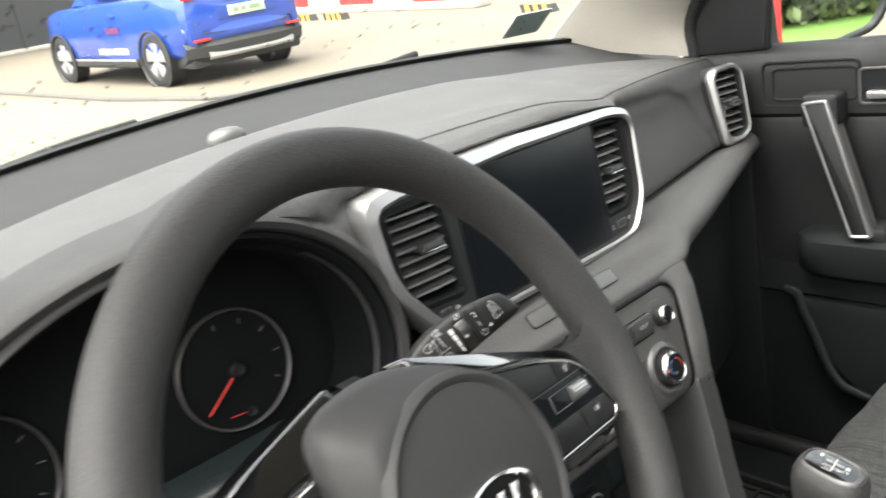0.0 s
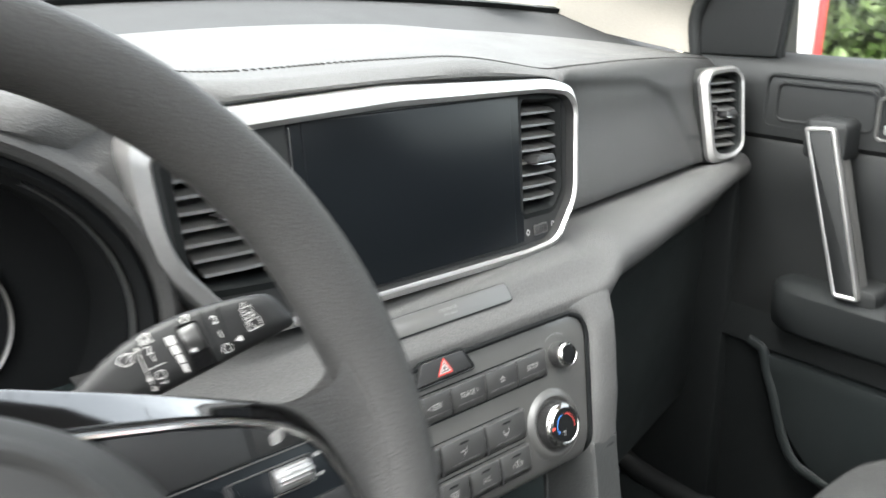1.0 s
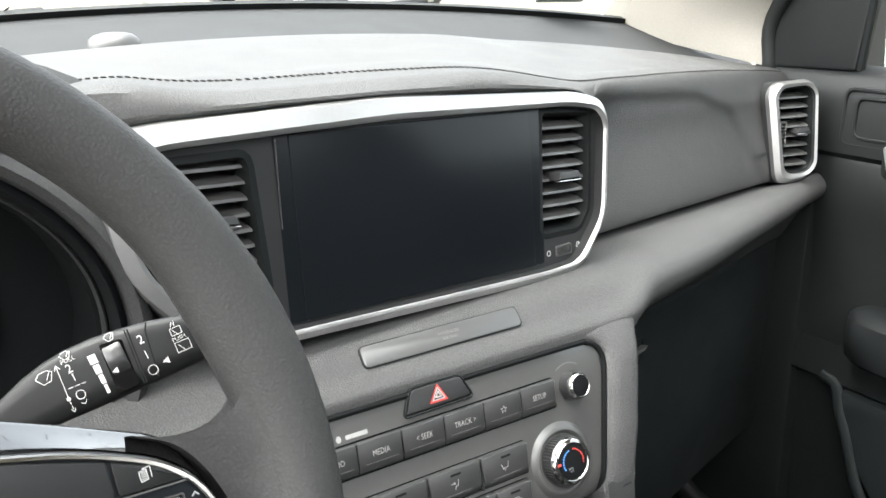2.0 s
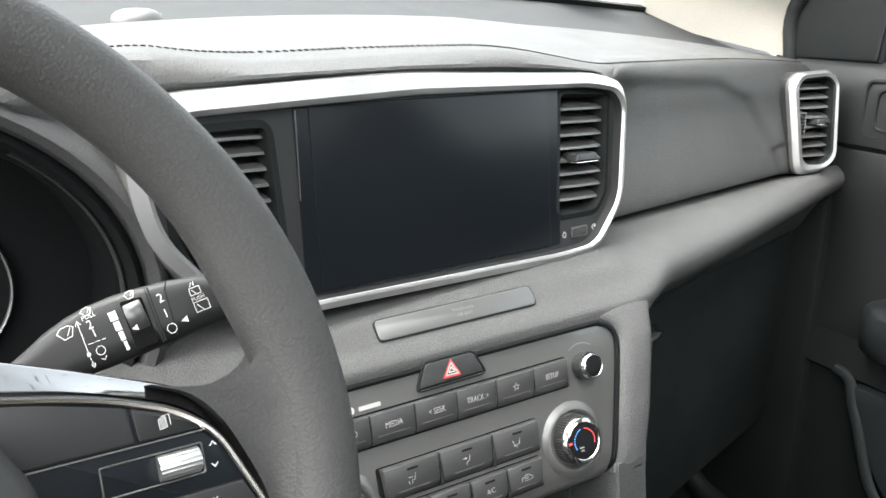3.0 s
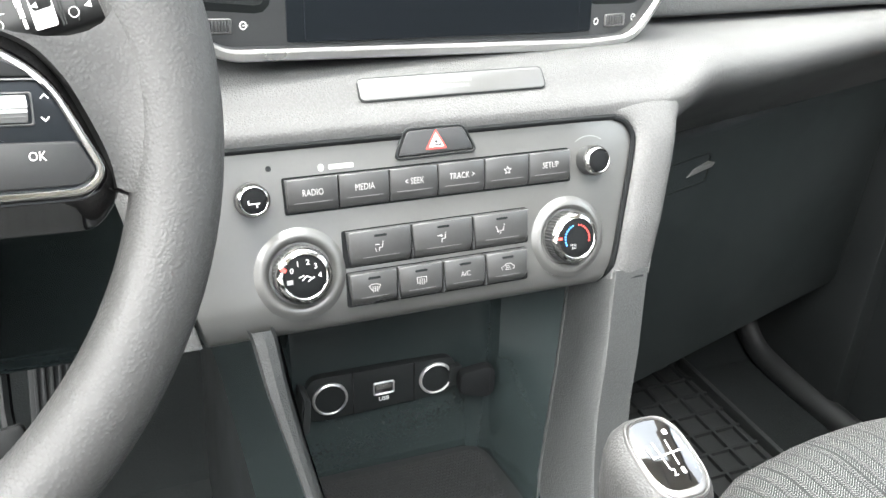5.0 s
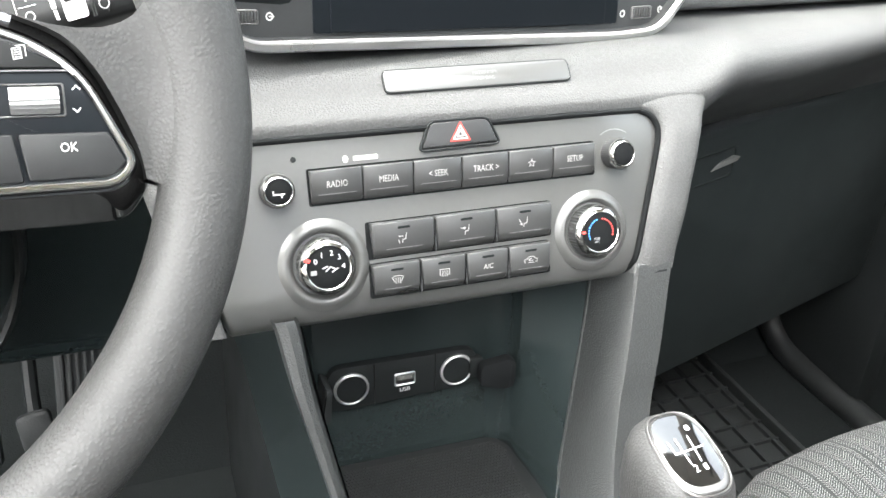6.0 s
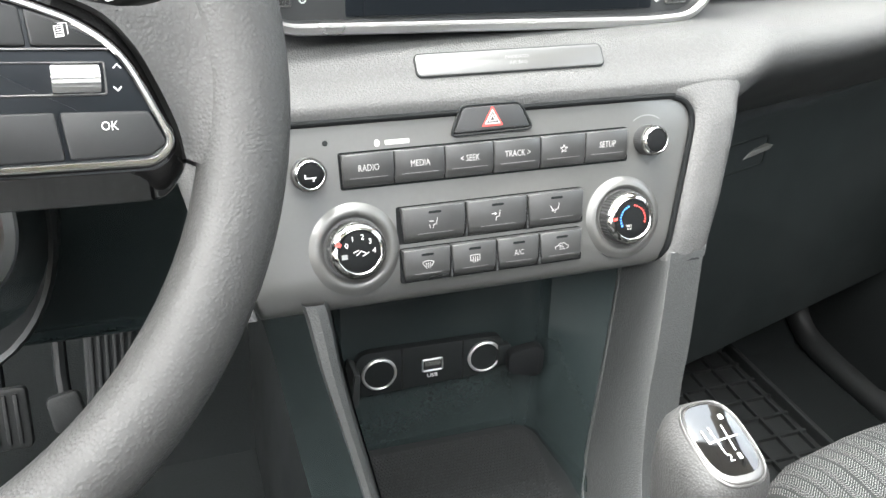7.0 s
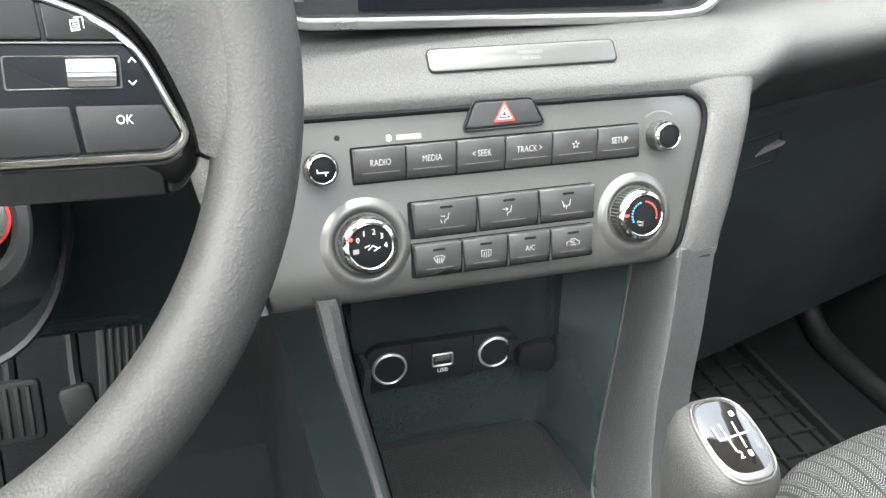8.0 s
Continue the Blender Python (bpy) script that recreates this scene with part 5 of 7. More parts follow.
        if sx == 1:
            text("print", "OK", at(WHL, 0.1352, -0.0160, 0.0033), 0.0044, PRINT, pod_ob, squeeze=0.86)
            bm = bmesh.new()
            strokes(bm, [[(0.0015, -0.0065), (0.0055, -0.0058), (0.0050, -0.0002), (0.0010, -0.0010), (0.0015, -0.0065)], [(0.003, 0.0005), (0.0072, 0.0010), (0.0076, -0.0048)]] + [[(0.0022, -0.0054 + 0.0012 * k), (0.0046, -0.0050 + 0.0012 * k)] for k in range(4)], at(WHL, 0.1208, 0.0172, 0) @ Matrix.Diagonal((0.62, 0.62, 1, 1)), 0.00045, 0.0034)
            part("print", bm, PRINT, pod_ob)
            part("print", strokes(bmesh.new(), [[(0.1384, 0.0034), (0.1395, 0.0046), (0.1406, 0.0034)]], WHL, 0.00045, 0.0020), PRINT, pod_ob)
            part("print", strokes(bmesh.new(), [[(0.1380, -0.0030), (0.1391, -0.0042), (0.1402, -0.0030)]], WHL, 0.00045, 0.0020), PRINT, pod_ob)
        part("arm", prism(bmesh.new(), rounded([(0.030, -0.045), (0.060, -0.050), (0.060, 0.032), (0.030, 0.045)], 0.004), mm, -0.03, -0.002, 0.004), PIANO, wheel)
    # airbag cover
    hub = rounded([(-0.052, -0.09), (0.050, -0.09), (0.073, -0.046), (0.0860, -0.004), (0.066, 0.031), (0.026, 0.057), (-0.022, 0.068), (-0.063, 0.060), (-0.0680, 0.030), (-0.060, -0.036)], [0.03, 0.03, 0.03, 0.03, 0.03, 0.03, 0.03, 0.03, 0.03, 0.03], 8)
    bm = bmesh.new()
    prev = ring(bm, [(p[0] * 0.95, p[1] * 0.95) for p in hub], WHL, -0.006)
    for d, w in ((0.0, 0.004), (0.0012, 0.0095), (0.004, 0.0140), (0.009, 0.0195), (0.014, 0.0262), (0.018, 0.0295), (0.024, 0.0308), (0.033, 0.0315)):
        cur = ring(bm, [(p[0] * (1 - d / 0.066), -0.008 + (p[1] + 0.008) * (1 - d / 0.066)) for p in hub], WHL, w)
        bridge(bm, prev, cur)
        prev = cur
    bm.faces.new(prev)
    pad = part("airbag_cover", bm, HUB, wheel, "plain dark airbag cover")
    bm = bmesh.new()
    lathe(bm, [(0.0600, 0.0270), (0.0585, 0.0312), (0.0562, 0.0328), (0.0545, 0.0324), (0.0525, 0.0304), (0.0505, 0.0308), (0.040, 0.0325), (0.0, 0.0335)], at(WHL, 0.0, -0.007), 64)
    part("round_panel", bm, HUB, pad)
    me = at(WHL, 0.002, -0.018, 0.033) @ Matrix.Diagonal((1, 0.60, 1, 1))
    badge = part("emblem", lathe(bmesh.new(), [(0.028, -0.001), (0.0275, 0.0022), (0.0255, 0.003), (0.0238, 0.0018), (0.0235, 0.0)], me, 44), CHROME, pad, "oval chrome emblem")
    part("emblem_field", lathe(bmesh.new(), [(0.0237, 0.0004), (0.0, 0.0012)], me, 40), PIANO, badge)
    for u in (-0.011, 0.0, 0.011):
        part("emblem_bar", prism(bmesh.new(), [(u - 0.0035, -0.008), (u - 0.0005, -0.008), (u + 0.0035, 0.008), (u + 0.0005, 0.008)], at(WHL, 0.002, -0.018, 0.0335), 0.0, 0.0016, 0.0003), CHROME, badge)
    return wheel


build_wheel()


def build_stalk():
    st = thing("wiper_stalk", "black wiper stalk with white printed symbols behind the wheel", "stalk")
    m = axes((-0.2417, 0.4298, 1.0621), (0.941, -0.137, 0.309), (-0.22, 0.42, 0.87))
    bm = bmesh.new()
    prev = None
    def sec(c, h, dpt, u, lean):
        pts = rounded([(-dpt, -h), (dpt * 0.7, -h), (dpt, -h * 0.55), (dpt, h * 0.6), (dpt * 0.75, h), (-dpt, h)], 0.006, 4)
        return [bm.verts.new(m @ Vector((u - lean * p[1], c + p[1], p[0]))) for p in pts]
    for u, c, h, dpt, lean in ((-0.065, -0.006, 0.0085, 0.006, 0), (-0.035, -0.003, 0.0090, 0.007, 0), (-0.02, 0.0, 0.0100, 0.0085, 0), (-0.0085, 0.0018, 0.0125, 0.0100, 0), (0.002, 0.0028, 0.0140, 0.0108, 0), (0.012, 0.0030, 0.0149, 0.011, 0),
                               (0.024, 0.0026, 0.0151, 0.011, 0.05), (0.036, 0.0018, 0.0147, 0.011, 0.12), (0.051, 0.0003, 0.0137, 0.0108, 0.2), (0.064, -0.0016, 0.0122, 0.010, 0.28), (0.0715, -0.0028, 0.0108, 0.0088, 0.33), (0.0745, -0.0033, 0.0095, 0.0072, 0.33), (0.0760, -0.0036, 0.0070, 0.0045, 0.33)):
        cur = sec(c, h, dpt, u, lean)
        if prev:
            bridge(bm, prev, cur)
        else:
            bm.faces.new(cur[::-1])
        prev = cur
    bm.faces.new(prev)
    part("lever", bm, STALK, st)
    f = at(m, 0, 0, 0.0110)
    part("roller_well", prism(bmesh.new(), rounded([(0.0250, -0.0098), (0.0348, -0.0102), (0.0362, 0.0115), (0.0266, 0.0132)], 0.0012, 2), f, -0.002, 0.0003), PIANO, st)
    bm = bmesh.new()
    lathe(bm, [(0, -0.0040), (0.0086, -0.0040), (0.0090, -0.0034), (0.0090, 0.0034), (0.0086, 0.0040), (0, 0.0040)], f @ Matrix.Translation((0.0308, 0.0045, -0.0058)) @ pose(0, 0, 0, 0, 90, 0), 40)
    part("roller", bm, KEY, st)
    for line in ([(0.0366, -0.0108), (0.0388, 0.0142)], [(0.0378, -0.0108), (0.0400, 0.0140)], [(0.0434, -0.0108), (0.0466, 0.0100), (0.0484, 0.0132)]):
        part("joint", strokes(bmesh.new(), [line], f, 0.0006, 0.0002), BLACK, st)
    for word, u, v, sz in (("2", 0.0433, 0.0073, 0.0060), ("1", 0.0427, 0.0000, 0.0056), ("2", 0.0116, 0.0092, 0.0058), ("1", 0.0118, 0.0050, 0.0052)):
        text("print", word, at(f, u, v, 0.0002), sz, PRINT, st, squeeze=0.85)
    text("print", "PUSH", at(f, 0.0583, 0.0006, 0.0001), 0.0026, PRINT, st)
    text("print", "PULL", at(f, 0.0126, 0.0130, 0.0001), 0.0029, PRINT, st)
    def loop(u, v, r):
        return [(u + r * math.cos(k * math.tau / 12), v + r * 1.05 * math.sin(k * math.tau / 12)) for k in range(13)]
    def wiper_sign(u, v, k):
        shield = [(-0.0045, 0.0012), (-0.0020, 0.0034), (0.0020, 0.0036), (0.0046, 0.0020), (0.0024, -0.0026), (-0.0018, -0.0030), (-0.0045, 0.0012)]
        return [[(u + p[0] * k, v + p[1] * k) for p in shield], [(u + 0.0005 * k, v - 0.0012 * k), (u + 0.003 * k, v + 0.0020 * k)]]
    def window_sign(u, v, k):
        pane = [(-0.0042, -0.0026), (0.0042, -0.0030), (0.0046, 0.0030), (-0.0038, 0.0034), (-0.0042, -0.0026)]
        return [[(u + p[0] * k, v + p[1] * k) for p in pane], [(u - 0.0022 * k, v + 0.0018 * k), (u + 0.0004 * k, v - 0.0026 * k)]]
    signs = [wiper_sign(0.0012, 0.0100, 0.82), wiper_sign(0.0124, 0.0152, 0.52), wiper_sign(0.0318, 0.0143, 0.5), window_sign(0.0584, -0.0034, 0.76), window_sign(0.0582, 0.0040, 0.56),
             [[(0.0570, 0.0068), (0.0580, 0.0082)], [(0.0586, 0.0066), (0.0590, 0.0082)]], [loop(0.0424, -0.0072, 0.0021)], [loop(0.0112, -0.0030, 0.0019)], [[(0.0100, -0.0066), (0.0112, -0.0074), (0.0124, -0.0062)]],
             [[(0.0072, 0.0128), (0.0061, -0.0020)]], [[(0.0060, 0.0112), (0.0072, 0.0130), (0.0082, 0.0110)]], [[(0.0078, 0.0016), (0.0098, 0.0014)], [(0.0108, 0.0014), (0.0126, 0.0012)], [(0.0136, 0.0012), (0.0150, 0.0010)]],
             [[(0.0060, -0.0040), (0.0060, -0.0050)], [(0.0060, -0.0060), (0.0060, -0.0072)]], [[(0.0052, -0.0072), (0.0060, -0.0086), (0.0068, -0.0072)]]]
    for lines in signs:
        part("print", strokes(bmesh.new(), lines, f, 0.00034, 0.0003), PRINT, st)
    part("print", patches(bmesh.new(), [loop(0.0060, -0.0026, 0.0009)[:-1]], f, 0.0003), PRINT, st)
    for k in range(4):
        v, w2 = 0.0066 - 0.0048 * k, 0.0017 - 0.00033 * k
        part("print", patches(bmesh.new(), [[(0.0218 - w2, v), (0.0218 + w2, v - 0.0002), (0.0219 + w2, v + 0.0040), (0.0219 - w2, v + 0.0042)]], f, 0.0003), PRINT, st)
    part("print", patches(bmesh.new(), [[(0.0474, -0.0060), (0.0503, -0.0076), (0.0505, -0.0046)]], f, 0.0003), PRINT, st)
    part("print", patches(bmesh.new(), [[(0.0270, -0.0002), (0.0296, -0.0018), (0.0297, 0.0010)]], f, 0.0026), PRINT, st)
    return st


build_stalk()


def build_column():
    col = thing("steering_column", "dark steering column shroud with an ignition lock", "steering column")
    ax = axes((-0.372, 0.36, 1.035), (1, 0, 0), (0, 0.41, 1))
    bm = bmesh.new()
    prev = None
    for w, sx, sy, dv in ((0.02, 0.046, 0.034, -0.012), (0.0, 0.053, 0.047, -0.016), (-0.06, 0.056, 0.068, -0.025), (-0.13, 0.056, 0.075, -0.03), (-0.24, 0.056, 0.075, -0.03)):
        pts = rounded([(-sx, -sy + dv), (sx, -sy + dv), (sx, sy * 0.6 + dv), (-sx, sy * 0.6 + dv)], 0.03, 6)
        cur = ring(bm, pts, ax, w)
        if prev:
            bridge(bm, prev, cur)
        else:
            bm.faces.new(cur)
        prev = cur
    part("shroud", bm, DARK, col)
    m = axes((-0.307, 0.452, 0.9475), (0.95, 0.30, 0.0), (0.05, 0.25, 1))
    body = part("ignition_housing", lathe(bmesh.new(), [(0.028, -0.04), (0.028, -0.004), (0.0255, 0.002), (0.020, 0.004), (0.0172, 0.002)], m @ Matrix.Diagonal((1, 1.5, 1, 1)), 40), SATIN, col, "grey housing round the ignition lock")
    part("red_ring", lathe(bmesh.new(), [(0.0172, 0.002), (0.0172, 0.0042), (0.0154, 0.0048), (0.0151, 0.003)], m, 36), REDP, body, "red illuminated-style ring, unlit")
    part("lock", lathe(bmesh.new(), [(0.0152, 0.002), (0.0151, 0.0045), (0.0112, 0.0055), (0.009, 0.003), (0, 0.003)], m, 36), NICKEL, body, "bare metal lock face")
    part("key_slot", prism(bmesh.new(), rect(-0.0015, -0.007, 0.0015, 0.007, 0.0008), m, 0.0, 0.0034), BLACK, body)
    rows = []
    for k in range(15):
        a = -math.pi * 0.5 + k / 14 * math.pi * 0.62
        rows.append([(-0.365 + (0.084 + d) * math.cos(a), 0.556 + e, 0.905 + (0.121 + d) * math.sin(a)) for d, e in ((0.0, 0.03), (0.0, 0.0), (0.003, -0.003), (0.006, 0.0), (0.006, 0.05))])
    part("column_collar", loft(bmesh.new(), rows), DARK, col)
    return col


build_column()


def build_cluster():
    cl = thing("instrument_cluster", "unlit dark instrument cluster with two round dials", "instrument cluster")
    m = axes((-0.402, 0.6035, 1.0453), (1, 0, 0), (0, 0.11, 1))
    part("backing", prism(bmesh.new(), rect(-0.19, -0.12, 0.23, 0.125, 0.02), m, -0.02, -0.004), VOID, cl)
    for u, ang in ((0.098, 217), (-0.0975, 222)):
        mm = at(m, u, 0.0) @ Matrix.Diagonal((0.93, 0.93, 1, 1))
        dial = part("dial", lathe(bmesh.new(), [(0.052, -0.002), (0.0, -0.003)], mm, 40), VOID, cl, "black dial with faint marks")
        part("dial_ring", lathe(bmesh.new(), [(0.0540, -0.004), (0.0537, 0.0015), (0.0530, 0.0022), (0.0520, 0.0015), (0.0516, -0.002)], mm, 56), SATIN, dial, "dim grey ring")
        for k in range(4, 9):
            a = radians(232 - k * 33)
            part("mark", strokes(bmesh.new(), [[(0.040 * math.cos(a), 0.040 * math.sin(a)), (0.045 * math.cos(a), 0.045 * math.sin(a))]], mm, 0.0007, -0.001), DIM, dial)
        a = radians(ang)
        part("needle", prism(bmesh.new(), [(0.008 * math.cos(a) - 0.0007 * math.sin(a), 0.008 * math.sin(a) + 0.0007 * math.cos(a)), (0.008 * math.cos(a) + 0.0007 * math.sin(a), 0.008 * math.sin(a) - 0.0007 * math.cos(a)), (0.045 * math.cos(a) + 0.0005 * math.sin(a), 0.045 * math.sin(a) - 0.0005 * math.cos(a)), (0.045 * math.cos(a) - 0.0005 * math.sin(a), 0.045 * math.sin(a) + 0.0005 * math.cos(a))], mm, 0.002, 0.0035), REDP, dial, "red needle at rest")
        part("needle_hub", lathe(bmesh.new(), [(0.0066, -0.002), (0.0062, 0.004), (0.0055, 0.0046), (0.0046, 0.0035), (0, 0.0033)], mm, 24), DARK, dial)
        part("needle_hub", lathe(bmesh.new(), [(0.0044, -0.002), (0.0040, 0.002), (0.0032, 0.0014), (0, 0.0012)], at(mm, 0.002, -0.041), 20), DARK, dial)
        part("red_mark", strokes(bmesh.new(), [[(-0.017, -0.0385), (-0.003, -0.0400)]], mm, 0.0009, -0.001), REDP, dial)
    return cl


build_cluster()


# ---- pedals, floor, seat ----
def pedal(label, cx, cz, y, w, h, tilt, ribs):
    p = thing("pedal", label, "pedal", "pedals")
    m = axes((cx, y, cz), (1, 0, 0), (0, 0.45, 1)) @ pose(0, 0, 0, 0, 0, tilt)
    pad = part("pad", prism(bmesh.new(), rect(-w / 2, -h / 2, w / 2, h / 2, 0.007), m, -0.006, 0.004, 0.003), RUBBER, p)
    for k in range(ribs):
        u = -w / 2 + (k + 1) * w / (ribs + 1)
        part("rib", prism(bmesh.new(), rect(u - 0.0018, -h / 2 + 0.006, u + 0.0018, h / 2 - 0.006, 0.0008, 1), m, 0.003, 0.007, 0.0008), RUBBER, pad)
    part("arm", sweep(bmesh.new(), [m @ Vector((0, 0, -0.005)), m @ Vector((0, 0.03, -0.03)), (cx, y + 0.12, cz + 0.16), (cx, y + 0.1, cz + 0.3)], circle(0.007, 8), up=(1, 0, 0)), BLACK, p)
    return p


pedal("black ribbed rubber brake pedal hanging above the floor", -0.395, 0.584, 0.760, 0.062, 0.062, 0, 5)
pedal("black ribbed accelerator pedal beside the console", -0.283, 0.610, 0.770, 0.052, 0.13, -4, 6)
pedal("smooth grey pedal stop beside the accelerator", -0.330, 0.585, 0.755, 0.032, 0.038, 8, 0)
pedal("black ribbed rubber clutch pedal near the floor", -0.44, 0.52, 0.74, 0.06, 0.06, 0, 5)


def build_seat(name, label, shift):
    seat = thing(name, label, "car seat", at=CAR @ Matrix.Translation((shift, 0, 0)))
    rows = []
    for x in steps(0.175, 0.665, 20):
        e = min(x - 0.175, 0.665 - x)
        edge = 0.05 * (1 - ease(0, 0.07, e)) 
        z = lerp(min(x, 0.84 - x), [(0.175, 0.652), (0.19, 0.668), (0.214, 0.684), (0.248, 0.697), (0.306, 0.715), (0.36, 0.720), (0.42, 0.716)])
        fr = 0.425 - edge * 0.9
        rows.append(spline([(x, fr - 0.02, 0.50), (x, fr - 0.005, 0.56), (x, fr, 0.62), (x, fr - 0.006, z - 0.03), (x, fr - 0.03, z - 0.008), (x, fr - 0.07, z), (x, fr - 0.18, z - 0.006), (x, fr - 0.35, z - 0.03), (x, -0.08, z - 0.05)], 5))
    cushion = part("cushion", loft(bmesh.new(), rows), CLOTH, seat)
    for k, x in enumerate((0.265, 0.575)):
        part("seam", sweep(bmesh.new(), [(x, 0.42 - 0.02 * j - 0.0, 0.66 + 0.0 + lerp(j, [(0, -0.02), (1, 0.018), (2, 0.034), (3, 0.038), (4, 0.039), (12, 0.027)])) for j in range(13)], circle(0.0016, 6)), STITCH, cushion)
    rows = []
    for x in steps(0.185, 0.655, 10):
        e = min(x - 0.185, 0.655 - x)
        y0 = -0.10 + 0.03 * (1 - ease(0, 0.1, e)) * -1
        rows.append(spline([(x, y0 + 0.02, 0.62), (x, y0, 0.72), (x, y0 - 0.06, 0.95), (x, y0 - 0.14, 1.25), (x, y0 - 0.19, 1.27), (x, y0 - 0.23, 1.2), (x, y0 - 0.16, 0.62)], 5))
    part("backrest", loft(bmesh.new(), rows), CLOTH, seat)
    part("headrest", box(bmesh.new(), (0.30, -0.34, 1.27), (0.54, -0.24, 1.46), 0.03), CLOTH, seat)
    part("base", box(bmesh.new(), (0.20, -0.15, 0.40), (0.64, 0.39, 0.56), 0.02), BLACK, seat)
    return seat


build_seat("passenger_seat", "dark grey cloth passenger seat with light woven dashes", 0)
build_seat("driver_seat", "dark grey cloth driver seat behind the steering wheel", -0.82)


def build_mat():
    fm = thing("floor_mat", "black rubber floor mat with a grid of raised ridges", "floor mat")
    part("sheet", box(bmesh.new(), (0.205, 0.35, 0.405), (0.560, 0.93, 0.412), 0.002), RUBBER, fm)
    for i in range(10):
        x = 0.225 + 0.035 * i
        part("ridge", box(bmesh.new(), (x - 0.002, 0.37, 0.411), (x + 0.002, 0.91, 0.418)), RUBBER, fm)
    for j in range(15):
        y = 0.38 + 0.037 * j
        part("ridge", box(bmesh.new(), (0.215, y - 0.002, 0.411), (0.55, y + 0.002, 0.4175)), RUBBER, fm)
    part("raised_edge", box(bmesh.new(), (0.552, 0.35, 0.405), (0.560, 0.93, 0.428), 0.002), RUBBER, fm)
    return fm


build_mat()


# ---- passenger door, pillar, shell ----
DOOR = axes((0.699, 0, 0), (0, -1, 0), (0, 0, 1))


def build_door():
    door = thing("passenger_door", "closed dark grey passenger door with a silver-edged pull handle", "car door")
    prof = [(0.80, 1.100), (0.765, 1.116), (0.735, 1.121), (0.715, 1.117), (0.704, 1.106), (0.700, 1.08), (0.698, 1.03), (0.698, 1.016), (0.702, 1.012), (0.705, 1.009), (0.702, 1.004), (0.708, 0.93), (0.715, 0.85), (0.712, 0.76), (0.704, 0.73), (0.702, 0.712), (0.712, 0.704), (0.722, 0.60), (0.728, 0.45), (0.73, 0.36)]
    rows = [[(x, y, z) for x, z in prof[:14]] for y in steps(-0.45, 0.815, 18)]
    part("inner_panel", loft(bmesh.new(), rows), DARK, door)
    rows = [[(x, y, z) for x, z in prof[13:]] for y in steps(-0.45, 0.815, 18)]
    part("lower_panel", loft(bmesh.new(), rows), BLACK, door)
    # sound cover: two fine raised outlines
    for d, w in ((0.0, 0.0012), (0.016, 0.0022)):
        o = rect(-0.672 + d, 1.026 + d * 0.6, -0.520 - d * 0.2, 1.098 - d * 0.6, 0.014, 5)
        part("cover_line", frame_plate(bmesh.new(), o, inset(o, 0.004), DOOR, -0.003, w, 0.0008), DARK, door)
    # latch bowl and lever
    o = rect(-0.523, 1.028, -0.40, 1.083, 0.010, 5)
    bowl = part("latch_bowl", frame_plate(bmesh.new(), o, inset(o, 0.004), DOOR, -0.004, 0.003, 0.001), SATIN, door)
    part("bowl_floor", prism(bmesh.new(), inset(o, 0.003), DOOR, -0.005, 0.0005), BLACK, bowl)
    part("latch_lever", prism(bmesh.new(), rect(-0.510, 1.038, -0.41, 1.050, 0.004, 3), DOOR, 0.0, 0.010, 0.003), SILVER, bowl, "silver door opener")
    # pull handle
    hd = rounded([(-0.527, 0.834), (-0.494, 0.836), (-0.554, 1.045), (-0.591, 1.041)], 0.005, 4)
    hd = [(p[0], p[1]) for p in hd]
    pull = part("pull_handle", prism(bmesh.new(), hd, DOOR, 0.012, 0.040, 0.006), SATIN, door, "grey pull handle with silver edges")
    part("handle_edge", frame_plate(bmesh.new(), hd, inset(hd, 0.0045), DOOR, 0.030, 0.0425, 0.001), SILVER, pull)
    part("handle_face", prism(bmesh.new(), inset(hd, 0.0045), DOOR, 0.03, 0.0412, 0.001), DARK, pull)
    for v0, v1, u in ((1.0, 1.052, -0.585), (0.812, 0.85, -0.52)):
        part("handle_foot", prism(bmesh.new(), rect(u - 0.012, v0, u + 0.045, v1, 0.012), DOOR, -0.012, 0.034, 0.008), DARK, pull)
    # armrest
    rows = []
    for k, y in enumerate([0.625, 0.622, 0.612, 0.595, 0.56, 0.4, 0.1, -0.4]):
        s = (0.02, 0.45, 0.75, 0.92, 1, 1, 1, 1)[k]
        cz = 0.795
        rows.append([(0.712 - dx * s, y, cz + dz * (0.55 + 0.45 * s)) for dx, dz in ((-0.01, 0.036), (0.02, 0.037), (0.045, 0.035), (0.055, 0.026), (0.058, 0.0), (0.052, -0.028), (0.035, -0.040), (0.0, -0.045), (-0.01, -0.045))])
    part("armrest", loft(bmesh.new(), rows), BLACK, door, "rounded dark armrest")
    pk = rounded([(-0.630, 0.705), (-0.612, 0.66), (-0.585, 0.60), (-0.540, 0.553), (-0.45, 0.535), (0.4, 0.535), (0.4, 0.705)], [0.01, 0.03, 0.03, 0.03, 0.03, 0.01, 0.01], 4)
    part("door_pocket", prism(bmesh.new(), pk, DOOR, -0.03, 0.004, 0.003), GLOVE, door)
    lip = spline([(0.700, 0.655, 0.716), (0.698, 0.632, 0.710), (0.697, 0.622, 0.68), (0.696, 0.609, 0.652), (0.696, 0.596, 0.615), (0.696, 0.584, 0.584), (0.696, 0.567, 0.560), (0.697, 0.545, 0.549), (0.699, 0.45, 0.537), (0.70, 0.1, 0.532), (0.70, -0.3, 0.53)], 5)
    part("pocket_lip", sweep(bmesh.new(), lip, circle(0.008, 12, 0.6), up=(1, 0, 0)), GLOVE, door)
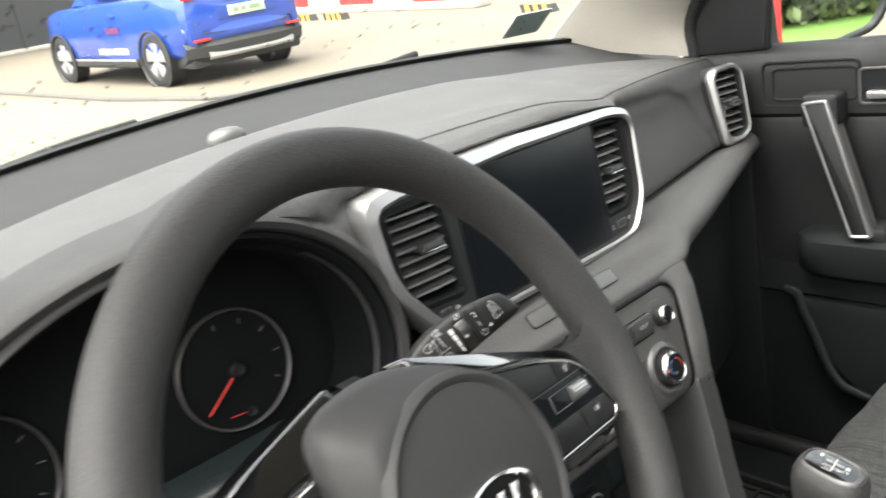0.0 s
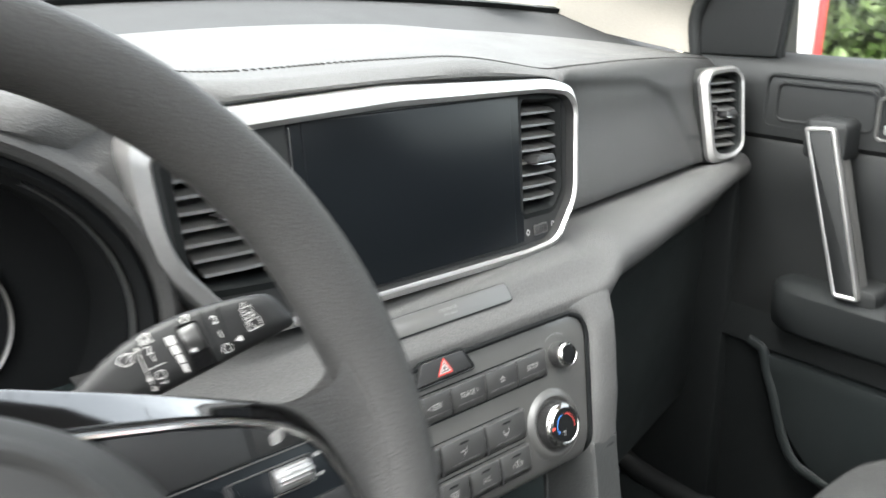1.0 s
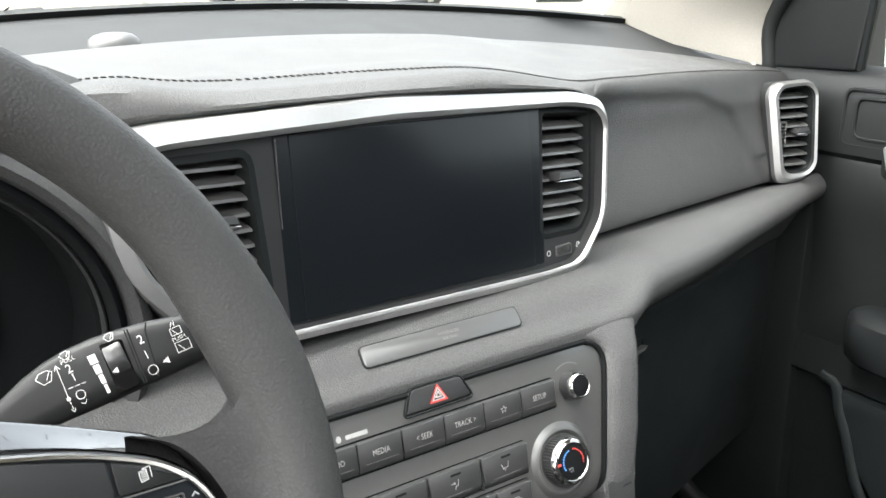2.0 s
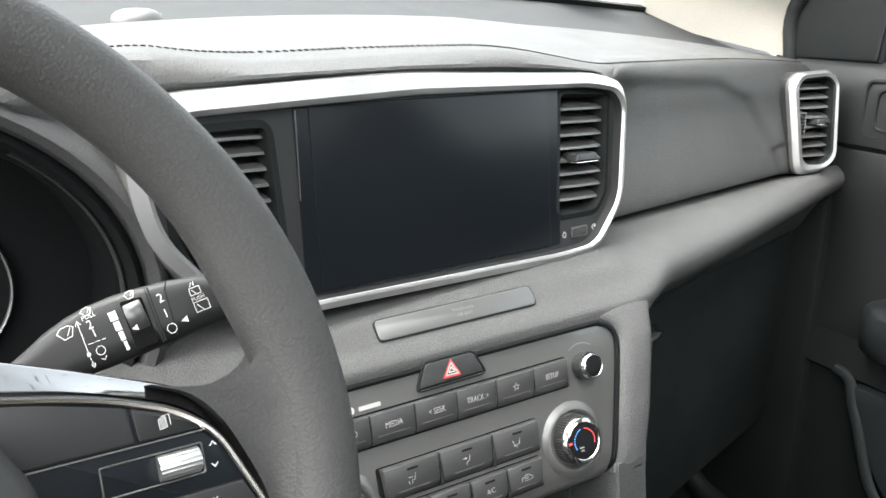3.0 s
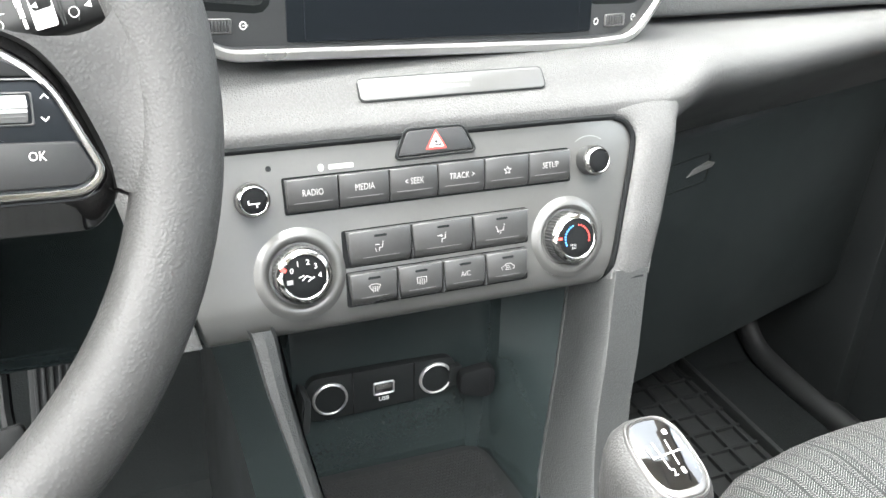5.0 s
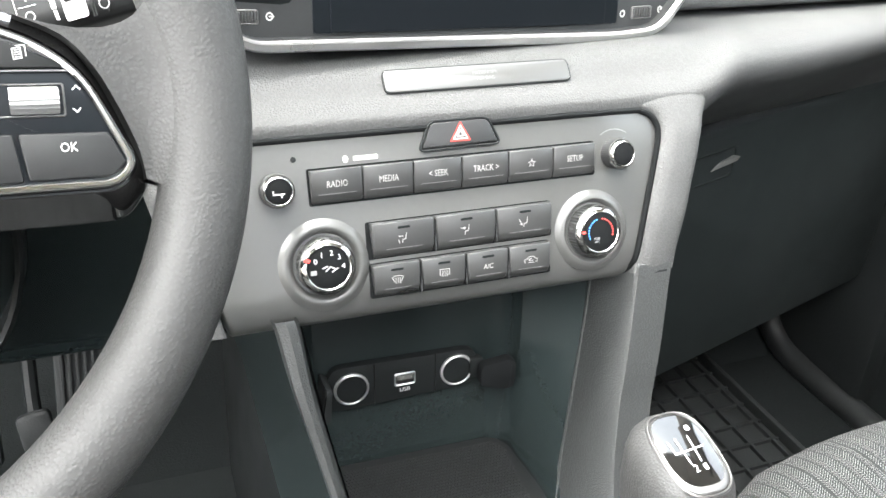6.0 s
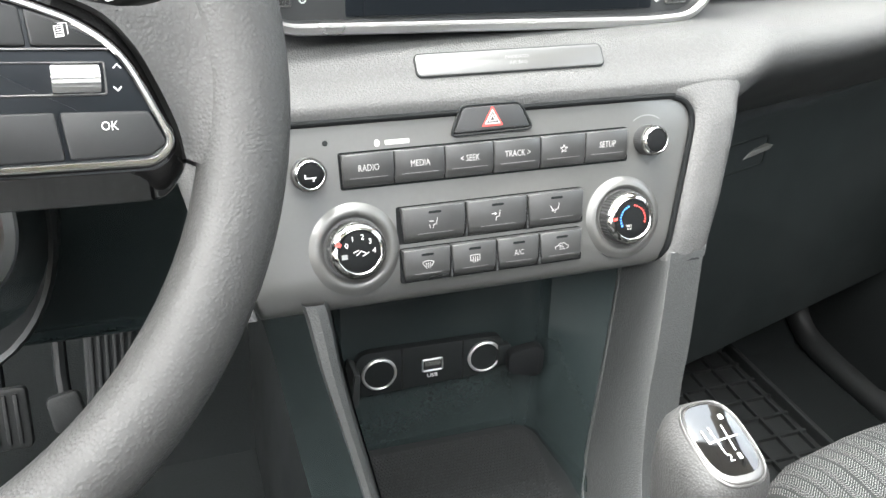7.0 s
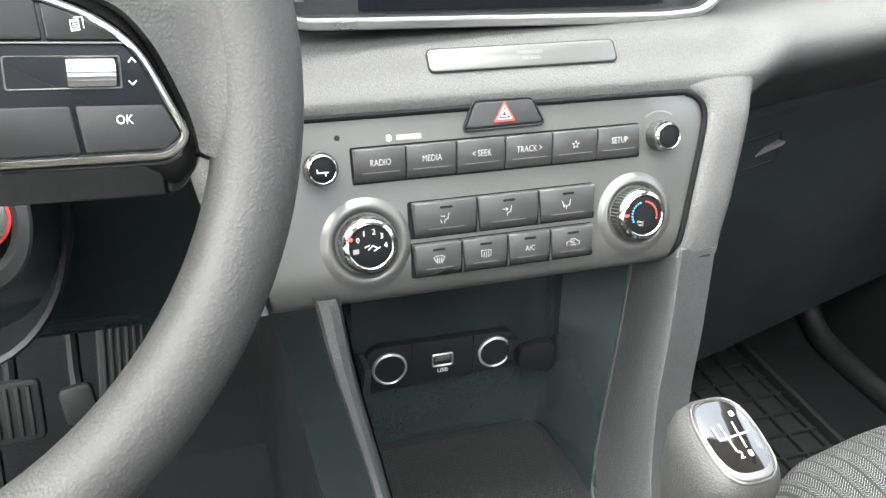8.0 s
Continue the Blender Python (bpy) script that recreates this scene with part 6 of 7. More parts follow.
    # sail panel in front of the window
    pts = [(-0.800, 1.112), (-0.668, 1.116), (-0.652, 1.26), (-0.645, 1.36), (-0.70, 1.33), (-0.795, 1.21)]
    part("sail_panel", prism(bmesh.new(), rounded(pts, 0.004, 2), at(DOOR, 0, 0, -0.02), -0.01, 0.012, 0.004), DARK, door)
    part("window_strip", sweep(bmesh.new(), [(0.717, 0.668, 1.116), (0.712, 0.655, 1.24), (0.708, 0.648, 1.36)], circle(0.006, 8), up=(1, 0, 0)), BLACK, door)
    pane = part("window_pane", box(bmesh.new(), (0.748, -0.45, 1.10), (0.752, 0.66, 1.50)), GLASS, door, "clear side window")
    pane.visible_shadow = False
    part("outer_skin", loft(bmesh.new(), [[(0.78, y, 1.10), (0.83, y, 1.07), (0.87, y, 1.0), (0.89, y, 0.85), (0.88, y, 0.55), (0.84, y, 0.36)] for y in steps(-0.45, 0.82, 4)]), WHITE, door, "white painted outer skin")
    return door


WHITE = mat("white_car_paint", (0.75, 0.75, 0.74), 0.25, coat=0.8, vary=0.02)
MIRROR = mat("mirror", (0.9, 0.9, 0.9), 0.01, 1.0)
build_door()


def build_mirror():
    mir = thing("door_mirror", "outside door mirror in a gloss black housing", "mirror")
    m = axes((0.93, 0.685, 1.165), (0.905, -0.425, 0.0), (0.0, -0.025, 1))
    out = rounded([(-0.154, -0.074), (-0.13, -0.086), (0.02, -0.086), (0.115, -0.070), (0.142, -0.03), (0.140, 0.07), (0.10, 0.09), (-0.12, 0.088), (-0.156, 0.07)], 0.02, 4)
    face = rounded([(-0.086, -0.062), (-0.074, -0.077), (0.02, -0.081), (0.111, -0.066), (0.137, -0.03), (0.135, 0.067), (0.096, 0.085), (-0.080, 0.080), (-0.098, 0.062)], 0.014, 4)
    bm = bmesh.new()
    prev = None
    for d, w in ((-0.006, 0.012), (-0.012, 0.0), (-0.014, -0.03), (-0.006, -0.07), (0.015, -0.10), (0.04, -0.115)):
        cur = ring(bm, inset(out, d), m, w)
        if prev:
            bridge(bm, prev, cur)
        prev = cur
    bm.faces.new(prev)
    part("housing", bm, PIANO, mir, "gloss black shell")
    part("edge", frame_plate(bmesh.new(), inset(out, -0.007), face, m, -0.01, 0.011, 0.003), FASCIA, mir, "dark inner frame beside the glass")
    part("mirror_glass", prism(bmesh.new(), inset(face, -0.0015), m, -0.006, 0.004), MIRROR, mir, smooth=False)
    part("foot", sweep(bmesh.new(), [(0.74, 0.74, 1.10), (0.80, 0.74, 1.09), (0.88, 0.73, 1.08)], circle(0.025, 12, 0.6)), DARK, mir)
    return mir


build_mirror()


def build_pillar():
    pil = thing("pillar_trim", "pale grey fabric-covered windscreen pillar trim", "pillar trim", kind="structure")
    a = spline([(0.62, 1.035, 1.162), (0.585, 0.90, 1.25), (0.54, 0.70, 1.38), (0.47, 0.35, 1.59)], 6)
    b = spline([(0.712, 0.800, 1.112), (0.704, 0.787, 1.20), (0.665, 0.62, 1.36), (0.58, 0.25, 1.60)], 6)
    part("cover", loft(bmesh.new(), [[tuple(p.lerp(q, t) + Vector((-0.018 * math.sin(t * math.pi), -0.018 * math.sin(t * math.pi), 0))) for t in steps(0, 1, 8)] for p, q in zip(a, b)], 0.01, (1, 1, 0)), PILLAR, pil)
    part("door_seal", sweep(bmesh.new(), [p + Vector((-0.002, -0.008, -0.006)) for p in b], circle(0.010, 10), up=(1, 0, 0)), RUBBER, pil, "black rubber door seal")
    return pil


build_pillar()


def build_shell():
    """The rest of the cabin, plain, so that light and reflections are closed in."""
    def piece(name, label, bm, material):
        ob = part(name, bm, material, None)
        ob.matrix_world = CAR
        return tagged(ob, label, name.split("_")[0], kind="structure")
    piece("floor", "dark carpeted cabin floor", loft(bmesh.new(), [[(x, y, lerp(y, [(-1.6, 0.395), (0.86, 0.395), (1.12, 0.62)])) for y in (-1.6, -0.5, 0.4, 0.86, 1.0, 1.12)] for x in steps(-0.80, 0.80, 4)], 0.02), CARPET)
    def roof_z(x, y):
        return 1.62 - 0.08 * x * x - 0.05 * ease(0.1, 0.5, y)
    # The opening in the roof is unseen, added to let more light in.
    bm = bmesh.new()
    for x0, x1, y0, y1 in ((-0.66, -0.40, -1.7, 0.42), (0.40, 0.66, -1.7, 0.42), (-0.40, 0.40, 0.18, 0.42), (-0.40, 0.40, -1.7, -0.75)):
        loft(bm, [[(x, y, roof_z(x, y)) for y in steps(y0, y1, 3)] for x in steps(x0, x1, 4)], 0.04, (0, 0, 1))
    piece("ceiling", "pale grey cloth roof lining round an added opening for light", bm, PILLAR)
    pane = piece("roof_glass", "unseen tinted pane over the added roof opening", loft(bmesh.new(), [[(x, y, roof_z(x, y) + 0.03) for y in steps(-0.76, 0.19, 4)] for x in steps(-0.41, 0.41, 4)]), ADDEDROOFPANE)
    pane.visible_shadow = False
    piece("wall_driver", "dark lower side wall behind the open driver door", loft(bmesh.new(), [[(-0.75, y, 0.38), (-0.74, y, 0.9), (-0.75, y, 1.08)] for y in steps(-1.7, -0.46, 3)], 0.08, (-1, 0, 0)), DARK)
    # Unseen half-height block in the open doorway, added to cut low ground light.
    piece("wall_driver_front", "unseen dark blocker beside the driver seat, added against low light", box(bmesh.new(), (-0.86, -0.46, 0.35), (-0.74, 0.82, 0.80), 0.015), DARK)
    piece("wall_front_side", "dark side wall of the footwell", box(bmesh.new(), (-0.86, 0.82, 0.35), (-0.74, 1.15, 1.10), 0.01), DARK)
    piece("sill_passenger", "dark kick panel beside the passenger footwell", box(bmesh.new(), (0.70, 0.70, 0.36), (0.80, 1.15, 1.09), 0.01), BLACK)
    piece("trim_sill", "dark rounded sill trim beside the passenger footwell", sweep(bmesh.new(), spline([(0.705, -0.4, 0.402), (0.705, 0.5, 0.402), (0.703, 0.66, 0.404), (0.701, 0.74, 0.406), (0.700, 0.80, 0.409), (0.699, 0.85, 0.418), (0.696, 0.885, 0.445), (0.690, 0.905, 0.49), (0.686, 0.915, 0.54)], 6), circle(0.020, 14), up=(1, 0, 0)), DARK)
    piece("wall_rear_side", "dark lower rear side wall", loft(bmesh.new(), [[(0.73, y, 0.38), (0.72, y, 0.9), (0.74, y, 1.10)] for y in steps(-1.7, -0.46, 3)], 0.08, (1, 0, 0)), DARK)
    piece("wall_rear", "dark back wall of the cabin", loft(bmesh.new(), [[(x, -1.65, 0.38), (x, -1.7, 1.05), (x, -1.68, 1.24)] for x in steps(-0.78, 0.78, 3)], 0.06, (0, -1, 0)), DARK)
    piece("bulkhead", "dark bulkhead in front of the footwells", loft(bmesh.new(), [[(x, 1.10, 0.50), (x, 1.10, 0.9), (x, 1.14, 1.16 - 0.1 * x * x - 0.01)] for x in steps(-0.80, 0.80, 6)], 0.03, (0, 1, 0)), BLACK)
    for sx in (-1, 1):
        piece("pillar_centre", "pale centre roof pillar", sweep(bmesh.new(), [(sx * 0.735, -0.48, 1.08), (sx * 0.62, -0.52, 1.60)], rounded([(-0.05, -0.02), (0.05, -0.02), (0.05, 0.02), (-0.05, 0.02)], 0.01), up=(0, 1, 0)), PILLAR)
    piece("pillar_front", "pale front roof pillar on the driver side", sweep(bmesh.new(), [(-0.70, 0.93, 1.13), (-0.52, 0.33, 1.58)], rounded([(-0.03, -0.05), (0.03, -0.05), (0.03, 0.05), (-0.03, 0.05)], 0.012), up=(1, 0, 0)), PILLAR)
    rows = []
    for x in steps(-0.70, 0.66, 20):
        y0, z0 = 1.062 - 0.2 * x * x, 1.205 - 0.1 * x * x
        x1, y1, z1 = x * 0.8, 0.43 - 0.08 * x * x, 1.60 - 0.06 * x * x
        rows.append([(x + (x1 - x) * t, y0 + (y1 - y0) * t, z0 + (z1 - z0) * t + 0.03 * math.sin(t * math.pi)) for t in steps(0, 1, 6)])
    wind = piece("windscreen", "raked clear windscreen with rain spots", loft(bmesh.new(), rows), GLASS)
    wind.visible_shadow = False
    rows = []
    for x in steps(-0.72, 0.66, 30):
        y0, z0 = 1.056 - 0.2 * x * x, 1.2005 - 0.1 * x * x
        rows.append([(x, y0 + 0.012, z0 - 0.006), (x, y0, z0 + 0.002), (x, y0 - 0.006, z0 + 0.009), (x, y0 + 0.002, z0 + 0.012)])
    piece("trim_windscreen_border", "black printed border along the windscreen foot", loft(bmesh.new(), rows), RUBBER)
    # bonnet and scuttle outside
    piece("bonnet", "white bonnet in front of the windscreen", loft(bmesh.new(), [[(x, y, lerp(y, [(1.10, 1.13), (1.3, 1.12), (1.7, 1.07), (2.05, 0.95), (2.2, 0.7)]) - 0.12 * x * x) for y in (1.14, 1.3, 1.5, 1.7, 1.9, 2.05, 2.15)] for x in steps(-0.85, 0.85, 10)]), WHITE)


build_shell()


# ---- outside: car park ----
BLUE = mat("blue_car_paint", (0.016, 0.060, 0.33), 0.2, coat=1.0, vary=0.08)
TYRE = mat("tyre", (0.02, 0.02, 0.02), 0.8, grain=0.4, cell=0.01, vary=0.2)
ALLOY = mat("alloy", (0.6, 0.6, 0.62), 0.35, 0.8, vary=0.05)
TINT = mat("tinted_glass", (0.012, 0.014, 0.017), 0.05, coat=1.0, vary=0.05, wear=-0.05)
DULLRED = mat("dull_red_print", (0.12, 0.03, 0.10), 0.4, vary=0.1)
LAMPRED = mat("tail_lamp_red", (0.5, 0.02, 0.02), 0.15, coat=1.0, vary=0.05)
PLATE = mat("plate_green", (0.50, 0.68, 0.42), 0.5, vary=0.03)
PLATEBAR = mat("plate_bar_green", (0.20, 0.30, 0.17), 0.5, vary=0.05)
YELLOW = mat("yellow_paint", (0.50, 0.27, 0.05), 0.6, vary=0.15)
BLACKP = mat("black_paint", (0.03, 0.03, 0.03), 0.6, vary=0.2)
REDW = mat("red_paint", (0.62, 0.05, 0.05), 0.5, vary=0.08)
GUTTER = mat("weathered_kerb_concrete", (0.08, 0.075, 0.065), 0.9, grain=0.4, cell=0.02, vary=0.3)
CONC = mat("concrete", (0.36, 0.34, 0.30), 0.85, grain=0.4, cell=0.02, vary=0.2)
FACADE = mat("dark_facade", (0.05, 0.055, 0.06), 0.5, grain=0.1, cell=0.05, vary=0.15)
GRASS = mat("grass", (0.10, 0.19, 0.03), 0.9, grain=0.8, cell=0.05, vary=0.5)
HEDGE = mat("hedge_leaves", (0.085, 0.115, 0.035), 0.7, vary=0.5)


def paving():
    """Tan concrete block paving."""
    m = mat("block_paving", (0.42, 0.37, 0.29), 0.85, grain=0.3, cell=0.03, vary=0.15)
    n, l = m.node_tree.nodes, m.node_tree.links
    b = n["Principled BSDF"]
    tc, br = n.new("ShaderNodeTexCoord"), n.new("ShaderNodeTexBrick")
    br.inputs["Scale"].default_value = 5.0
    br.inputs["Color1"].default_value, br.inputs["Color2"].default_value = (0.172, 0.143, 0.100, 1), (0.146, 0.122, 0.088, 1)
    br.inputs["Mortar"].default_value = (0.13, 0.115, 0.095, 1)
    br.inputs["Mortar Size"].default_value = 0.02
    l.new(tc.outputs["Object"], br.inputs["Vector"])
    mul = n.new("ShaderNodeMixRGB")
    mul.blend_type, mul.inputs["Fac"].default_value = "MULTIPLY", 0.5
    big = n.new("ShaderNodeTexNoise")
    big.inputs["Scale"].default_value, big.inputs["Detail"].default_value = 0.6, 6
    l.new(tc.outputs["Object"], big.inputs["Vector"])
    l.new(br.outputs["Color"], mul.inputs["Color1"])
    l.new(big.outputs["Fac"], mul.inputs["Color2"])
    l.new(mul.outputs["Color"], b.inputs["Base Color"])
    return m


PAVING = paving()
BRICK = mat("paving_brick", (0.160, 0.133, 0.094), 0.85, grain=0.3, cell=0.01, vary=0.2)

bm = bmesh.new()
for i in range(12):
    for j in range(12):
        x0, x1, y0, y1 = (-400 + 800 * k / 12 for k in (i, i + 1, j, j + 1))
        q = [bm.verts.new((x, y, 0)) for x, y in ((x0, y0), (x1, y0), (x1, y1), (x0, y1))]
        bm.faces.new(q)
bmesh.ops.remove_doubles(bm, verts=bm.verts, dist=0.01)
ground = part("ground", bm, PAVING, None)
tagged(ground, "tan block-paved car park, dry and bright", "ground", kind="structure")


def build_blue_car():
    car = thing("parked_car", "parked blue compact car with silver wheels and printed doors", "car", at=pose(4.93, 10.27, 0, 0, 0, 3.5))
    L0, L1, W = -0.80, 3.38, 0.90
    # side outline from tail to nose: y, sill height, waist height, half width
    st = [(-0.80, 0.62, 1.02, 0.70), (-0.74, 0.45, 1.06, 0.80), (-0.5, 0.34, 1.08, 0.87), (0.0, 0.30, 1.07, 0.895), (0.6, 0.28, 1.05, 0.90), (1.4, 0.28, 1.03, 0.90), (2.2, 0.28, 1.01, 0.895), (2.6, 0.30, 0.99, 0.89), (3.0, 0.34, 0.93, 0.85), (3.25, 0.42, 0.84, 0.76), (3.38, 0.52, 0.72, 0.60)]
    rows = []
    for y, s, wst, hw in st:
        rows.append([(-hw + 0.06, y, s), (-hw + 0.01, y, s + 0.06), (-hw, y, (s + wst) / 2), (-hw + 0.03, y, wst - 0.05), (-hw + 0.07, y, wst), (0, y, wst + 0.03), (hw - 0.07, y, wst), (hw - 0.03, y, wst - 0.05), (hw, y, (s + wst) / 2), (hw - 0.01, y, s + 0.06), (hw - 0.06, y, s)])
    bm = loft(bmesh.new(), rows)
    bm.faces.new([v for v in bm.verts if abs(v.co.y - L0) < 1e-4])
    part("body", bm, BLUE, car, "blue painted body")
    part("underbody", box(bmesh.new(), (-0.80, -0.70, 0.2), (0.80, 3.2, 0.36), 0.03), BLACKP, car)
    rows = []
    for y, z, hw in ((-0.70, 1.05, 0.72), (-0.62, 1.35, 0.66), (-0.45, 1.56, 0.60), (0.3, 1.61, 0.62), (1.1, 1.59, 0.62), (1.5, 1.50, 0.62), (2.15, 1.03, 0.70)):
        rows.append([(-hw - 0.1, y, min(z, 1.03)), (-hw, y, z - 0.03), (-hw + 0.08, y, z), (0, y, z + 0.015), (hw - 0.08, y, z), (hw, y, z - 0.03), (hw + 0.1, y, min(z, 1.03))])
    part("cabin", loft(bmesh.new(), rows), BLUE, car)
    # glass
    for sx in (-1, 1):
        for y0, y1, k in ((-0.1, 0.62, 0), (0.70, 1.55, 1)):
            part("side_window", loft(bmesh.new(), [[(sx * (0.785 - 0.0), y, 1.10), (sx * 0.72, y, 1.40)] for y in (y0, (y0 + y1) / 2, y1)], 0.01, (sx, 0, 0)), TINT, car)
    part("rear_window", loft(bmesh.new(), [[(x, -0.735, 1.12), (x, -0.665, 1.38), (x, -0.60, 1.46)] for x in steps(-0.56, 0.56, 4)], 0.02, (0, -1, 0.3)), TINT, car)
    # grey sills, arches and bumper
    for sx in (-1, 1):
        part("sill", box(bmesh.new(), (sx * 0.905 - 0.02, 0.42, 0.24), (sx * 0.905 + 0.02, 2.18, 0.34), 0.015), BLACKP, car)
        part("sill_strip", box(bmesh.new(), (sx * 0.925 - 0.006, 0.45, 0.315), (sx * 0.925 + 0.006, 2.15, 0.345), 0.004), ALLOY, car, "silver sill strip")
    part("bumper", loft(bmesh.new(), [[(x, -0.78 + 0.16 * abs(x / 0.86) ** 3, 0.27), (x, -0.84 + 0.16 * abs(x / 0.86) ** 3, 0.32), (x, -0.86 + 0.16 * abs(x / 0.86) ** 3, 0.44), (x, -0.81 + 0.16 * abs(x / 0.86) ** 3, 0.50)] for x in steps(-0.86, 0.86, 14)]), BLACKP, car, "dark lower bumper")
    part("bumper_upper", loft(bmesh.new(), [[(x, -0.80 + 0.16 * abs(x / 0.86) ** 3, 0.485), (x, -0.835 + 0.16 * abs(x / 0.86) ** 3, 0.53), (x, -0.84 + 0.16 * abs(x / 0.86) ** 3, 0.60), (x, -0.80 + 0.16 * abs(x / 0.86) ** 3, 0.67)] for x in steps(-0.84, 0.84, 14)]), BLUE, car)
    part("bumper_strip", loft(bmesh.new(), [[(x, -0.842 + 0.16 * abs(x / 0.86) ** 3, 0.285), (x, -0.868 + 0.16 * abs(x / 0.86) ** 3, 0.315), (x, -0.868 + 0.16 * abs(x / 0.86) ** 3, 0.345 + 0.03 * abs(x / 0.62) ** 4)] for x in steps(-0.62, 0.62, 14)], 0.01, (0, 1, 0)), ALLOY, car, "silver bumper strip")
    for sx in (-1, 1):
        part("reflector", box(bmesh.new(), (sx * 0.66 - 0.11, -0.80, 0.50), (sx * 0.66 + 0.11, -0.74, 0.535), 0.008), LAMPRED, car)
        part("tail_lamp", prism(bmesh.new(), rounded([(-0.09, -0.12), (0.09, -0.12), (0.09, 0.14), (-0.05, 0.16)], 0.03), axes((sx * 0.74, -0.775, 1.10), (1, 0.25 * sx, 0), (0, 0.05, 1)), -0.03, 0.03, 0.01), LAMPRED, car)
    plate = part("number_plate", box(bmesh.new(), (-0.26, -0.835, 0.74), (0.26, -0.80, 0.855), 0.004), PLATE, car, "pale green number plate")
    for k, (a, b) in enumerate(((-0.2, -0.12), (-0.09, -0.02), (0.03, 0.19))):
        part("plate_bar", box(bmesh.new(), (a, -0.839, 0.775), (b, -0.834, 0.825)), PLATEBAR, plate)
    part("plate_recess", prism(bmesh.new(), rect(-0.42, -0.09, 0.42, 0.10, 0.03), axes((0, -0.80, 0.80), (1, 0, 0), (0, 0, 1)), -0.02, 0.012, 0.01), BLUE, car)
    # printed bars on the doors
    for y0, y1 in ((0.62, 1.0), (1.06, 1.42)):
        part("door_print", box(bmesh.new(), (-0.908, y0, 0.40), (-0.899, y1, 0.475)), PRINT, car, "white plain bar")
    part("door_print", box(bmesh.new(), (-0.908, 0.75, 0.66), (-0.901, 1.1, 0.74)), DULLRED, car, "dull red plain bar")
    part("bumper_print", box(bmesh.new(), (-0.30, -0.825, 0.93), (0.18, -0.80, 0.96)), PRINT, car, "white plain bar")
    part("badge", box(bmesh.new(), (0.12, -0.835, 0.885), (0.42, -0.80, 0.925), 0.004), PRINT, car)
    part("tailgate_seam", sweep(bmesh.new(), [(-0.62, -0.79, 0.60), (-0.5, -0.822, 0.585), (0.5, -0.822, 0.585), (0.62, -0.79, 0.60)], circle(0.006, 6)), BLACKP, car)
    for sx in (-1, 1):
        for y in (0.66, 1.60):
            part("door_seam", sweep(bmesh.new(), [(sx * 0.880, y, 0.40), (sx * 0.899, y, 0.66), (sx * 0.868, y, 0.98)], circle(0.005, 6), up=(0, 1, 0)), BLACKP, car)
        part("door_handle", box(bmesh.new(), (sx * 0.885 - 0.02, 0.80, 0.86), (sx * 0.885 + 0.02, 0.98, 0.89), 0.01), BLUE, car)
    part("lamp_bar", box(bmesh.new(), (-0.60, -0.79, 1.02), (0.60, -0.765, 1.07), 0.01), TINT, car, "dark bar between the tail lamps")
    # wheels
    for x, y in ((-0.80, 0.0), (0.80, 0.0), (-0.80, 2.6), (0.80, 2.6)):
        sx = 1 if x > 0 else -1
        mw = axes((x, y, 0.325), (0, sx, 0), (0, 0, 1))
        wh = part("wheel", lathe(bmesh.new(), [(0.20, -0.10), (0.30, -0.10), (0.322, -0.075), (0.325, -0.03), (0.325, 0.06), (0.318, 0.085), (0.295, 0.098), (0.235, 0.10), (0.225, 0.085)], mw, 40), TYRE, car, "black tyre")
        part("rim", lathe(bmesh.new(), [(0.228, 0.088), (0.215, 0.092), (0.205, 0.075), (0.19, 0.02), (0.0, 0.01)], mw, 32), BLACKP, wh)
        for k in range(5):
            a = k * math.tau / 5 + 0.3
            pts = [(0.03 * math.cos(a - 0.9), 0.03 * math.sin(a - 0.9)), (0.213 * math.cos(a - 0.40), 0.213 * math.sin(a - 0.40)), (0.218 * math.cos(a), 0.218 * math.sin(a)), (0.213 * math.cos(a + 0.40), 0.213 * math.sin(a + 0.40)), (0.03 * math.cos(a + 0.9), 0.03 * math.sin(a + 0.9))]
            part("rim_spoke", prism(bmesh.new(), pts, mw, 0.06, 0.095, 0.006), ALLOY, wh)
        part("hub_cap", lathe(bmesh.new(), [(0.045, 0.06), (0.043, 0.098), (0.0, 0.104)], mw, 20), ALLOY, wh)
        part("arch", lathe(bmesh.new(), [(0.37, 0.112), (0.345, 0.118), (0.335, 0.10), (0.335, -0.1)], mw, 40), BLACKP, car, "dark wheel arch trim")
    return car


build_blue_car()


def wheel_stop(p, turn, n=7):
    ws = thing("wheel_stop", "low parking stop striped yellow and black", "wheel stop", "wheel stops", at=pose(*p, 0, 0, turn))
    for k in range(n):
        bm = bmesh.new()
        x0, x1 = -0.36 + 0.66 * k / n, -0.36 + 0.66 * (k + 1) / n
        a = [bm.verts.new(q) for q in ((x0, -0.08, 0), (x0, 0.08, 0), (x0 + 0.06, 0.06, 0.12), (x0 + 0.06, -0.06, 0.12))]
        b = [bm.verts.new(q) for q in ((x1, -0.08, 0), (x1, 0.08, 0), (x1 + 0.06, 0.06, 0.12), (x1 + 0.06, -0.06, 0.12))]
        bridge(bm, a, b)
        bm.faces.new(a)
        bm.faces.new(b)
        part("stripe", bm, YELLOW if k % 2 else BLACKP, ws, "yellow block" if k % 2 else "black block", smooth=False)
    return ws


wheel_stop((9.43, 14.83, 0), 88)
wheel_stop((9.45, 13.82, 0), 88)
wheel_stop((9.56, 8.80, 0), 85)


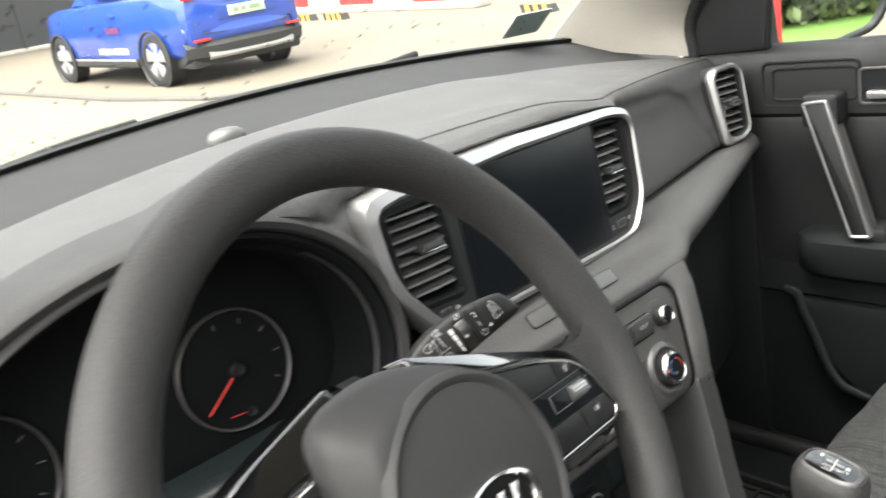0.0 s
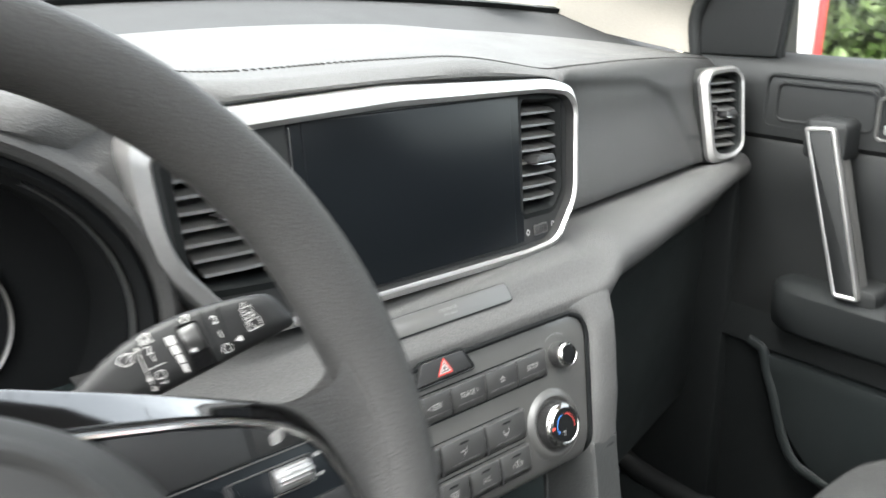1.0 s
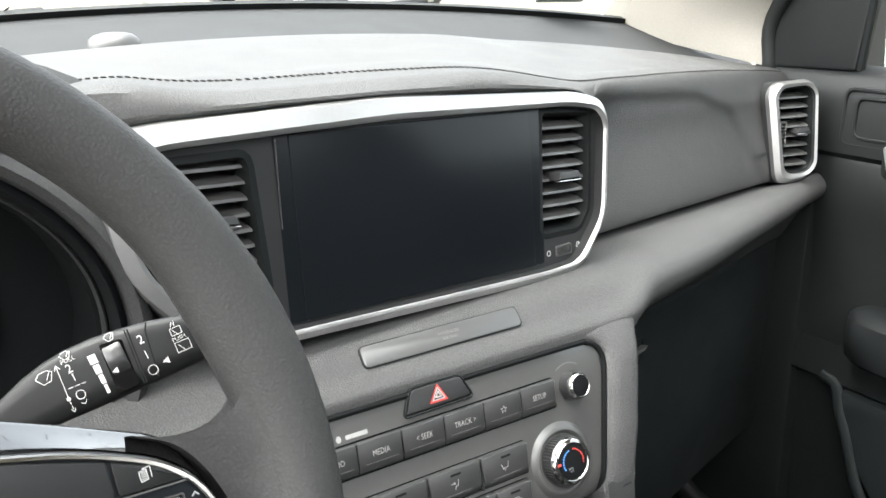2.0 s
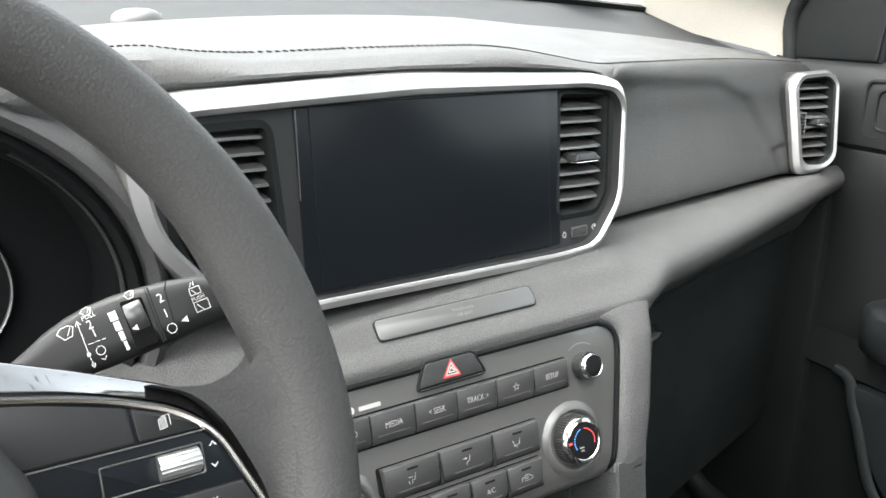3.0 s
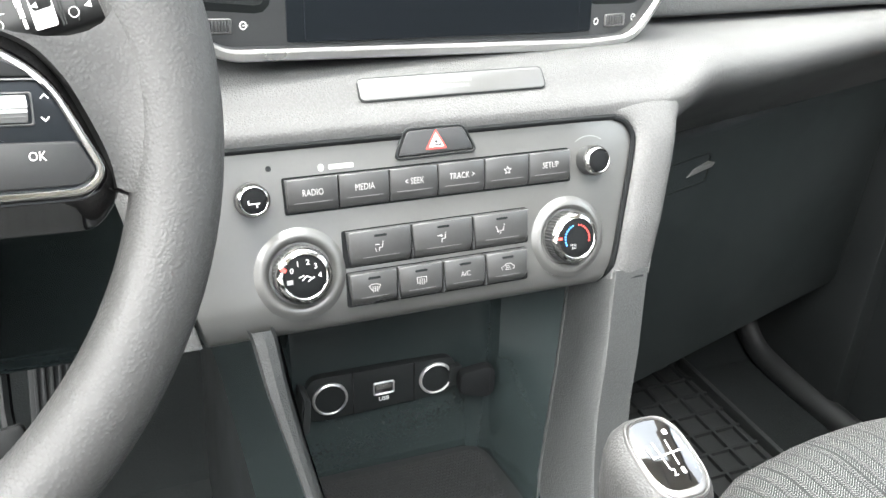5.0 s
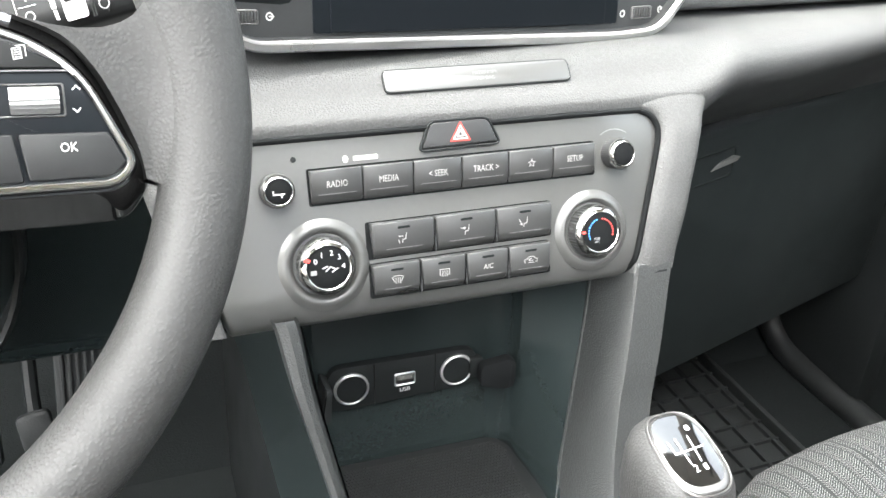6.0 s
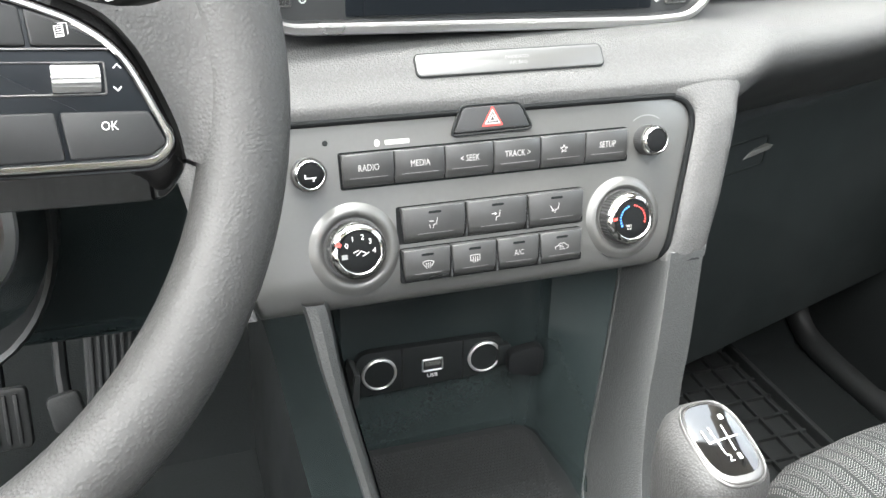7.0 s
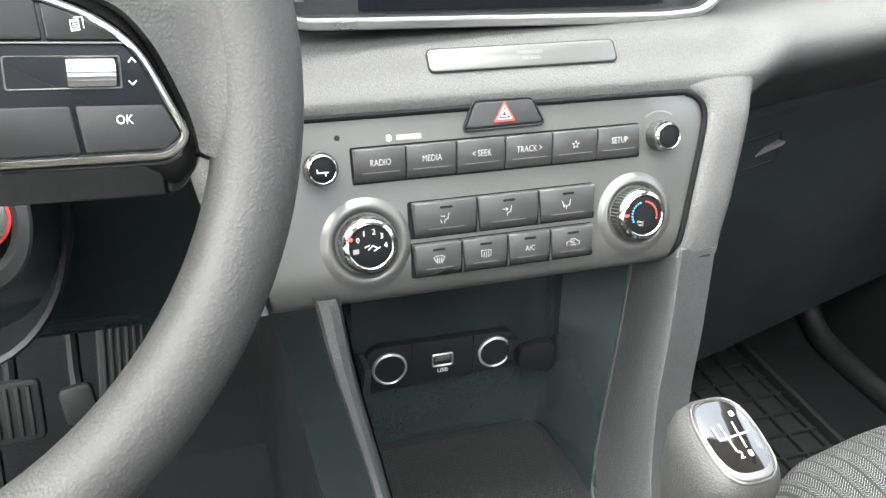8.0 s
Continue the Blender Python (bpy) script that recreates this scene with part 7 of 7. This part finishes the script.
def build_kerb():
    kb = thing("kerb", "low grey concrete gutter edge in the paving", "kerb", kind="structure", at=Matrix())
    line = [(3.05, 13.6), (3.33, 10.05), (3.71, 8.44), (4.32, 7.95), (5.4, 7.3), (7.0, 6.6)]
    for a, b in zip(line, line[1:]):
        a, b = Vector((*a, 0)), Vector((*b, 0))
        n = max(1, round((b - a).length / 0.8))
        for k in range(n):
            p, q = a.lerp(b, k / n), a.lerp(b, (k + 0.985) / n)
            part("kerb_stone", sweep(bmesh.new(), [p, q], rounded([(-0.06, -0.05), (0.06, -0.05), (0.06, 0.028), (-0.06, 0.034)], 0.01, 2)), GUTTER, kb)
    return kb


build_kerb()


def build_barrier():
    br = thing("barrier", "low red and white plastic barrier by the parking", "barrier", at=pose(10.6, 14.46, 0, 0, 0, 88))
    part("base", box(bmesh.new(), (-3.6, -0.2, 0), (4.5, 0.2, 0.14), 0.02), CONC, br, "grey concrete base")
    for k in range(6):
        x0 = -2.98 + 1.2 * k
        part("segment", box(bmesh.new(), (x0, -0.15, 0.14), (x0 + 1.17, 0.15, 0.75), 0.04), REDW if k % 2 == 0 else WHITE, br, "red segment" if k % 2 == 0 else "white segment")
    return br


build_barrier()


def build_facade():
    bd = thing("building", "dark grey flat facade with pale plinth", "building", at=Matrix())
    part("wall", box(bmesh.new(), (-14, 20.6, 0.1), (7.4, 31, 5.5), 0.02), FACADE, bd)
    part("plinth", box(bmesh.new(), (-14.05, 20.53, 0), (7.45, 31, 0.1), 0.02), CONC, bd, "pale concrete plinth")
    for k in range(8):
        part("panel_joint", box(bmesh.new(), (-9.6 + 2.2 * k, 20.585, 0.1), (-9.57 + 2.2 * k, 20.6, 5.4)), BLACKP, bd)
    return bd


build_facade()


def build_hedge():
    lawn = part("lawn", loft(bmesh.new(), [[(x, y, 0.01 + 0.012 * ((int(x * 3) + int(y * 2)) % 3)) for y in steps(-30, -5.5, 12)] for x in steps(1.5, 22, 12)]), GRASS, None)
    tagged(lawn, "bright green mown grass strip", "grass", kind="stuff")
    rng = random.Random(5)
    bm = bmesh.new()
    for _ in range(15000):
        x, y = rng.uniform(2, 9), -13 + rng.gauss(0, 0.45) 
        z = rng.uniform(0.03, 3.4)
        s = rng.uniform(0.06, 0.16)
        m = Matrix.Translation((x, y, z)) @ Euler((rng.uniform(0, 6.3), rng.uniform(0, 6.3), rng.uniform(0, 6.3))).to_matrix().to_4x4()
        q = [bm.verts.new(m @ Vector(p)) for p in ((-s, 0, 0), (0, -s * 0.5, 0), (s, 0, 0), (0, s * 0.5, 0.02))]
        bm.faces.new(q)
    box(bm, (1.5, -13.6, 0), (9.5, -13.0, 3.1))
    hedge = part("hedge", bm, HEDGE, None, smooth=False)
    tagged(hedge, "dense green bushes along the lawn", "hedge", kind="stuff")


build_hedge()


def build_board():
    bd = thing("sign_board", "tall white sign board with a red edge", "sign board", at=Matrix())
    part("panel", box(bmesh.new(), (1.18, -2.68, 0), (1.60, -2.60, 2.6), 0.01), WHITE, bd)
    part("red_edge", box(bmesh.new(), (1.60, -2.69, 0), (1.64, -2.59, 2.6), 0.006), REDW, bd, "red edge strip")
    return bd


build_board()


def raindrops():
    """Spots and streaks of rain on the outside of the windscreen."""
    rng = random.Random(11)
    bm = bmesh.new()
    for _ in range(680):
        x = rng.uniform(-0.62, 0.62)
        t = rng.random() ** 0.8
        y0, z0 = 1.062 - 0.2 * x * x, 1.205 - 0.1 * x * x
        x1, y1, z1 = x * 0.8, 0.43 - 0.08 * x * x, 1.60 - 0.06 * x * x
        c = Vector((x + (x1 - x) * t, y0 + (y1 - y0) * t + 0.003, z0 + (z1 - z0) * t + 0.03 * math.sin(t * math.pi) + 0.003))
        up = Vector((x1 - x, y1 - y0, z1 - z0)).normalized()
        s = up.cross(Vector((1, 0, 0))).normalized()
        d = (up + Vector((0.5, 0, 0)) * rng.uniform(0.4, 1.2)).normalized()
        e = d.cross(s)
        a, b = rng.uniform(0.0025, 0.0075) * (1.8 if rng.random() < 0.12 else 1), rng.uniform(0.0009, 0.0018)
        v = [bm.verts.new(c + d * a * math.cos(k * math.tau / 6) + e * b * math.sin(k * math.tau / 6)) for k in range(6)]
        tip = bm.verts.new(c - s * b * 0.8 if s.z < 0 else c + s * b * 0.8)
        for k in range(6):
            bm.faces.new((v[k], v[(k + 1) % 6], tip))
    ob = part("raindrops", bm, DROP, None)
    ob.matrix_world = CAR
    tagged(ob, "small rain spots on the windscreen", "raindrops", kind="stuff")


def sticker():
    st = thing("windscreen_sticker", "small dark sticker in the windscreen's lower corner", "sticker")
    m = axes((0.512, 0.975, 1.215), (0.93, -0.20, -0.02), (-0.13, -0.80, 0.55))
    part("sheet", prism(bmesh.new(), rect(-0.035, -0.030, 0.035, 0.030, 0.004), m, -0.0004, 0.0004), STICKER, st)
    part("pale_edge", frame_plate(bmesh.new(), rect(-0.037, -0.032, 0.037, 0.032, 0.005), rect(-0.034, -0.029, 0.034, 0.029, 0.004), m, -0.0006, 0.0006, 0.0001), PRINT, st)


STICKER = mat("grey_green_sticker", (0.24, 0.30, 0.29), 0.4, vary=0.15)
sticker()

DROP = mat("water_drop", (0.05, 0.055, 0.055), 0.05, coat=0.3, spec=0.4)
raindrops()


def wiper(points):
    wp = thing("wiper", "black windscreen wiper at rest below the glass", "wiper", "wipers")
    part("blade", sweep(bmesh.new(), spline(points, 4), circle(0.006, 8)), RUBBER, wp)
    mid = points[len(points) // 2]
    part("arm", sweep(bmesh.new(), [mid, (mid[0] + 0.12, mid[1] + 0.02, mid[2] - 0.01), (mid[0] + 0.3, mid[1] + 0.06, mid[2] - 0.035)], circle(0.007, 8)), BLACKP, wp)


wiper([(-0.62, 1.02, 1.155), (-0.45, 1.06, 1.175), (-0.25, 1.085, 1.199), (-0.13, 1.088, 1.206)])
wiper([(0.02, 1.086, 1.185), (0.20, 1.082, 1.191), (0.345, 1.071, 1.203)])


# ---- paving bricks, last ----
def build_bricks():
    """Herringbone courses in front of the gutter: the nearest stretch brick by brick, the rest as one part."""
    rng = random.Random(3)
    meshes = []
    for k in range(4):
        bm = bmesh.new()
        prism(bm, rect(-0.0965 + 0.001 * k, -0.0465, 0.0965, 0.0465 - 0.0008 * k, 0.004, 1), Matrix(), 0.0, 0.012, 0.003, cap0=False, steps=1)
        me = bpy.data.meshes.new("brick")
        bm.to_mesh(me)
        bm.free()
        me.materials.append(BRICK)
        meshes.append(me)
    verts, faces, single = [], [], 0
    for i in range(60):
        for j in range(26):
            x, y = 0.9 + 0.1 * j, 7.4 + 0.2 * i + (0.1 if j % 2 else 0)
            edge = lerp(y, [(7.0, 4.3), (8.44, 3.60), (10.29, 3.20), (13.1, 2.90), (20, 2.4)])
            if x > edge - 0.1:
                continue
            m = pose(x, y, 0.001 + rng.uniform(0, 0.003), rng.uniform(-0.6, 0.6), rng.uniform(-0.6, 0.6), 90 + rng.uniform(-0.8, 0.8))
            if 8.4 < y < 11.6 and x > 1.55 and single < 300:
                ob = new("brick", meshes[rng.randrange(4)])
                ob.parent, ob.matrix_world = ground, m
                single += 1
            else:
                me = meshes[rng.randrange(4)]
                base = len(verts)
                verts += [tuple(m @ v.co) for v in me.vertices]
                faces += [tuple(base + q for q in p.vertices) for p in me.polygons]
    me = bpy.data.meshes.new("brick_field")
    me.from_pydata(verts, [], faces)
    me.materials.append(BRICK)
    ob = new("brick_field", me)
    ob.parent = ground
    tagged(ob, kind="stuff")


build_bricks()
